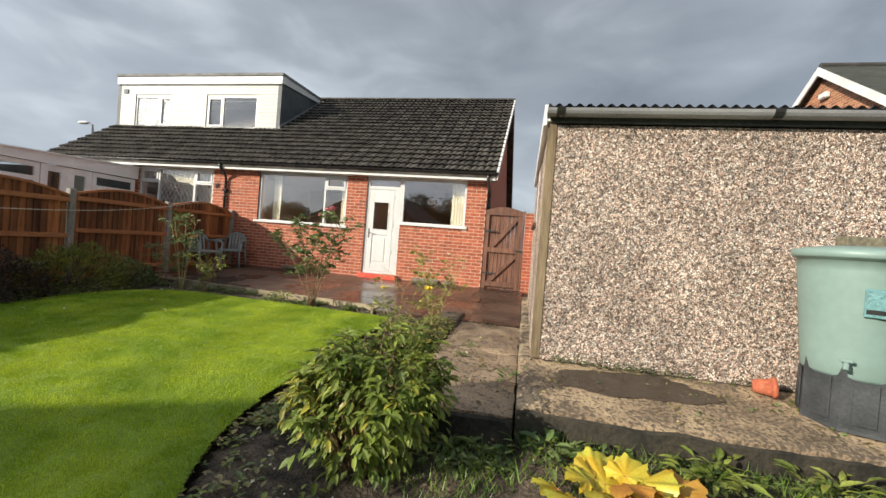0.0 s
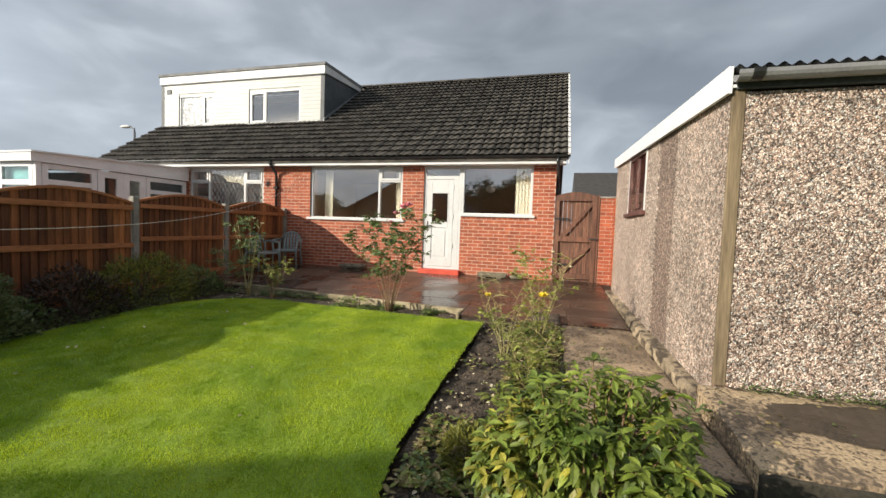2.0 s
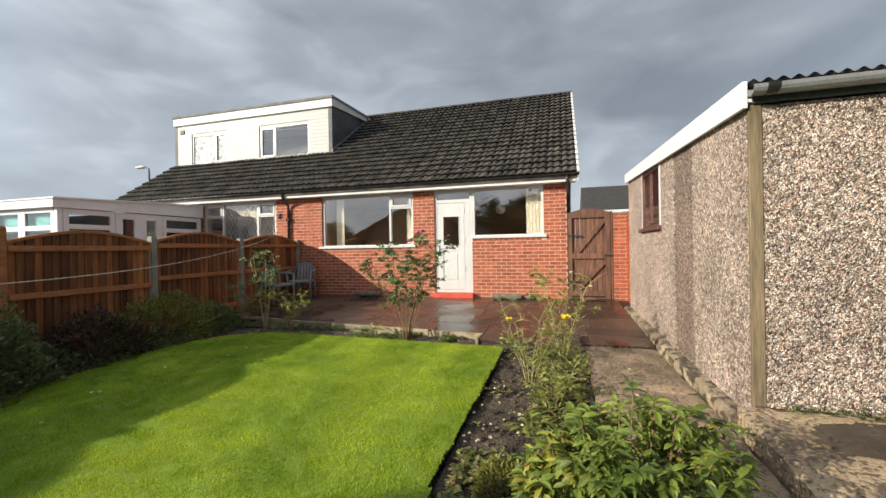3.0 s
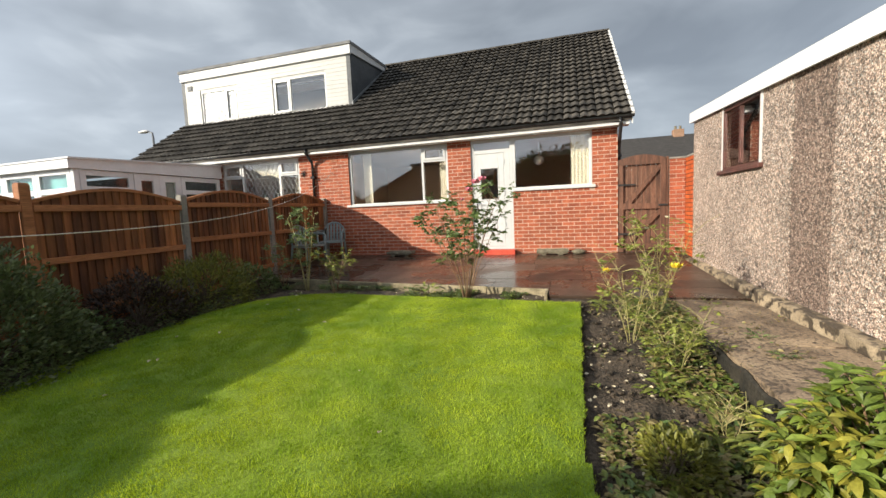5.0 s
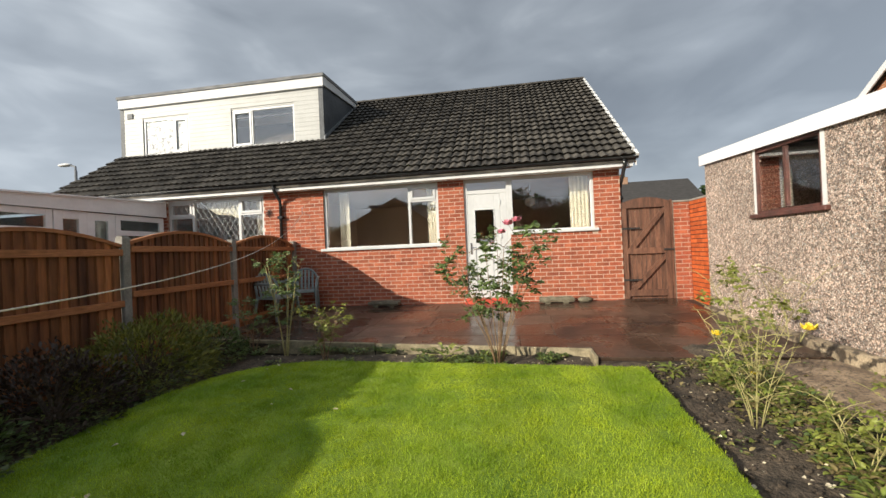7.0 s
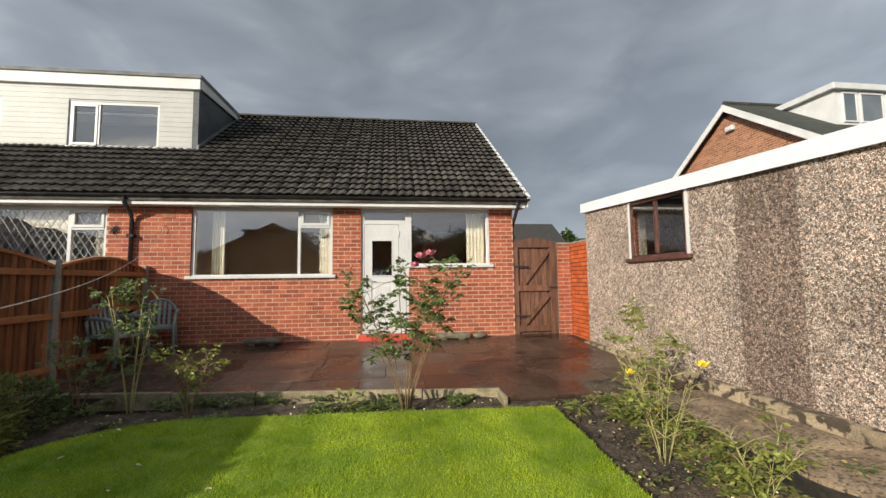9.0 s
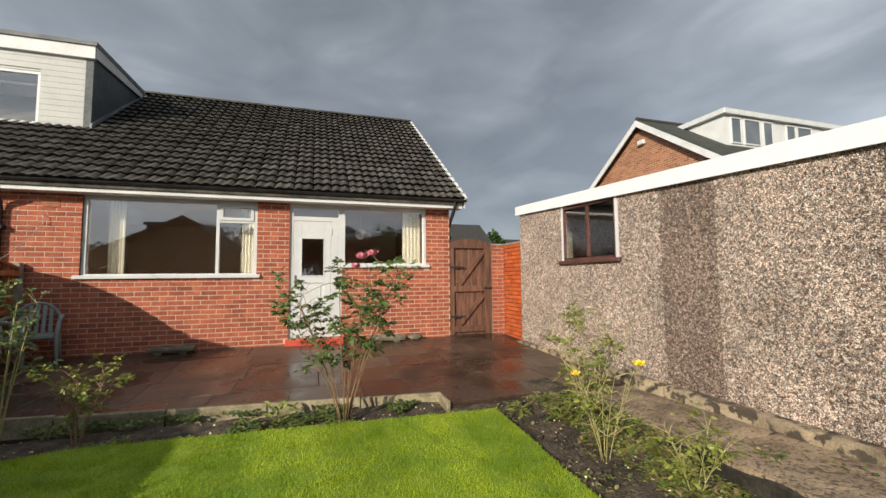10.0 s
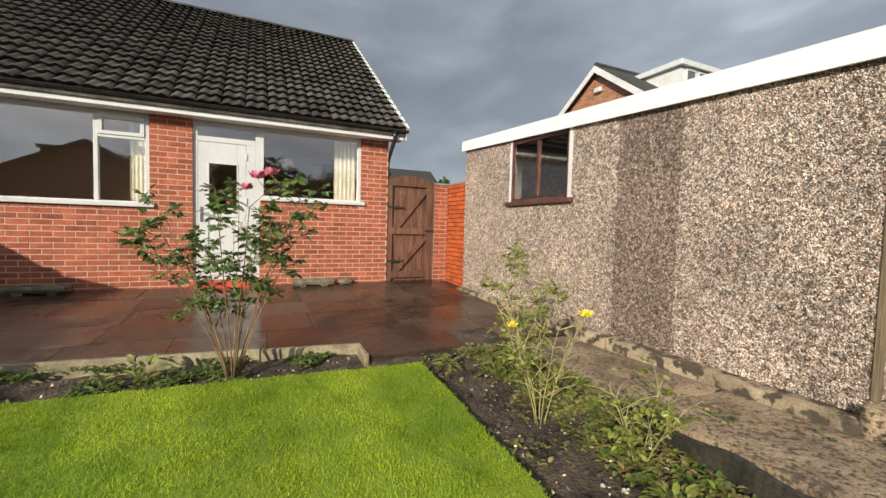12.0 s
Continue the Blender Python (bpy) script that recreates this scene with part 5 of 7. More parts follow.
def shrub(at, rad, height):
    """Dome of long drooping leaves in whorls on many thin stems."""
    t = thing("shrub", "leafy green garden shrub with drooping yellow-tinged leaves", "shrub")
    shape = leaf_shape(1.0, 0.25, 0.25, 0.35)
    lm = plain_mesh(Geo().add(*shape), "leaf", BUSH_G)
    stems, extra, yellow = Geo(), Geo(), Geo()
    spots = []
    for k in range(125):
        a, q = rv(0, 2 * math.pi), math.sqrt(rv(0, 1))
        tip = Vector((math.cos(a) * q * rad, math.sin(a) * q * rad, height * (1 - 0.42 * q ** 2.2) * (1 + 0.18 * q * math.cos(a)) * rv(0.86, 1.1)))
        root = Vector((math.cos(a) * q * 0.12, math.sin(a) * q * 0.12, 0))
        pts = [root.lerp(tip, u) + Vector((0, 0, 0.1 * math.sin(math.pi * u) * height * (0.5 + q))) for u in (0, 0.3, 0.6, 0.85, 1)]
        pts = [p + Vector((rv(-0.01, 0.01), rv(-0.01, 0.01), 0)) for p in pts]
        stems.tube([Vector(at) + p for p in pts], [0.006, 0.005, 0.004, 0.003, 0.002], 5)
        for w_ in range(6):
            u = 1 - w_ * 0.1
            i = min(3, int(u * 4 - 0.001))
            p = pts[i].lerp(pts[i + 1], u * 4 - i)
            for j in range(4 if w_ else 5):
                b = a + j * math.pi / 2 + w_ * 0.8 + rv(-0.4, 0.4)
                d = Vector((math.cos(b), math.sin(b), rv(-0.55, 0.25) if w_ else rv(0.0, 0.6)))
                spots.append((p, d, rv(0.045, 0.078) * (1 - 0.03 * w_)))
        if q > 0.5:
            for j in range(18):
                p = pts[R.choice((1, 2, 3))] + Vector((rv(-0.07, 0.07), rv(-0.07, 0.07), rv(-0.2, 0.02)))
                b = a + rv(-1.2, 1.2)
                spots.append((p, Vector((math.cos(b), math.sin(b), rv(-0.7, -0.1))), rv(0.05, 0.08)))
    R.shuffle(spots)
    spots.sort(key=lambda s: s[0].y * 0.5 - s[0].z)
    for i, (p, d, L) in enumerate(spots):
        m = aim(Vector(at) + p, d, rv(-0.5, 0.5), L)
        if i < 300:
            ob = new("leaf", lm)
            ob.parent = t
            ob.matrix_local = m
        else:
            put_leaf(yellow if rv(0, 1) < (0.45 if p.x < -0.2 else 0.07) else extra, m, shape)
    stuff_part("stem_tangle", stems, CANE, t)
    stuff_part("inner_leaves", extra, BUSH_J, t)
    stuff_part("yellowing_leaves", yellow, BUSH_Y, t, "yellowing leaves")
    return t


shrub((-0.8, 2.14, gz(2.1) - 0.05), 0.46, 0.82)


def flower(g, c, r):
    """A small double bloom of cupped petals."""
    for ring, (n, tilt, s) in enumerate(((6, 0.5, 1.0), (5, 1.0, 0.75), (4, 1.35, 0.5))):
        for k in range(n):
            a = 2 * math.pi * k / n + ring * 0.5
            d = Vector((math.cos(a) * math.cos(tilt), math.sin(a) * math.cos(tilt), math.sin(tilt)))
            put_leaf(g, aim(c, d, 0, r * s), leaf_shape(1.0, 0.45, -0.25, -0.2))


def rose(at, height, spread, canes, label, leaf_m, cane_m, petal_m, blooms, density=1.0, bare=0.35, lean=(0, 0), size=1.0, thick=0.007):
    """Canes from one crown, side shoots, leaflets in fives, and blooms at given heights."""
    t = thing("rose_bush", label, "rose bush")
    wood, leaves = Geo(), Geo()
    shape = leaf_shape(1.0, 0.3, 0.2, 0.15)
    at = Vector(at)

    def spray(p, d, n):
        for i in range(n):
            b = rv(0, 2 * math.pi)
            d2 = (Vector((math.cos(b), math.sin(b), rv(-0.7, 0.8))) + d * 0.3).normalized()
            L = rv(0.03, 0.05) * size
            tilt = Vector((0, 0, rv(-0.9, 0.6)))
            stem_end = p + d2 * rv(0.04, 0.08)
            for s in (-1, 1):
                side = d2.cross(Vector((0, 0, 1))) * s
                put_leaf(leaves, aim(p.lerp(stem_end, 0.45), d2 * 0.5 + side + tilt, rv(-1.2, 1.2), L * 0.85), shape)
                put_leaf(leaves, aim(p.lerp(stem_end, 0.85), d2 * 0.6 + side + tilt, rv(-1.2, 1.2), L), shape)
            put_leaf(leaves, aim(stem_end, d2, rv(-0.4, 0.4), L * 1.1), shape)

    tips = []
    for k in range(canes):
        a = 2 * math.pi * k / canes + rv(-0.3, 0.3)
        out = spread * rv(0.45, 1.0)
        h = height * rv(0.68, 1.0)
        pts = []
        for i in range(7):
            u = i / 6
            pts.append(at + Vector((math.cos(a) * (0.02 + out * u ** 1.3) + lean[0] * u + rv(-0.005, 0.005), math.sin(a) * (0.02 + out * u ** 1.3) + lean[1] * u + rv(-0.005, 0.005), h * u - 0.03 * (1 - u))))
        part("cane", plain_mesh(Geo().tube(pts, [thick * (1 - 0.1 * i) for i in range(7)], 6), "cane", cane_m, True), cane_m, t)
        tips.append(pts[-1])
        for i in range(1, 7):
            if i / 6 < bare:
                continue
            for _ in range(2):
                b = rv(0, 2 * math.pi)
                q = pts[i] + Vector((math.cos(b) * rv(0.06, 0.2), math.sin(b) * rv(0.06, 0.2), rv(0.0, 0.16)))
                wood.tube([pts[i], pts[i].lerp(q, 0.5) + Vector((0, 0, 0.015)), q], [0.0028, 0.0022, 0.0015], 4)
                if rv(0, 1) < density:
                    spray(pts[i].lerp(q, 0.6), (q - pts[i]).normalized(), R.choice((2, 3)))
                    spray(q, (q - pts[i]).normalized(), 3)
    for dx, dy, dz, r in blooms:
        c = at + Vector((dx, dy, dz))
        near_tip = min(tips, key=lambda p: (p - c).length)
        wood.tube([near_tip, near_tip.lerp(c, 0.5) + Vector((0, 0, 0.02)), c], [0.003, 0.003, 0.0025], 5)
        fg = Geo()
        flower(fg, c, r)
        part("bloom", plain_mesh(fg, "bloom", petal_m), petal_m, t, "open rose bloom")
    stuff_part("side_shoot_tangle", wood, cane_m, t)
    stuff_part("leaves", leaves, leaf_m, t)
    return t


rose((-3.14, 5.68, bedz(-3.1, 5.66) - 0.01), 1.36, 0.58, 16, "bushy rose with dark green leaves and a pink bloom", ROSE_L, CANE, PINK, [(0.16, 0.05, 1.51, 0.09), (0.25, 0.0, 1.54, 0.08), (0.09, -0.05, 1.42, 0.07), (-0.02, 0.03, 1.31, 0.04)], 0.52, 0.36, size=1.5, thick=0.0065)
rose((-5.8, 6.02, bedz(-5.8, 6.0) - 0.01), 1.2, 0.3, 6, "tall leggy rose with pale yellow buds", ROSE_L, CANE_G, PALEPETAL, [(-0.2, 0, 1.22, 0.035), (0.26, 0, 1.2, 0.04), (0.02, 0.1, 1.28, 0.03)], 0.7, 0.45, size=1.3)
rose((-5.2, 5.85, bedz(-5.2, 5.85) - 0.01), 0.55, 0.22, 5, "low rose with yellowing leaves", ROSE_Y, CANE, YPETAL, [], 0.6, 0.4)
rose((-6.35, 6.15, bedz(-6.35, 6.1) - 0.01), 0.75, 0.3, 6, "thin straggling rose beside the fence", ROSE_L, CANE, PALEPETAL, [], 0.4, 0.4)
rose((-1.36, 4.38, bedz(-1.36, 4.38) - 0.01), 0.78, 0.36, 7, "sprawling yellow rose with pale bare canes", WEED, CANE_G, YPETAL, [(-0.2, 0.05, 0.62, 0.05), (0.34, 0.0, 0.66, 0.065), (0.1, 0.2, 0.3, 0.03)], 0.2, 0.25, thick=0.004)
rose((-1.05, 4.95, bedz(-1.05, 4.95) - 0.01), 0.95, 0.38, 8, "pale green rose with small white buds", ROSE_Y, CANE_G, PALEPETAL, [(0.1, 0.1, 0.95, 0.03), (-0.1, 0.0, 0.85, 0.03), (0.3, 0.1, 0.8, 0.025)], 0.3, 0.3, thick=0.004)
rose((-1.12, 3.85, bedz(-1.12, 3.85) - 0.01), 0.42, 0.2, 4, "low straggling rose with few leaves", ROSE_Y, CANE_G, YPETAL, [], 0.2, 0.25, thick=0.0035)
rose((-1.08, 3.0, bedz(-1.08, 3.0) - 0.01), 0.26, 0.08, 3, "small twiggy rose with pale canes", ROSE_Y, CANE_G, YPETAL, [], 0.1, 0.5, thick=0.003)


def bush(name, at, rad, height, label, material, count, L, W, seed):
    """A dense rounded bush: dark twigs inside and many small leaves on an uneven outline."""
    t = thing(name, label, "bush")
    q = random.Random(seed)
    twigs, leaves = Geo(), Geo()
    at = Vector(at)
    for k in range(26):
        a, el = q.uniform(0, 2 * math.pi), q.uniform(0.25, 1.5)
        d = Vector((math.cos(a) * math.cos(el) * rad[0], math.sin(a) * math.cos(el) * rad[1], math.sin(el) * height)) * 0.8
        twigs.tube([at, at + d * 0.5 + Vector((0, 0, 0.05)), at + d], [0.014, 0.008, 0.003], 5)
    shape = leaf_shape(1.0, W, 0.2, 0.1)
    for k in range(count):
        a, s = q.uniform(0, 2 * math.pi), q.uniform(0.0, 1.0)
        el = math.asin(s)
        d = Vector((math.cos(a) * math.cos(el), math.sin(a) * math.cos(el), math.sin(el)))
        f = 1 + 0.28 * noise.noise(d * 2.6 + Vector((seed, 0, 0))) + 0.14 * noise.noise(d * 7 + Vector((seed, 3, 0)))
        f *= 1 - 0.3 * q.random() ** 2
        p = at + Vector((d.x * rad[0] * f, d.y * rad[1] * f, d.z * height * f + 0.03))
        dd = d + Vector((q.uniform(-0.8, 0.8), q.uniform(-0.8, 0.8), q.uniform(-0.3, 0.7)))
        put_leaf(leaves, aim(p, dd, q.uniform(-1, 1), L * q.uniform(0.7, 1.3)), shape)
    stuff_part("twig_tangle", twigs, BARK, t)
    stuff_part("leaves", leaves, material, t)
    return t


bush("garden_bush", (-6.62, 2.62, gz(2.6) - 0.03), (0.64, 0.76), 1.1, "rounded grey-green bush beside the fence", DARKLEAF, 14000, 0.042, 0.34, 3)
bush("garden_bush", (-6.7, 4.05, gz(4.0) - 0.03), (0.55, 0.55), 0.55, "low purple-brown bush beside the fence", PURPLE, 3000, 0.045, 0.25, 5)
bush("garden_bush", (-6.72, 4.95, gz(5.0) - 0.03), (0.62, 0.7), 0.62, "spreading golden green juniper beside the fence", JUNIPER, 5200, 0.06, 0.14, 8)
bush("garden_bush", (-6.7, 5.85, gz(5.85) - 0.03), (0.45, 0.3), 0.34, "low dark green plant in the corner bed", ROSE_L, 1200, 0.045, 0.3, 9)
bush("garden_bush", (-1.38, 2.72, bedz(-1.38, 2.72) - 0.02), (0.16, 0.24), 0.16, "low fine-leaved yellow-green plant in the bed", JUNIPER, 1200, 0.035, 0.25, 31)
bush("garden_bush", (-6.7, 3.35, gz(3.35) - 0.03), (0.4, 0.35), 0.36, "low dark green plant at the bed edge", ROSE_L, 1100, 0.05, 0.25, 12)


def clump(at, r, h, n, material, label, L=0.09, W=0.22, name="weed_clump"):
    """A tuft of leaves that rise and arch from one crown."""
    g = Geo()
    for k in range(n):
        a, up = rv(0, 2 * math.pi), rv(0.2, 1.2)
        d = Vector((math.cos(a), math.sin(a), up))
        p = Vector(at) + Vector((math.cos(a), math.sin(a), 0)) * rv(0, r) + Vector((0, 0, rv(0, h)))
        put_leaf(g, aim(p, d, rv(-0.5, 0.5), L * rv(0.6, 1.2)), leaf_shape(1.0, W, 0.2, 0.5))
    return tagged(new(name, plain_mesh(g, name, material)), label, "weeds", "weeds in the beds", "stuff")


def bank(x, y):
    """Soil heaped against the front of the slab and the path end."""
    u = max(0.0, min(1.0, (y - 1.75) / 0.65))
    top = 0.3 if x > 0.05 else 0.2
    return gz(y) - 0.03 + (top - gz(y)) * u * u * (3 - 2 * u) + 0.02 * noise.noise((x * 4, y * 4, 3)) + 0.012 * noise.noise((x * 13, y * 13, 5))


bv, bf = [], []
NBX, NBY = 110, 26
for j in range(NBY + 1):
    for i in range(NBX + 1):
        x, y = -0.85 + 4.3 * i / NBX, 1.7 + 0.82 * j / NBY
        bv.append((x, y, bank(x, y) - (0.05 if j == 0 else 0)))
for j in range(NBY):
    for i in range(NBX):
        k = j * (NBX + 1) + i
        bf.append((k, k + 1, k + NBX + 2, k + NBX + 1))
solid("soil_bank", Geo().add(bv, bf), SOIL, "dark damp soil heaped in front of the slab", "soil", kind="structure", smooth=True)
clump((-3.7, 5.8, bedz(-3.7, 5.8) - 0.01), 0.13, 0.17, 60, WEED, "bright green leafy weed at the patio edging", 0.1)
clump((-1.3, 5.02, bedz(-1.3, 5.02)), 0.1, 0.12, 40, WEED, "bright green leafy weed in the bed")
clump((-1.55, 5.35, bedz(-1.55, 5.35)), 0.08, 0.09, 34, WEED, "bright green leafy weed in the bed")
clump((-1.0, 4.25, bedz(-1.0, 4.25)), 0.1, 0.1, 40, WEED, "green leafy weed at the path edge")
clump((-1.3, 3.52, bedz(-1.3, 3.52)), 0.11, 0.1, 40, WEED, "green leafy weed at the path edge")
clump((-1.15, 2.9, bedz(-1.15, 2.9)), 0.15, 0.08, 45, WEED, "green leafy weed at the path edge")
clump((-0.7, 2.5, bank(-0.7, 2.5)), 0.18, 0.12, 50, WEED, "green leafy weed beside the path end")
clump((1.05, 2.36, bank(1.05, 2.36)), 0.2, 0.1, 70, WEED, "green leafy weeds under the slab edge")
clump((1.6, 2.38, bank(1.6, 2.38)), 0.2, 0.12, 70, WEED, "green leafy weeds under the slab edge")
clump((2.15, 2.3, bank(2.15, 2.3)), 0.25, 0.12, 80, WEED, "green leafy weeds under the slab edge")
clump((-0.35, 2.42, bank(-0.35, 2.42)), 0.25, 0.08, 60, ROSE_L, "dark green weeds at the path end")
clump((0.2, 2.38, bank(0.2, 2.38)), 0.2, 0.06, 50, ROSE_L, "dark green weeds under the slab edge")
clump((1.82, 3.06, 0.5), 0.05, 0.05, 20, WEED, "small yellow-green weed beside the water butt", 0.05)

clump((-0.48, 4.22, pathz(4.2)), 0.09, 0.03, 30, ROSE_L, "small dark green weed growing in the path", 0.05)
clump((-0.5, 3.8, pathz(3.8)), 0.08, 0.03, 26, ROSE_L, "small dark green weed growing in the path", 0.05)
clump((-0.84, 3.98, pathz(4.0) - 0.03), 0.09, 0.05, 34, WEED, "green weed on the broken path edge", 0.05)
clump((-0.06, 3.16, 0.4), 0.07, 0.06, 26, ROSE_L, "small weed in the gap beside the slab", 0.06)

# low growth over the beds, uncountable
low, litter, dark_low, dry = Geo(), Geo(), Geo(), Geo()
q = random.Random(21)
sh = leaf_shape(1.0, 0.32, 0.2, 0.3)
for k in range(9500):
    zone = q.random()
    if zone < 0.48:
        x, y = q.uniform(-1.72, -0.82), q.uniform(1.6, 5.62)
        if (y < 2.35 and q.random() < 0.85) or noise.noise((x * 2.3, y * 2.3, 8)) < -0.12 or (x < -1.3 and y > 3.1 and q.random() < 0.88):
            continue
    elif zone < 0.8:
        x = q.uniform(-6.6, -2.2)
        y = q.uniform(5.45 - 0.05 * (x + 1.8), 5.93 - 0.108 * (x + 2.1))
        if noise.noise((x * 2.3, y * 2.3, 4)) < 0.02:
            continue
    elif zone < 0.93:
        x, y = q.uniform(-7.2, -6.2), q.uniform(1.5, 6.2)
    else:
        x, y = q.uniform(-0.6, 2.4), q.uniform(2.2, 2.5)
        if q.random() < 0.5:
            continue
    z = bank(x, y) if zone >= 0.93 else bedz(x, y) + 0.006
    a = q.uniform(0, 2 * math.pi)
    edge_strip = zone < 0.48 and x > -1.2 and y < 2.9
    for j in range(q.choice((2, 3, 4))):
        b = a + j * 2.1
        put_leaf(q.choice((dark_low, low, dry, dry, low)) if edge_strip else q.choice((low, low, dark_low, dry, dry)) if zone < 0.48 else q.choice((low, dark_low, dark_low)), aim((x, y, z + q.uniform(0, 0.04)), (math.cos(b), math.sin(b), q.uniform(0.1, 0.9)), 0, q.uniform(0.025, 0.06)), sh)
tagged(new("ground_cover", plain_mesh(low, "ground_cover", WEED)), "low green weeds over the garden beds", "weeds", kind="stuff")
tagged(new("dry_growth", plain_mesh(dry, "dry_growth", STRAW)), "dry brown dead growth over the rose bed", "dead leaves", kind="stuff")
tagged(new("ground_cover", plain_mesh(dark_low, "ground_cover", ROSE_L)), "low dark green weeds over the garden beds", "weeds", kind="stuff")
for k in range(420):
    if k < 340:
        x, y = q.uniform(-1.75, -0.7), q.uniform(1.4, 5.6)
    else:
        x = q.uniform(-6.4, -2.2)
        y = q.uniform(5.5 - 0.05 * (x + 1.8), 5.9 - 0.108 * (x + 2.1))
    z = bedz(x, y) + 0.025
    b = q.uniform(0, 2 * math.pi)
    put_leaf(litter, aim((x, y, z), (math.cos(b), math.sin(b), q.uniform(-0.1, 0.3)), q.uniform(-1, 1), q.uniform(0.012, 0.035)), leaf_shape(1.0, 0.4, 0.3, 0.2))
tagged(new("leaf_litter", plain_mesh(litter, "leaf_litter", LITTER)), "pale fallen petals and leaf bits on the soil", "leaf litter", kind="stuff")
stones = Geo()
for k in range(500):
    x, y = q.uniform(-1.74, -0.85), q.uniform(2.2, 5.6)
    r = q.uniform(0.008, 0.026)
    stones.blob((x, y, bedz(x, y) + 0.008), (r, r * q.uniform(0.7, 1), r * 0.7), k, 0.6, 4)
tagged(new("soil_clods", plain_mesh(stones, "soil_clods", SOIL)), "small clods of soil in the bed", "soil", kind="stuff")
bits, moss = Geo(), Geo()
for k in range(900):
    x = q.uniform(0.25, 3.15)
    if noise.noise((x * 2.5, 1.0, 5)) < -0.1:
        continue
    b = q.uniform(0, 2 * math.pi)
    put_leaf(moss, aim((x, 3.355 - abs(q.gauss(0, 0.025)), 0.532 + abs(q.gauss(0, 0.03))), (math.cos(b), -abs(math.sin(b)), q.uniform(0.1, 1.2)), 0, q.uniform(0.015, 0.04)), sh)
for k in range(900):
    if k < 520:
        x, y = q.uniform(-0.79, -0.02), q.uniform(2.58, 5.62)
        z = pathz(y) + 0.012
    else:
        x, y = q.uniform(0.06, 3.3), q.uniform(2.56, 3.34)
        z = 0.455 + 0.09 * (y - 2.53) + 0.007
    if noise.noise((x * 3.5, y * 3.5, 12)) < 0.05:
        continue
    b = q.uniform(0, 2 * math.pi)
    put_leaf(bits if k % 3 else moss, aim((x, y, z), (math.cos(b), math.sin(b), q.uniform(-0.05, 0.3)), q.uniform(-1, 1), q.uniform(0.012, 0.04)), leaf_shape(1.0, 0.4, 0.3, 0.2))
tagged(new("leaf_litter", plain_mesh(bits, "leaf_litter", STRAW)), "brown leaf bits trodden into the concrete path", "leaf litter", kind="stuff")
tagged(new("leaf_litter", plain_mesh(moss, "leaf_litter", ROSE_L)), "dark moss and leaf crumbs on the concrete", "leaf litter", kind="stuff")
fl = plain_mesh(Geo().add(*leaf_shape(0.045, 0.016, 0.5, -0.2)), "fallen_leaf", LITTER)
for x, y in ((-5.36, 3.12), (-5.3, 3.16), (-5.31, 3.84), (-5.72, 3.67), (-4.96, 4.385), (-4.945, 4.67), (-5.585, 4.84), (-5.55, 5.2), (-4.35, 4.31), (-5.45, 5.3), (-5.07, 2.61), (-3.4, 3.3), (-2.9, 2.6)):
    ob = new("fallen_leaf", fl)
    ob.matrix_world = Matrix.Translation((x, y, gz(y) + 0.036)) @ Matrix.Rotation(rv(0, 6), 4, "Z")
    tagged(ob, "pale curled leaf fallen on the lawn", "fallen leaf", "leaves on the lawn")


def big_leaf(r, seed):
    """A wide lobed ruffled leaf, stalk end at the origin, spreading along +y."""
    q = random.Random(seed)
    n, rings = 52, 5
    vs, fs = [(0, 0, 0)], []
    for j in range(1, rings + 1):
        for k in range(n):
            a = 2 * math.pi * k / n
            lobes = 1 + 0.34 * abs(math.sin(2.5 * a + 0.4)) + 0.07 * math.sin(17 * a + seed) + q.uniform(-0.03, 0.03)
            rr = r * j / rings * lobes
            vs.append((rr * math.sin(a), r * 0.62 * (j / rings) + rr * math.cos(a), 0.2 * r * math.sin(5 * a + seed) * (j / rings) ** 2 - 0.25 * r * (j / rings) ** 2 + 0.1 * r * math.sin(12 * a) * (j / rings) ** 3))
    for k in range(n):
        fs.append((0, 1 + k, 1 + (k + 1) % n))
        for j in range(rings - 1):
            a, b = 1 + j * n + k, 1 + j * n + (k + 1) % n
            fs.append((a, a + n, b + n, b))
    return Geo().add(vs, fs)


yp = thing("broad_leaved_plant", "plant with large ruffled yellow and orange leaves", "plant")
yl = random.Random(5)
for i in range(17):
    a = yl.uniform(0, 2 * math.pi)
    q_ = yl.uniform(0.05, 0.34)
    x, y, z = 0.48 + q_ * math.cos(a), 1.93 + 0.55 * q_ * math.sin(a), 0.41 - 0.28 * q_ + yl.uniform(-0.03, 0.03)
    a, r = a - math.pi / 2 + yl.uniform(-0.5, 0.5), yl.uniform(0.06, 0.1)
    mm = ORANGE_L if (x > 0.55 and yl.random() < 0.65) or yl.random() < 0.12 else YELLOW_L
    g = big_leaf(r, i).moved(Matrix.Translation((x, y, z)) @ Matrix.Rotation(a, 4, "Z") @ Matrix.Rotation(0.35, 4, "X"))
    lf_ = part("leaf", plain_mesh(g, "leaf", mm, True), mm, yp, "ruffled yellow leaf" if mm is YELLOW_L else "orange withering leaf")
    part("stalk", plain_mesh(Geo().tube([(0.45 + rv(-0.04, 0.04), 1.9 + rv(-0.04, 0.04), gz(1.9) - 0.04), (x * 0.6 + 0.18, y * 0.6 + 0.76, z - 0.08), (x, y, z)], [0.011, 0.009, 0.006], 6), "stalk", STEM_R, True), STEM_R, lf_)

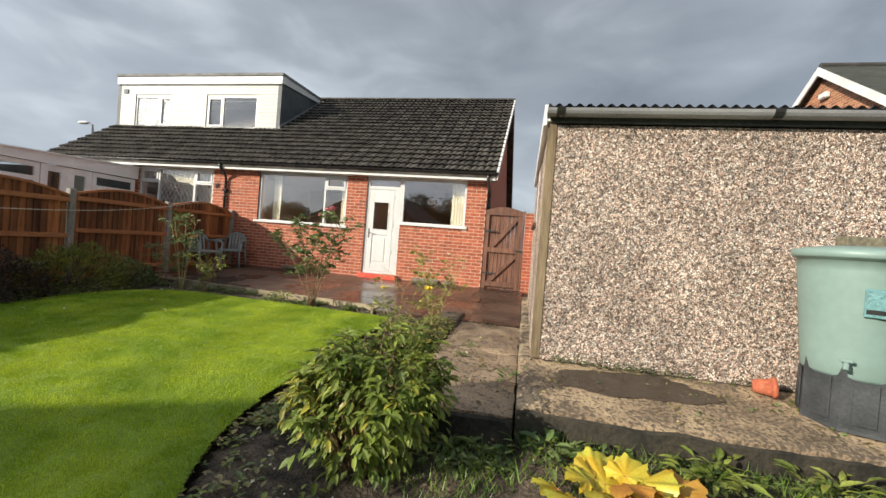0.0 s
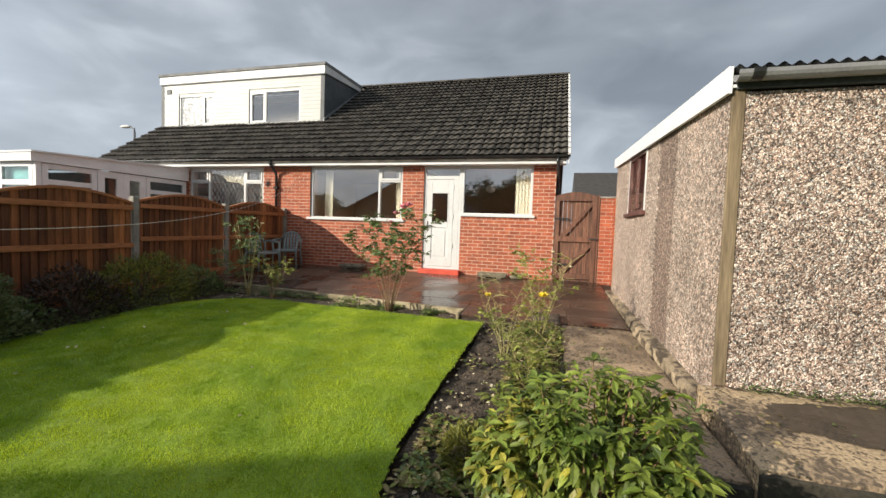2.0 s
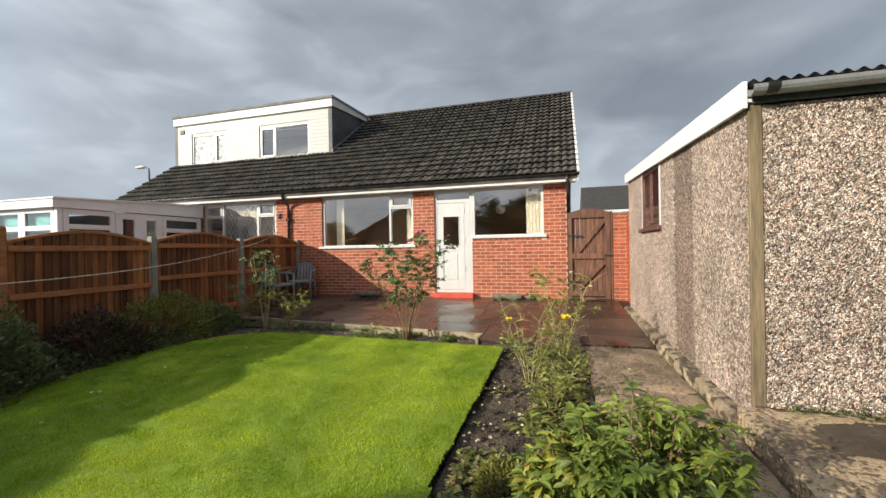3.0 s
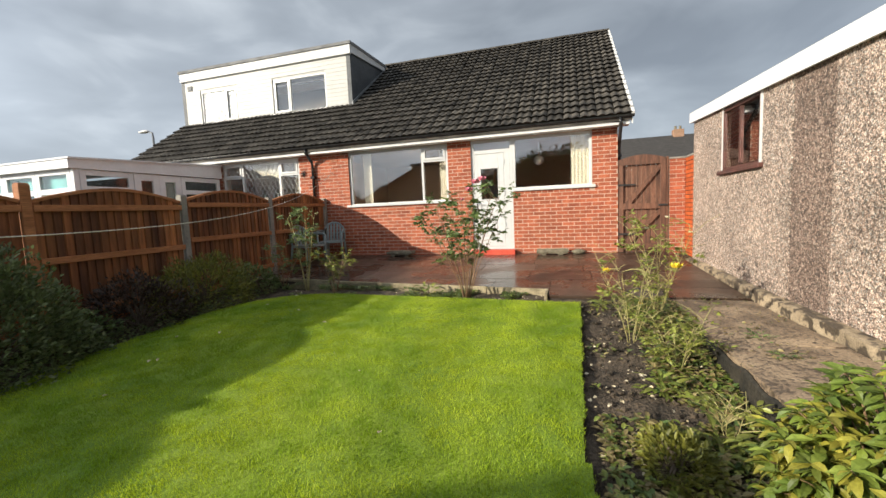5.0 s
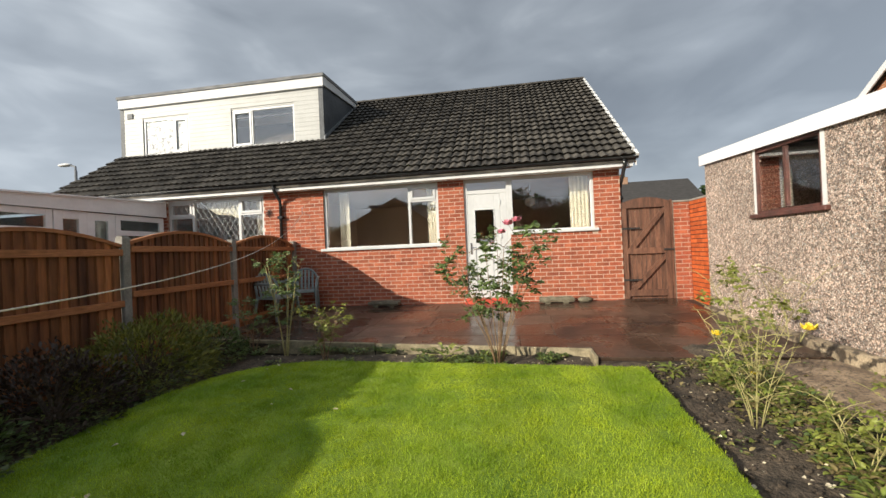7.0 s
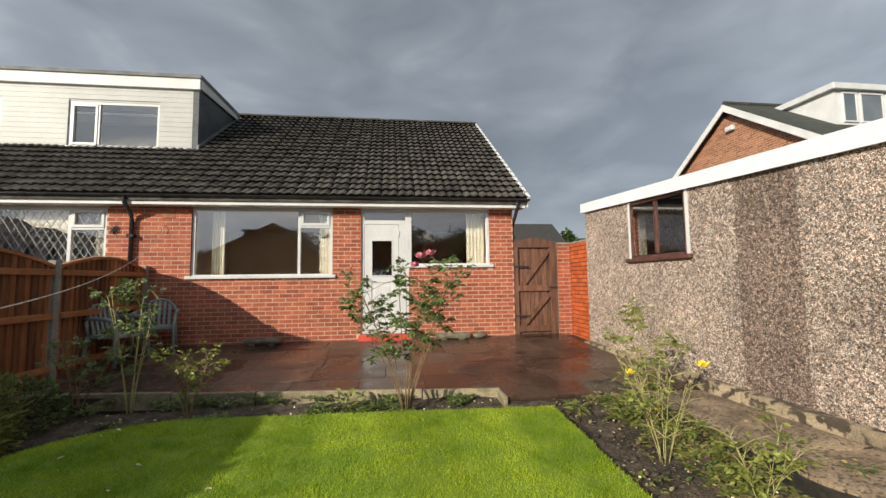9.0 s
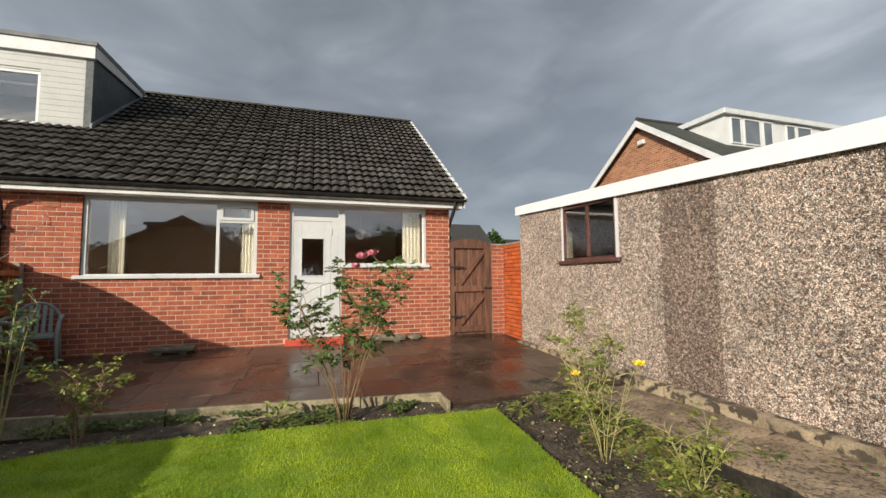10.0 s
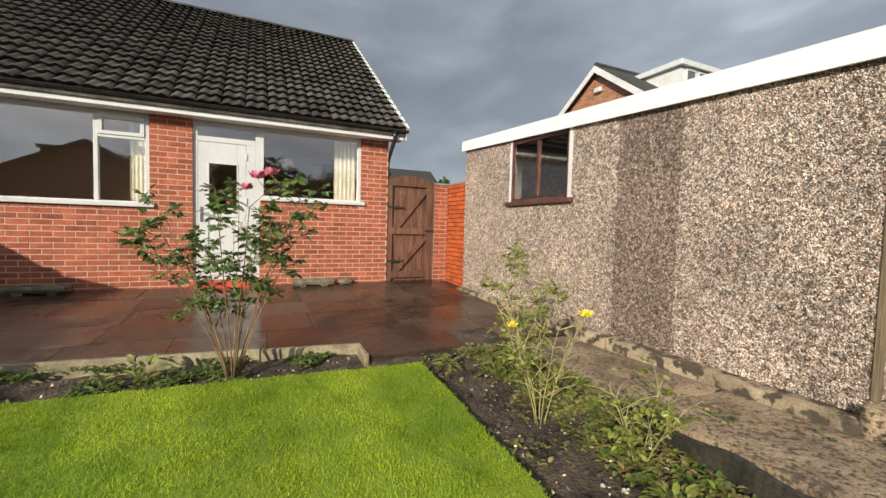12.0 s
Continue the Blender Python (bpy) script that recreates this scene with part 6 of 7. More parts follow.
qn = np.random.default_rng(9)
tx, ty = qn.uniform(-0.7, 2.4, 5000), qn.uniform(1.6, 2.52, 5000)
keep = np.array([noise.noise((a * 2.2, b * 2.2, 2)) > -0.15 for a, b in zip(tx, ty)])
tx, ty = tx[keep], ty[keep]
tz = np.array([bank(a, b) for a, b in zip(tx, ty)]) - 0.01
hh = qn.uniform(0.03, 0.11, len(tx))
an, le = qn.uniform(0, 6.28, len(tx)), qn.uniform(0, 6.28, len(tx))
V = np.empty((len(tx), 3, 3), np.float32)
V[:, 0] = np.stack([tx - 0.004 * np.cos(an), ty - 0.004 * np.sin(an), tz], 1)
V[:, 1] = np.stack([tx + 0.004 * np.cos(an), ty + 0.004 * np.sin(an), tz], 1)
V[:, 2] = np.stack([tx + hh * 0.6 * np.cos(le), ty + hh * 0.6 * np.sin(le), tz + hh], 1)
tagged(new("rough_grass", raw_mesh("rough_grass", V.reshape(-1, 3), np.arange(3 * len(tx)).reshape(-1, 3), ROUGH)), "rough grass in front of the slab", "grass", kind="stuff")


# ---- loose things ----
def water_butt(x, y, z):
    t = thing("water_butt", "pale green plastic water butt on a dark stand", "water butt", at=(0, 0, 0))
    st = Geo().lathe([(0.278, z), (0.274, z + 0.02), (0.268, z + 0.38), (0.24, z + 0.385)], x, y, 8)
    stand = part("stand", st, STAND, t, "dark grey plastic stand")
    for k in range(8):
        a = 2 * math.pi * (k + 0.5) / 8
        g = Geo().box(-0.055, 0.055, -0.004, 0.004, 0.05, 0.3, 0.003).moved(Matrix.Translation((x + 0.257 * math.cos(a), y + 0.257 * math.sin(a), z)) @ Matrix.Rotation(a + math.pi / 2, 4, "Z"))
        part("panel", g, STAND, stand)
    turn = Matrix.Translation((x, y, 0)) @ Matrix.Rotation(radians(-34), 4, "Z") @ Matrix.Translation((-x, -y, 0))
    body = [(0.25, z + 0.3), (0.262, z + 0.32)] + [(0.262 + 0.06 * u, z + 0.32 + 0.68 * u) for u in (0.1, 0.3, 0.5, 0.7, 0.9, 1.0)] + [(0.335, z + 1.0), (0.335, z + 1.03), (0.31, z + 1.035)]
    b = part("barrel", Geo().lathe(body, x, y, 32), BUTT, t, smooth=True)
    part("lid", Geo().lathe([(0.34, z + 1.005), (0.352, z + 1.015), (0.352, z + 1.045), (0.335, z + 1.06), (0.2, z + 1.085), (0.02, z + 1.095)], x, y, 32), BUTT, t, "pale green lid", smooth=True)
    tap = Geo().tube([(x - 0.04, y - 0.265, z + 0.4), (x - 0.04, y - 0.33, z + 0.4), (x - 0.04, y - 0.345, z + 0.37)], 0.014, 8)
    tap.box(x - 0.07, x - 0.01, y - 0.33, y - 0.315, z + 0.41, z + 0.43, 0.004)
    part("tap", tap.moved(turn), BUTT, t)
    part("label_plate", Geo().box(x + 0.01, x + 0.2, y - 0.312, y - 0.29, z + 0.68, z + 0.84, 0.003).moved(turn), mat("blue green label", (0.08, 0.2, 0.21), (0.11, 0.25, 0.26), rough=0.4), b)
    part("label_bar", Geo().box(x + 0.02, x + 0.12, y - 0.316, y - 0.3125, z + 0.7, z + 0.725).moved(turn), BLACK, b)
    return t


water_butt(2.05, 2.98, 0.49)
solid("brick_weight", Geo().box(1.93, 2.15, 2.95, 3.05, 1.578, 1.64, 0.005), STONE, "loose brick on the water butt lid", "brick")
pot = Geo().lathe([(0.05, 0.0), (0.075, 0.12), (0.088, 0.12), (0.088, 0.15), (0.075, 0.15), (0.06, 0.03), (0.01, 0.028)], 0, 0, 20)
pot.moved(Matrix.Translation((1.63, 3.24, 0.575)) @ Matrix.Rotation(radians(70), 4, "Z") @ Matrix.Rotation(radians(84), 4, "X") @ Matrix.Diagonal((0.8, 0.8, 0.9, 1)))
solid("flower_pot", pot, TERRA, "terracotta flower pot lying on the slab", "flower pot", smooth=True)


def garden_chair(m):
    """Moulded plastic armchair with a slatted round-topped back."""
    t = thing("garden_chair", "grey-green moulded plastic garden chair on the patio", "chair", "patio chairs")
    for k in range(6):
        part("seat_slat", Geo().box(-0.21, 0.21, -0.21 + k * 0.07, -0.15 + k * 0.07, 0.4, 0.42, 0.005), CHAIR, t)
    seat = Geo()
    seat.box(-0.235, -0.2, -0.22, 0.22, 0.37, 0.425, 0.008).box(0.2, 0.235, -0.22, 0.22, 0.37, 0.425, 0.008).box(-0.23, 0.23, -0.245, -0.205, 0.375, 0.42, 0.008)
    part("seat_frame", seat, CHAIR, t)
    arch = [Vector((0.24 * math.cos(a) * (1 if abs(math.cos(a)) < 0.98 else 1), 0.22 + 0.1 * math.sin(a), 0.56 + 0.26 * math.sin(a))) for a in [math.pi * k / 12 for k in range(13)]]
    back = Geo().tube([Vector((0.23, 0.2, 0.4))] + arch + [Vector((-0.23, 0.2, 0.4))], 0.022, 8)
    part("back_frame", back, CHAIR, t, smooth=True)
    for x in (-0.14, -0.07, 0.0, 0.07, 0.14):
        zt = 0.56 + 0.26 * math.sqrt(max(0, 1 - (x / 0.24) ** 2))
        g = Geo().prism([(0.2, 0.41), (0.215, 0.41), (0.22 + (zt - 0.56) * 0.38 + 0.008, zt), (0.22 + (zt - 0.56) * 0.38 - 0.008, zt)], x - 0.02, x + 0.02, "x")
        part("back_slat", g, CHAIR, t)
    for s in (-1, 1):
        arm = Geo().tube([(s * 0.24, 0.25, 0.64), (s * 0.27, 0.1, 0.645), (s * 0.28, -0.15, 0.635), (s * 0.275, -0.235, 0.6)], [0.024, 0.026, 0.026, 0.022], 8)
        part("armrest", arm, CHAIR, t, smooth=True)
        part("leg", Geo().tube([(s * 0.275, -0.235, 0.6), (s * 0.25, -0.24, 0.4), (s * 0.27, -0.27, 0.0)], [0.022, 0.024, 0.02], 8), CHAIR, t, smooth=True)
        part("leg", Geo().tube([(s * 0.23, 0.2, 0.41), (s * 0.25, 0.27, 0.0)], [0.024, 0.019], 8), CHAIR, t, smooth=True)
    t.matrix_world = m
    return t


c1 = garden_chair(pose(-6.95, 8.62, pz(8.5) + 0.004, 0, 0, 20))
copy_thing(c1, pose(-7.08, 7.9, pz(7.8) + 0.004, 0, 0, 75))


def trough(x0, x1, y, z):
    t = thing("stone_trough", "low mossy stone trough on bricks against the wall", "trough", "stone troughs")
    g = Geo()
    vs, fs = [], []
    n = 14
    for i in range(n + 1):
        x = x0 + (x1 - x0) * i / n
        for (u, v) in ((-0.1, 0.03), (-0.115, 0.07), (-0.1, 0.105), (-0.07, 0.11), (-0.06, 0.08), (0.06, 0.08), (0.07, 0.11), (0.1, 0.105), (0.11, 0.07), (0.1, 0.03)):
            k = 0.012 * noise.noise((x * 9, u * 20, v * 20))
            vs.append((x + k, y + u + k, z + v + k))
    fs = [(i * 10 + k, i * 10 + (k + 1) % 10, (i + 1) * 10 + (k + 1) % 10, (i + 1) * 10 + k) for i in range(n) for k in range(10)]
    fs += [tuple(range(10))[::-1], tuple(n * 10 + k for k in range(10))]
    part("basin", g.add(vs, fs), STONE, t)
    for x in (x0 + 0.14, x1 - 0.14):
        part("support", Geo().box(x - 0.05, x + 0.05, y - 0.09, y + 0.09, z - 0.005, z + 0.032, 0.006), STONE, t)
    return t


trough(-2.48, -1.88, 8.98, pz(8.98) + 0.003)
trough(-5.75, -5.15, 8.98, pz(8.98) + 0.003)
solid("loose_stone", Geo().blob((-1.68, 8.99, pz(9) + 0.05), (0.13, 0.09, 0.055), 4, 0.4, 8), STONE, "dark rounded stone beside the trough", "stone", smooth=True)

# clothes line from the house to the far end of the garden
pts = []
for k in range(41):
    u = k / 40
    y = 9.13 - 11.13 * u
    w = 9.13 - y
    pts.append((-7.17 + 0.415 * w, y, 2.425 - 0.285 * w + 0.0198 * w * w))
line = thing("washing_line", "thin white washing line slung from the house wall across the lawn", "washing line")
part("cord", Geo().tube(pts, 0.0028, 5), ROPE, line)
part("hook", Geo().tube([(-7.17, WALL, 2.53), (-7.17, 9.1, 2.53), (-7.17, 9.1, 2.42), (-7.17, 9.14, 2.41)], 0.006, 6), CHROME, line)
part("post", Geo().tube([(-2.55, -2.01, -0.3), (-2.55, -2.01, 1.8)], 0.022, 10), CHROME, line, "steel line post at the far end", smooth=True)


def curtain(x0, x1, z0, z1, y):
    t = thing("curtain", "cream curtain drawn to the side inside the window", "curtain", "house curtains")
    n = 36
    top = [(x0 + (x1 - x0) * i / n, y + 0.004 * math.sin(i * 0.9)) for i in range(n + 1)]
    g = Geo().prism(top + [(a, b + 0.006) for a, b in top[::-1]], z0, z1, "z")
    part("cloth", g, CURTAIN, t, smooth=False)
    part("rail", Geo().tube([(x0 - 0.02, y, z1 + 0.01), (x1 + 0.02, y, z1 + 0.01)], 0.01, 6), WHITE, t)


curtain(-6.52, -6.3, 1.45, 2.84, WALL + 0.33)
curtain(-4.62, -4.36, 1.45, 2.84, WALL + 0.33)
curtain(-1.8, -1.44, 1.6, 2.84, WALL + 0.33)
curtain(-8.45, -8.15, 1.45, 2.84, WALL + 0.33)
net = thing("net_curtain", "white lace curtain swept aside in the leaded window", "curtain")
part("cloth", Geo().prism([(-9.74, 2.82), (-8.72, 2.82), (-8.72, 2.38), (-9.0, 2.5), (-9.3, 2.52), (-9.55, 2.68)], WALL + 0.17, WALL + 0.176, "y"), CURTAIN, net)
part("rail", Geo().tube([(-9.8, WALL + 0.173, 2.83), (-8.65, WALL + 0.173, 2.83)], 0.008, 6), WHITE, net)
vent = thing("air_brick", "terracotta air brick with slots high in the wall", "air brick")
part("body", Geo().box(-7.21, -7.0, WALL - 0.006, WALL + 0.01, 2.66, 2.795, 0.003), BRICK, vent)
for k in range(3):
    part("slot", Geo().box(-7.19, -7.02, WALL - 0.009, WALL - 0.005, 2.682 + 0.037 * k, 2.697 + 0.037 * k), BRICK_DARK, vent, "dark slot" if k == 0 else "")
orn = Geo()
for k in range(7):
    a = 2 * math.pi * k / 7
    orn.tube([(-7.95, WALL - 0.012, 2.46), (-7.95 + 0.05 * math.cos(a), WALL - 0.02, 2.46 + 0.05 * math.sin(a)), (-7.95 + 0.085 * math.cos(a + 0.5), WALL - 0.014, 2.46 + 0.1 * math.sin(a + 0.5))], [0.006, 0.012, 0.004], 5)
orn.box(-7.965, -7.935, WALL - 0.014, WALL, 2.445, 2.475)
solid("wall_ornament", orn, IRON, "small black metal ornament on the brick wall", "ornament")
lamp = thing("pendant_lamp", "round pale pendant lampshade inside the kitchen", "lamp")
part("shade", Geo().blob((-2.5, 10.4, 2.5), (0.12, 0.12, 0.11), 1, 0.0, 10), WHITE, lamp, smooth=True)
part("cord", Geo().tube([(-2.5, 10.4, 2.6), (-2.5, 10.4, 2.9)], 0.005, 5), WHITE, lamp)

# ---- conservatory behind the fence ----
cons = thing("conservatory", "white plastic lean-to conservatory beyond the fence", "conservatory")
CX, CY = -10.45, 5.83
part("dwarf_wall", Geo().box(CX - 0.1, CX - 0.005, CY + 0.05, WALL - 0.01, 0.25, 0.9).box(-16, CX - 0.1, CY + 0.05, CY + 0.15, 0.25, 0.9), CONS, cons)
part("roof_panel", Geo().prism([(CY - 0.12, 2.655), (WALL - 0.02, 2.81), (WALL - 0.02, 2.84), (CY - 0.12, 2.685)], -16.2, CX + 0.1, "x"), CONS, cons)
part("fascia", Geo().prism([(CY - 0.1, 2.49), (WALL - 0.03, 2.5), (WALL - 0.03, 2.81), (CY - 0.1, 2.655)], CX + 0.005, CX + 0.05, "x").box(-16.1, CX + 0.005, CY - 0.1, CY - 0.07, 2.49, 2.654, 0.004), CONS, cons)
part("corner_post", Geo().box(CX - 0.09, CX + 0.0, CY, CY + 0.09, 0.9, 2.5, 0.005), CONS, cons)


def side_unit(ya, yb, z0, z1, transom, along_x=False):
    """A framed light on the side (along y) or the front (along x)."""
    def box(a, b, c, d, u, v, w=0.004):
        return Geo().box(a, b, CY + u, CY + v, c, d, w) if along_x else Geo().box(CX - v, CX - u, a, b, c, d, w)
    w = 0.1 if transom else 0.14
    fr = part("frame", box(ya, ya + w, z0, z1, 0.0, 0.06), CONS, cons)
    for a, b, c, d in ((yb - w, yb, z0, z1), (ya + w, yb - w, z0, z0 + w), (ya + w, yb - w, z1 - w, z1)) + (((ya + w, yb - w, transom, transom + w),) if transom else ()):
        part("frame", box(a, b, c, d, 0.001, 0.06), CONS, cons)
    p = part("pane", box(ya + w, yb - w, z0 + w, z1 - w, 0.028, 0.034, 0), CGLASS, cons)
    p.visible_shadow = False


for ya, yb, tr in ((5.93, 6.9, 2.08), (6.92, 7.46, 0), (7.46, 7.99, 0), (8.0, 9.1, 2.08)):
    side_unit(ya, yb, 0.9 if tr else 0.4, 2.48, tr)
# added lining: its dark colour stands for the unlit depth behind the panes
part("lining", Geo().box(-16, CX - 0.15, WALL - 0.05, WALL - 0.03, 0.3, 2.74).box(-16.05, -16, CY + 0.1, WALL - 0.05, 0.3, 2.64), SLATE, cons, "dark lining for the dim interior")
part("blind", Geo().box(-15.6, CX - 0.2, CY + 0.12, CY + 0.135, 2.02, 2.46), BLIND, cons, "teal roller blind inside the front panes")
x = CX - 0.1
while x > -15.5:
    side_unit(x - 0.95, x, 0.9, 2.5, 2.05, True)
    x -= 0.96

# ---- neighbouring house to the east ----
nh = thing("neighbour_house", "brown brick house with white bargeboards and a dormer", "house")
NX, AY, AZ, SLP = 8.0, 13.5, 7.3, 0.71
ey, ez = 4.6, AZ - 4.6 * SLP
wall = Geo().prism([(AY - 4.3, 0), (AY + 4.3, 0), (AY + 4.3, AZ - 4.3 * SLP - 0.12), (AY, AZ - 0.12), (AY - 4.3, AZ - 4.3 * SLP - 0.12)], NX, NX + 11, "x")
part("wall", wall, BRICK_FAR, nh)
rf = part("roof", Geo().prism([(AY - ey, ez), (AY, AZ), (AY + ey, ez), (AY + ey, ez - 0.12), (AY, AZ - 0.12), (AY - ey, ez - 0.12)], NX - 0.22, NX + 11.2, "x"), ROOF_GREEN, nh)
part("ridge_cap", Geo().tube([(NX - 0.2, AY, AZ), (NX + 11, AY, AZ)], 0.09, 8), ROOF_FAR, nh)
for s in (1, -1):
    part("bargeboard", Geo().prism([(AY, AZ - 0.04), (AY, AZ - 0.27), (AY + s * ey, ez - 0.27), (AY + s * ey, ez - 0.04)], NX - 0.26, NX - 0.221, "x"), WHITE, nh)
part("lamp_box", Geo().box(NX - 0.14, NX - 0.002, AY - 0.2, AY + 0.12, AZ - 0.95, AZ - 0.78, 0.03), WHITE, nh)
part("alarm_box", Geo().box(NX - 0.1, NX - 0.002, AY + 2.55, AY + 2.75, AZ - 2.2, AZ - 2.0, 0.02), WHITE, nh)
nd = part("dormer", Geo().box(9.5, 17.5, 11.5, 13.6, 5.6, 6.9), WHITE, nh, "white boxed dormer")
part("dormer_roof", Geo().box(9.35, 17.65, 11.36, 13.7, 6.9, 7.08, 0.01), UPVC, nd)
for xa in (9.75, 10.35, 11.25, 12.4, 12.95, 14.6):
    xb = xa + (0.8 if xa in (10.35, 12.95) else 0.5)
    pn = part("dormer_window", frame_rect(xa, xb, 5.95, 6.85, 11.46, 11.5, 0.05), UPVC, nd)
    part("dormer_pane", Geo().box(xa + 0.05, xb - 0.05, 11.485, 11.492, 6.0, 6.8), mat("dark pane", (0.1, 0.12, 0.14), (0.16, 0.18, 0.2), rough=0.08, bump=0, scale=1), nd)


# ---- far houses beyond the gate ----
def far_house(x0, x1, y0, y1, eave, ridge, label, chimney=None):
    h = thing("far_house", label, "house", "houses beyond the gate")
    part("wall", Geo().box(x0 + 0.3, x1 - 0.3, y0 + 0.3, y1 - 0.3, 0, eave + 0.05), BRICK_DARK, h)
    ym = (y0 + y1) / 2
    r = part("roof", Geo().prism([(y0, eave), (ym, ridge), (y1, eave), (y1, eave - 0.15), (y0, eave - 0.15)], x0, x1, "x"), ROOF_FAR, h)
    part("fascia", Geo().box(x0, x1, y0 - 0.04, y0, eave - 0.2, eave, 0.01), WHITE, h)
    for k in range(3):
        xa = x0 + (x1 - x0) * (k + 0.5) / 3
        part("window", frame_rect(xa - 0.6, xa + 0.6, eave - 1.6, eave - 0.4, y0 + 0.24, y0 + 0.3, 0.07), UPVC, h)
    if chimney:
        c = part("chimney", Geo().box(chimney - 0.38, chimney + 0.38, ym - 0.3, ym + 0.3, ridge - 0.6, ridge + 0.4, 0.02), BRICK_DARK, r)
        for dx in (-0.22, 0.2):
            part("chimney_pot", Geo().lathe([(0.1, ridge + 0.4), (0.085, ridge + 0.65), (0.1, ridge + 0.67), (0.07, ridge + 0.68)], chimney + dx * 0.8, ym, 10), STONE, r)
    return h


far_house(0.5, 11.6, 34, 41, 4.3, 6.6, "dark roofed brick house seen over the gate", 6.5)
far_house(13.5, 24, 40, 47, 3.9, 5.9, "dark roofed house beside a tree", None)
sl = thing("street_lamp", "grey street lamp standing beyond the roofs", "street lamp")
LXx, LYy, LZz = -24.8, 18.8, 6.75
part("column", Geo().tube([(LXx, LYy, -0.1), (LXx, LYy, LZz - 0.3)], [0.09, 0.06], 10), LEAD, sl, smooth=True)
part("arm", Geo().tube([(LXx, LYy, LZz - 0.4), (LXx - 0.02, LYy, LZz - 0.1), (LXx - 0.4, LYy, LZz)], [0.05, 0.045, 0.04], 8), LEAD, sl, smooth=True)
part("lantern", Geo().blob((LXx - 0.65, LYy, LZz + 0.02), (0.42, 0.16, 0.09), 1, 0.0, 8), WHITE, sl, smooth=True)

# ---- what stands behind the walker, seen in the panes and by its shade ----
bh = thing("house_behind", "brown brick bungalow with a gable and a small dormer", "house")
BX, BZ, BYF = -9.3, 4.63, -5.2
hs, hw, ls = 3.5, 5.6, 0.48
part("wall", Geo().prism([(BX - hw + 0.2, -0.5), (BX + hs - 0.2, -0.5), (BX + hs - 0.2, BZ - (hs - 0.2) * 0.71 - 0.12), (BX, BZ - 0.12), (BX - hw + 0.2, BZ - (hw - 0.2) * ls - 0.12)], BYF - 9, BYF, "y"), BRICK_DARK, bh)
part("roof", Geo().prism([(BX - hw, BZ - hw * ls), (BX, BZ), (BX + hs, BZ - hs * 0.71), (BX + hs, BZ - hs * 0.71 - 0.12), (BX, BZ - 0.12), (BX - hw, BZ - hw * ls - 0.12)], BYF - 9.2, BYF + 0.2, "y"), ROOF_FAR, bh)
for xe, ze in ((BX + hs, BZ - hs * 0.71), (BX - hw, BZ - hw * ls)):
    part("bargeboard", Geo().prism([(BX, BZ - 0.03), (BX, BZ - 0.2), (xe, ze - 0.2), (xe, ze - 0.03)], BYF + 0.2, BYF + 0.23, "y"), GATEW, bh)
part("dormer", Geo().box(BX - 1.9, BX - 0.9, BYF - 4.0, BYF - 1.2, 3.2, 4.32), SLATE, bh)
part("dormer_roof", Geo().box(BX - 2.0, BX - 0.85, BYF - 4.1, BYF - 1.1, 4.32, 4.43), FELT, bh)


def tree(at, height, spread, seed, label="broad leafy tree in dull green leaf"):
    q = random.Random(seed)
    t = thing("tree", label, "tree", "distant trees")
    at = Vector(at)
    wood, leaves = Geo(), Geo()
    wood.tube([at, at + Vector((0.05, 0, height * 0.3)), at + Vector((0.1, 0.1, height * 0.75))], [height * 0.035, height * 0.025, height * 0.008], 8)
    for k in range(9):
        a, z0 = q.uniform(0, 6.28), q.uniform(0.28, 0.6) * height
        s = at + Vector((0.05, 0.03, z0))
        e = s + Vector((math.cos(a) * spread * 0.7, math.sin(a) * spread * 0.7, height * q.uniform(0.12, 0.35)))
        wood.tube([s, s.lerp(e, 0.5) + Vector((0, 0, 0.1)), e], [height * 0.014, height * 0.009, height * 0.003], 6)
        for c in range(10):
            p0 = s.lerp(e, q.uniform(0.4, 1.1)) + Vector((q.uniform(-1, 1), q.uniform(-1, 1), q.uniform(-0.5, 1.2))) * spread * 0.3
            rr = spread * q.uniform(0.18, 0.34)
            for j in range(80):
                d = Vector((q.gauss(0, 1), q.gauss(0, 1), q.gauss(0, 0.8))).normalized()
                put_leaf(leaves, aim(p0 + d * rr * q.uniform(0.5, 1), d + Vector((q.uniform(-1, 1), q.uniform(-1, 1), q.uniform(-1, 1))), q.uniform(-1, 1), height * q.uniform(0.045, 0.075)), leaf_shape(1.0, 0.35, 0.2, 0.2))
    part("trunk", plain_mesh(wood, "trunk", BARK, True), BARK, t)
    stuff_part("crown", leaves, TREE_L, t)


tree((13.4, 39, 0), 6.6, 1.6, 1)
for k, tx_ in enumerate((-13, -7.5, -2.5, 2.5, 7.5, 13)):
    tree((tx_, -38 - (k % 2) * 2, -0.4), 7.6 + 0.7 * (k % 3), 4.6, 20 + k)
tree((-42, -48, -0.4), 7.0, 4.5, 4)
tree((-52, -46, -0.4), 7.5, 4.8, 5)
tree((-33, -52, -0.4), 7.0, 4.6, 6)


# ---- bricks, tiles and paving, piece by piece ----
brick_cache = {}


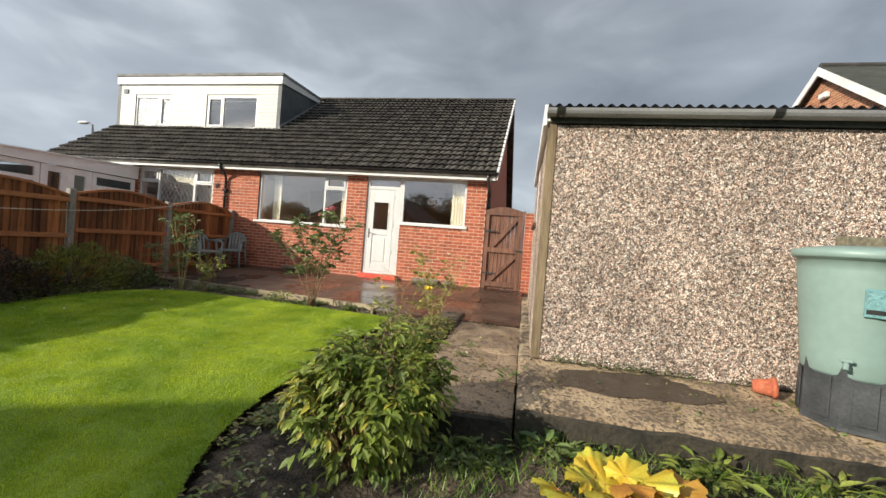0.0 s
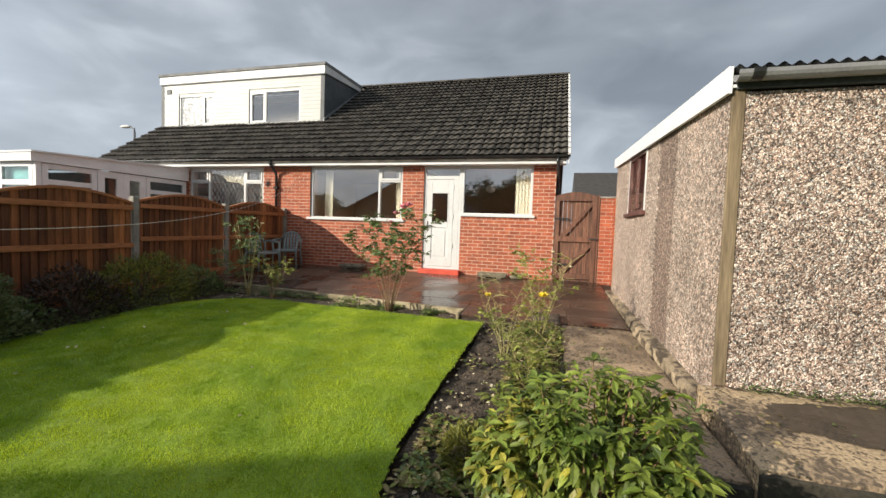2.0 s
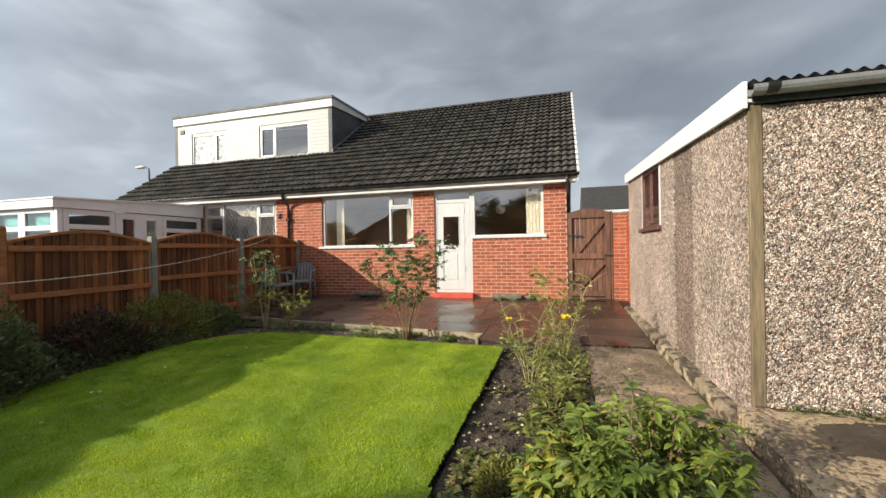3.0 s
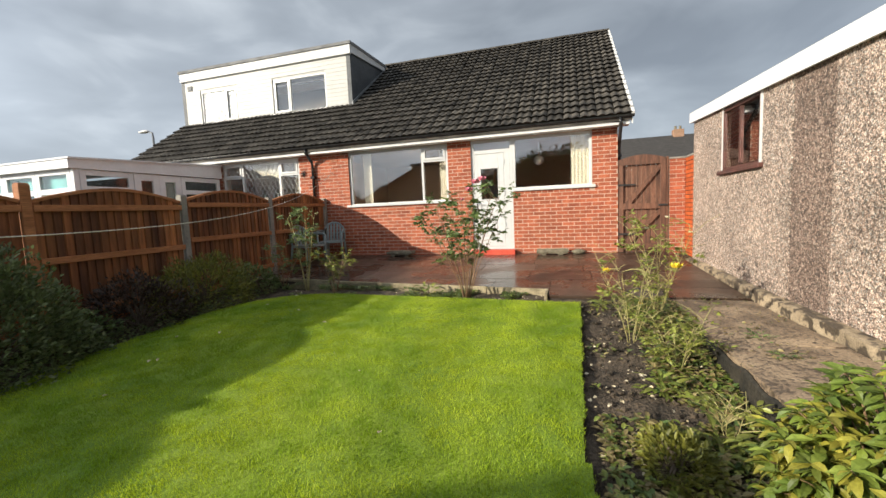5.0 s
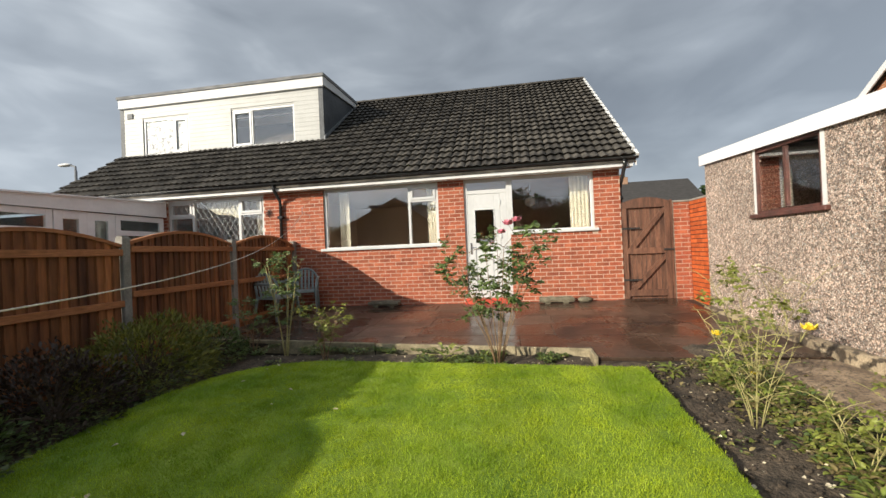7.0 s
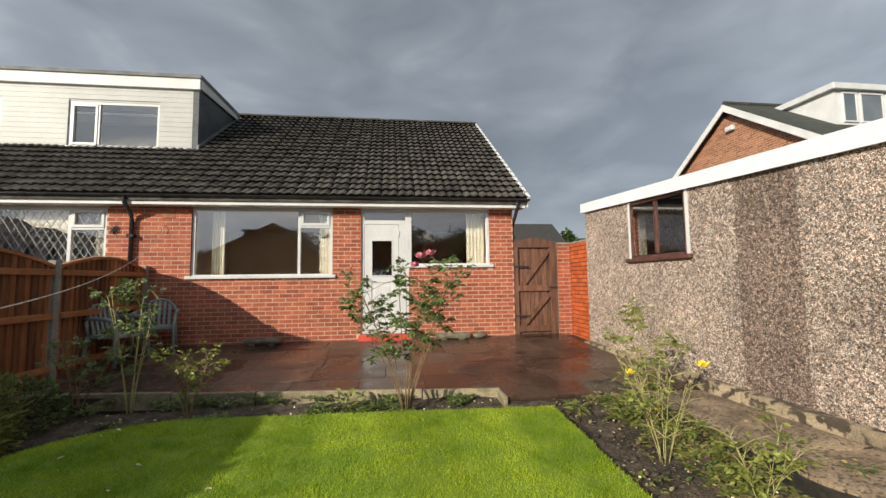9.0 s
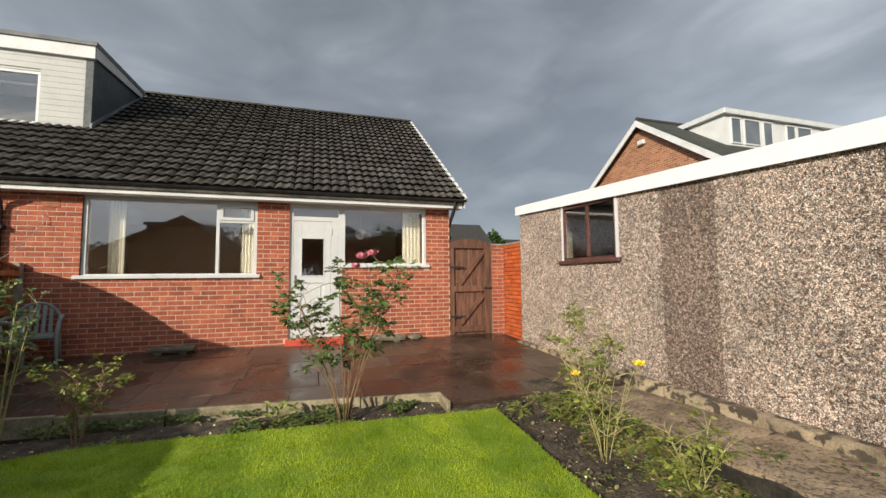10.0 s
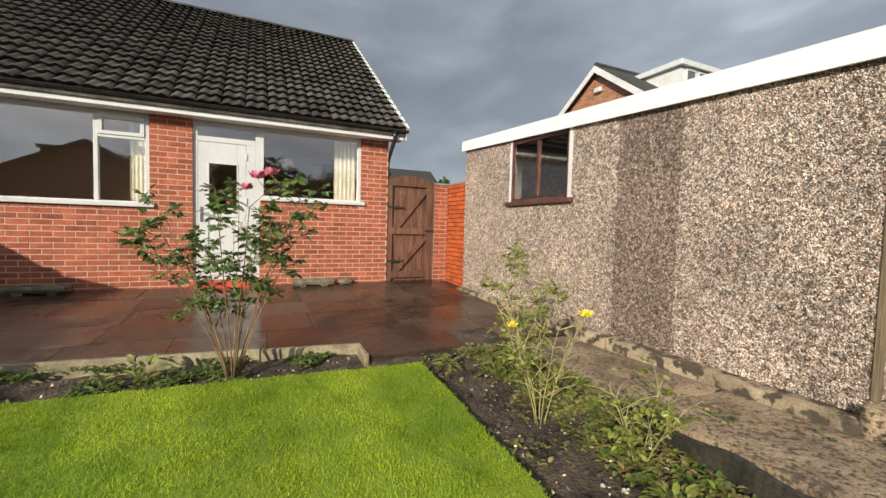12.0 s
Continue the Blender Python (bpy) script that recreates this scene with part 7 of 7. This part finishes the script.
def brick_geo(w, h, d=0.03):
    c = 0.0025
    vs = [(0, d, 0), (w, d, 0), (w, d, h), (0, d, h), (0, c, 0), (w, c, 0), (w, c, h), (0, c, h), (c, 0, c), (w - c, 0, c), (w - c, 0, h - c), (c, 0, h - c)]
    fs = [(0, 1, 5, 4), (1, 2, 6, 5), (2, 3, 7, 6), (3, 0, 4, 7), (4, 5, 9, 8), (5, 6, 10, 9), (6, 7, 11, 10), (7, 4, 8, 11), (8, 9, 10, 11)]
    return vs, fs


def lay_brick(parent, m, w, h, joined, material):
    if joined is not None:
        vs, fs = brick_geo(w, h)
        joined.add([m @ Vector(p) for p in vs], fs)
        return
    key = (round(w, 3), round(h, 3), material.name)
    if key not in brick_cache:
        me = bpy.data.meshes.new("brick")
        vs, fs = brick_geo(*key[:2])
        me.from_pydata(vs, [], fs)
        me.materials.append(material)
        brick_cache[key] = me
    ob = new("brick", brick_cache[key])
    ob.parent = parent
    ob.matrix_local = m


def lay_wall(parent, x0, x1, z0, z1, holes, place, joined_when, material=None):
    """Stretcher bond in the plane of (u, z), cut round the holes. place(u, z) gives the pose of a brick's corner."""
    rest = Geo()
    PX, PZ = 0.225, 0.075
    row = 0
    z = z0
    while z + 0.03 < z1:
        h = min(0.0625, z1 - z)
        u = x0 - (PX / 2 if row % 2 else 0)
        while u < x1:
            spans = [(max(u, x0), min(u + PX - 0.0125, x1))]
            for a, b, c, d in holes:
                if z + h > c + 0.005 and z < d - 0.005:
                    out = []
                    for s, e in spans:
                        if e <= a or s >= b:
                            out.append((s, e))
                        else:
                            if s < a:
                                out.append((s, a))
                            if e > b:
                                out.append((b, e))
                    spans = out
            for s, e in spans:
                if e - s > 0.03:
                    j = rest if joined_when(s, z) else None
                    m = place(s, z) @ Matrix.Translation((0, random.uniform(-0.0015, 0.0015), 0))
                    lay_brick(parent, m, e - s, h, j, material or BRICK)
            u += PX
        z += PZ
        row += 1
    if rest.v:
        me = bpy.data.meshes.new("bricks")
        me.from_pydata(rest.v, [], rest.f)
        me.materials.append(BRICK_J)
        ob = new("bricks", me)
        ob.parent = parent
        tagged(ob, kind="stuff")


BAND = [(-6.78, -4.28, 1.555, 1.62), (-2.95, -1.36, 1.705, 1.79), (-3.86, -2.92, 0.3, 0.57)]
lay_wall(wall_rear, -11.2, HX1, GZ - 0.04, 2.87, OPEN + BAND, lambda u, z: Matrix.Translation((u, WALL, z)), lambda u, z: u < -4.4)
rest = Geo()
for a, b, z in ((-6.78, -4.28, 1.558), (-2.94, -1.36, 1.708)):
    u = a
    while u + 0.1025 <= b:
        vs, fs = brick_geo(0.1025, 0.06)
        rest.add([(u + p[0], WALL - 0.003 + p[1], z + p[2]) for p in vs], fs)
        u += 0.1145
me = bpy.data.meshes.new("sill_bricks")
me.from_pydata(rest.v, [], rest.f)
me.materials.append(BRICK_J)
ob = new("sill_bricks", me)
ob.parent = wall_rear
tagged(ob, "course of brick headers under the window sills", kind="stuff")
lay_wall(gpier, -0.06, 0.2, GZ - 0.04, 2.2, [], lambda u, z: Matrix.Translation((u, WALL, z)), lambda u, z: False)
ROT = Matrix.Rotation(radians(-90), 4, "Z")
lay_wall(greturn, -WALL, -(GY1 + 0.03), GZ - 0.06, 2.2, [], lambda u, z: Matrix.Translation((0.2, -u, z)) @ ROT, lambda u, z: False, ORANGE)

for m in NEAR_TILES:
    ob = new("tile", tile_mesh)
    ob.parent = roof
    ob.matrix_local = m

slab_cache = {}


def paving_slab(x0, x1, y0, y1):
    key = (round(x1 - x0, 3), round(y1 - y0, 3))
    if key not in slab_cache:
        slab_cache[key] = Geo().box(0.0025, key[0] - 0.0025, 0.0025, key[1] - 0.0025, -0.04, 0.0, 0.006).mesh("paving_slab", PAVE)
    ob = new("paving_slab", slab_cache[key])
    ob.parent = patio
    ob.matrix_local = Matrix.Translation((x0, y0, pz(y0) + random.uniform(-0.002, 0.003))) @ Matrix.Rotation(math.atan(0.037) + random.uniform(-0.002, 0.002), 4, "X")


def edge_y(x):
    """Front line of the patio, which runs slightly askew to the house."""
    return 5.96 - 0.108 * (x + 2.1)


def cut_slab(x0, x1, y1):
    """A slab of the front row, cut to the askew edge."""
    ya, yb = edge_y(x0) + 0.055, edge_y(x1) + 0.055
    c = 0.0025
    vs = []
    for dz in (-0.04, 0.0):
        for x, y in ((x0 + c, ya), (x1 - c, yb), (x1 - c, y1 - c), (x0 + c, y1 - c)):
            vs.append((x, y, pz(y) + dz))
    me = Geo().add(vs, [(0, 3, 2, 1), (4, 5, 6, 7), (0, 1, 5, 4), (1, 2, 6, 5), (2, 3, 7, 6), (3, 0, 4, 7)]).mesh("paving_slab", PAVE)
    new("paving_slab", me).parent = patio


rows = [(6.62, 7.24), (7.24, 7.86), (7.86, 8.5), (8.5, WALL - 0.005)]
for r_, (ya, yb) in enumerate(rows):
    x = -7.4
    first = True
    while x < 0.0:
        x1 = min(x + (random.choice((0.9, 0.9, 0.75)) if not first else 0.45 + 0.2 * (r_ % 2)), 0.0)
        first = False
        if 0.0 - x1 < 0.3:
            x1 = 0.0
        paving_slab(x, x1, ya, yb)
        x = x1
x = -7.4
while x < -2.13:
    x1 = min(x + random.choice((0.75, 0.9)), -2.12)
    if -2.12 - x1 < 0.3:
        x1 = -2.12
    cut_slab(x, x1, 6.62)
    x = x1
for xa, xb in ((-2.12, -1.4), (-1.4, -0.72), (-0.72, 0.0)):
    paving_slab(xa, xb, 5.69, 6.15)
    paving_slab(xa, xb, 6.15, 6.62)
paving_slab(HX1, 0.0, WALL, WALL + 0.6)

# stone edging along the front of the patio
edging = thing("patio_edging", "pale mossy stone edging of the patio", "edging", kind="structure")
x, i = -7.35, 0
while x < -2.2:
    x1 = min(x + 0.88, -2.12)
    if -2.12 - x1 < 0.3:
        x1 = -2.12
    ya = edge_y((x + x1) / 2)
    g = Geo().box(0.0015, x1 - x - 0.0015, 0, 0.05, -0.17, 0.012, 0.007)
    g.moved(Matrix.Translation((x, edge_y(x), pz(ya) + random.uniform(-0.006, 0.006))) @ Matrix.Rotation(-math.atan(0.108), 4, "Z") @ Matrix.Rotation(random.uniform(-0.01, 0.01), 4, "X"))
    part("edging_stone", g, KERB, edging)
    x = x1
part("edging_stone", Geo().box(-2.165, -2.125, 5.66, 5.96, 0.18, pz(5.8) + 0.014, 0.007), KERB, edging)
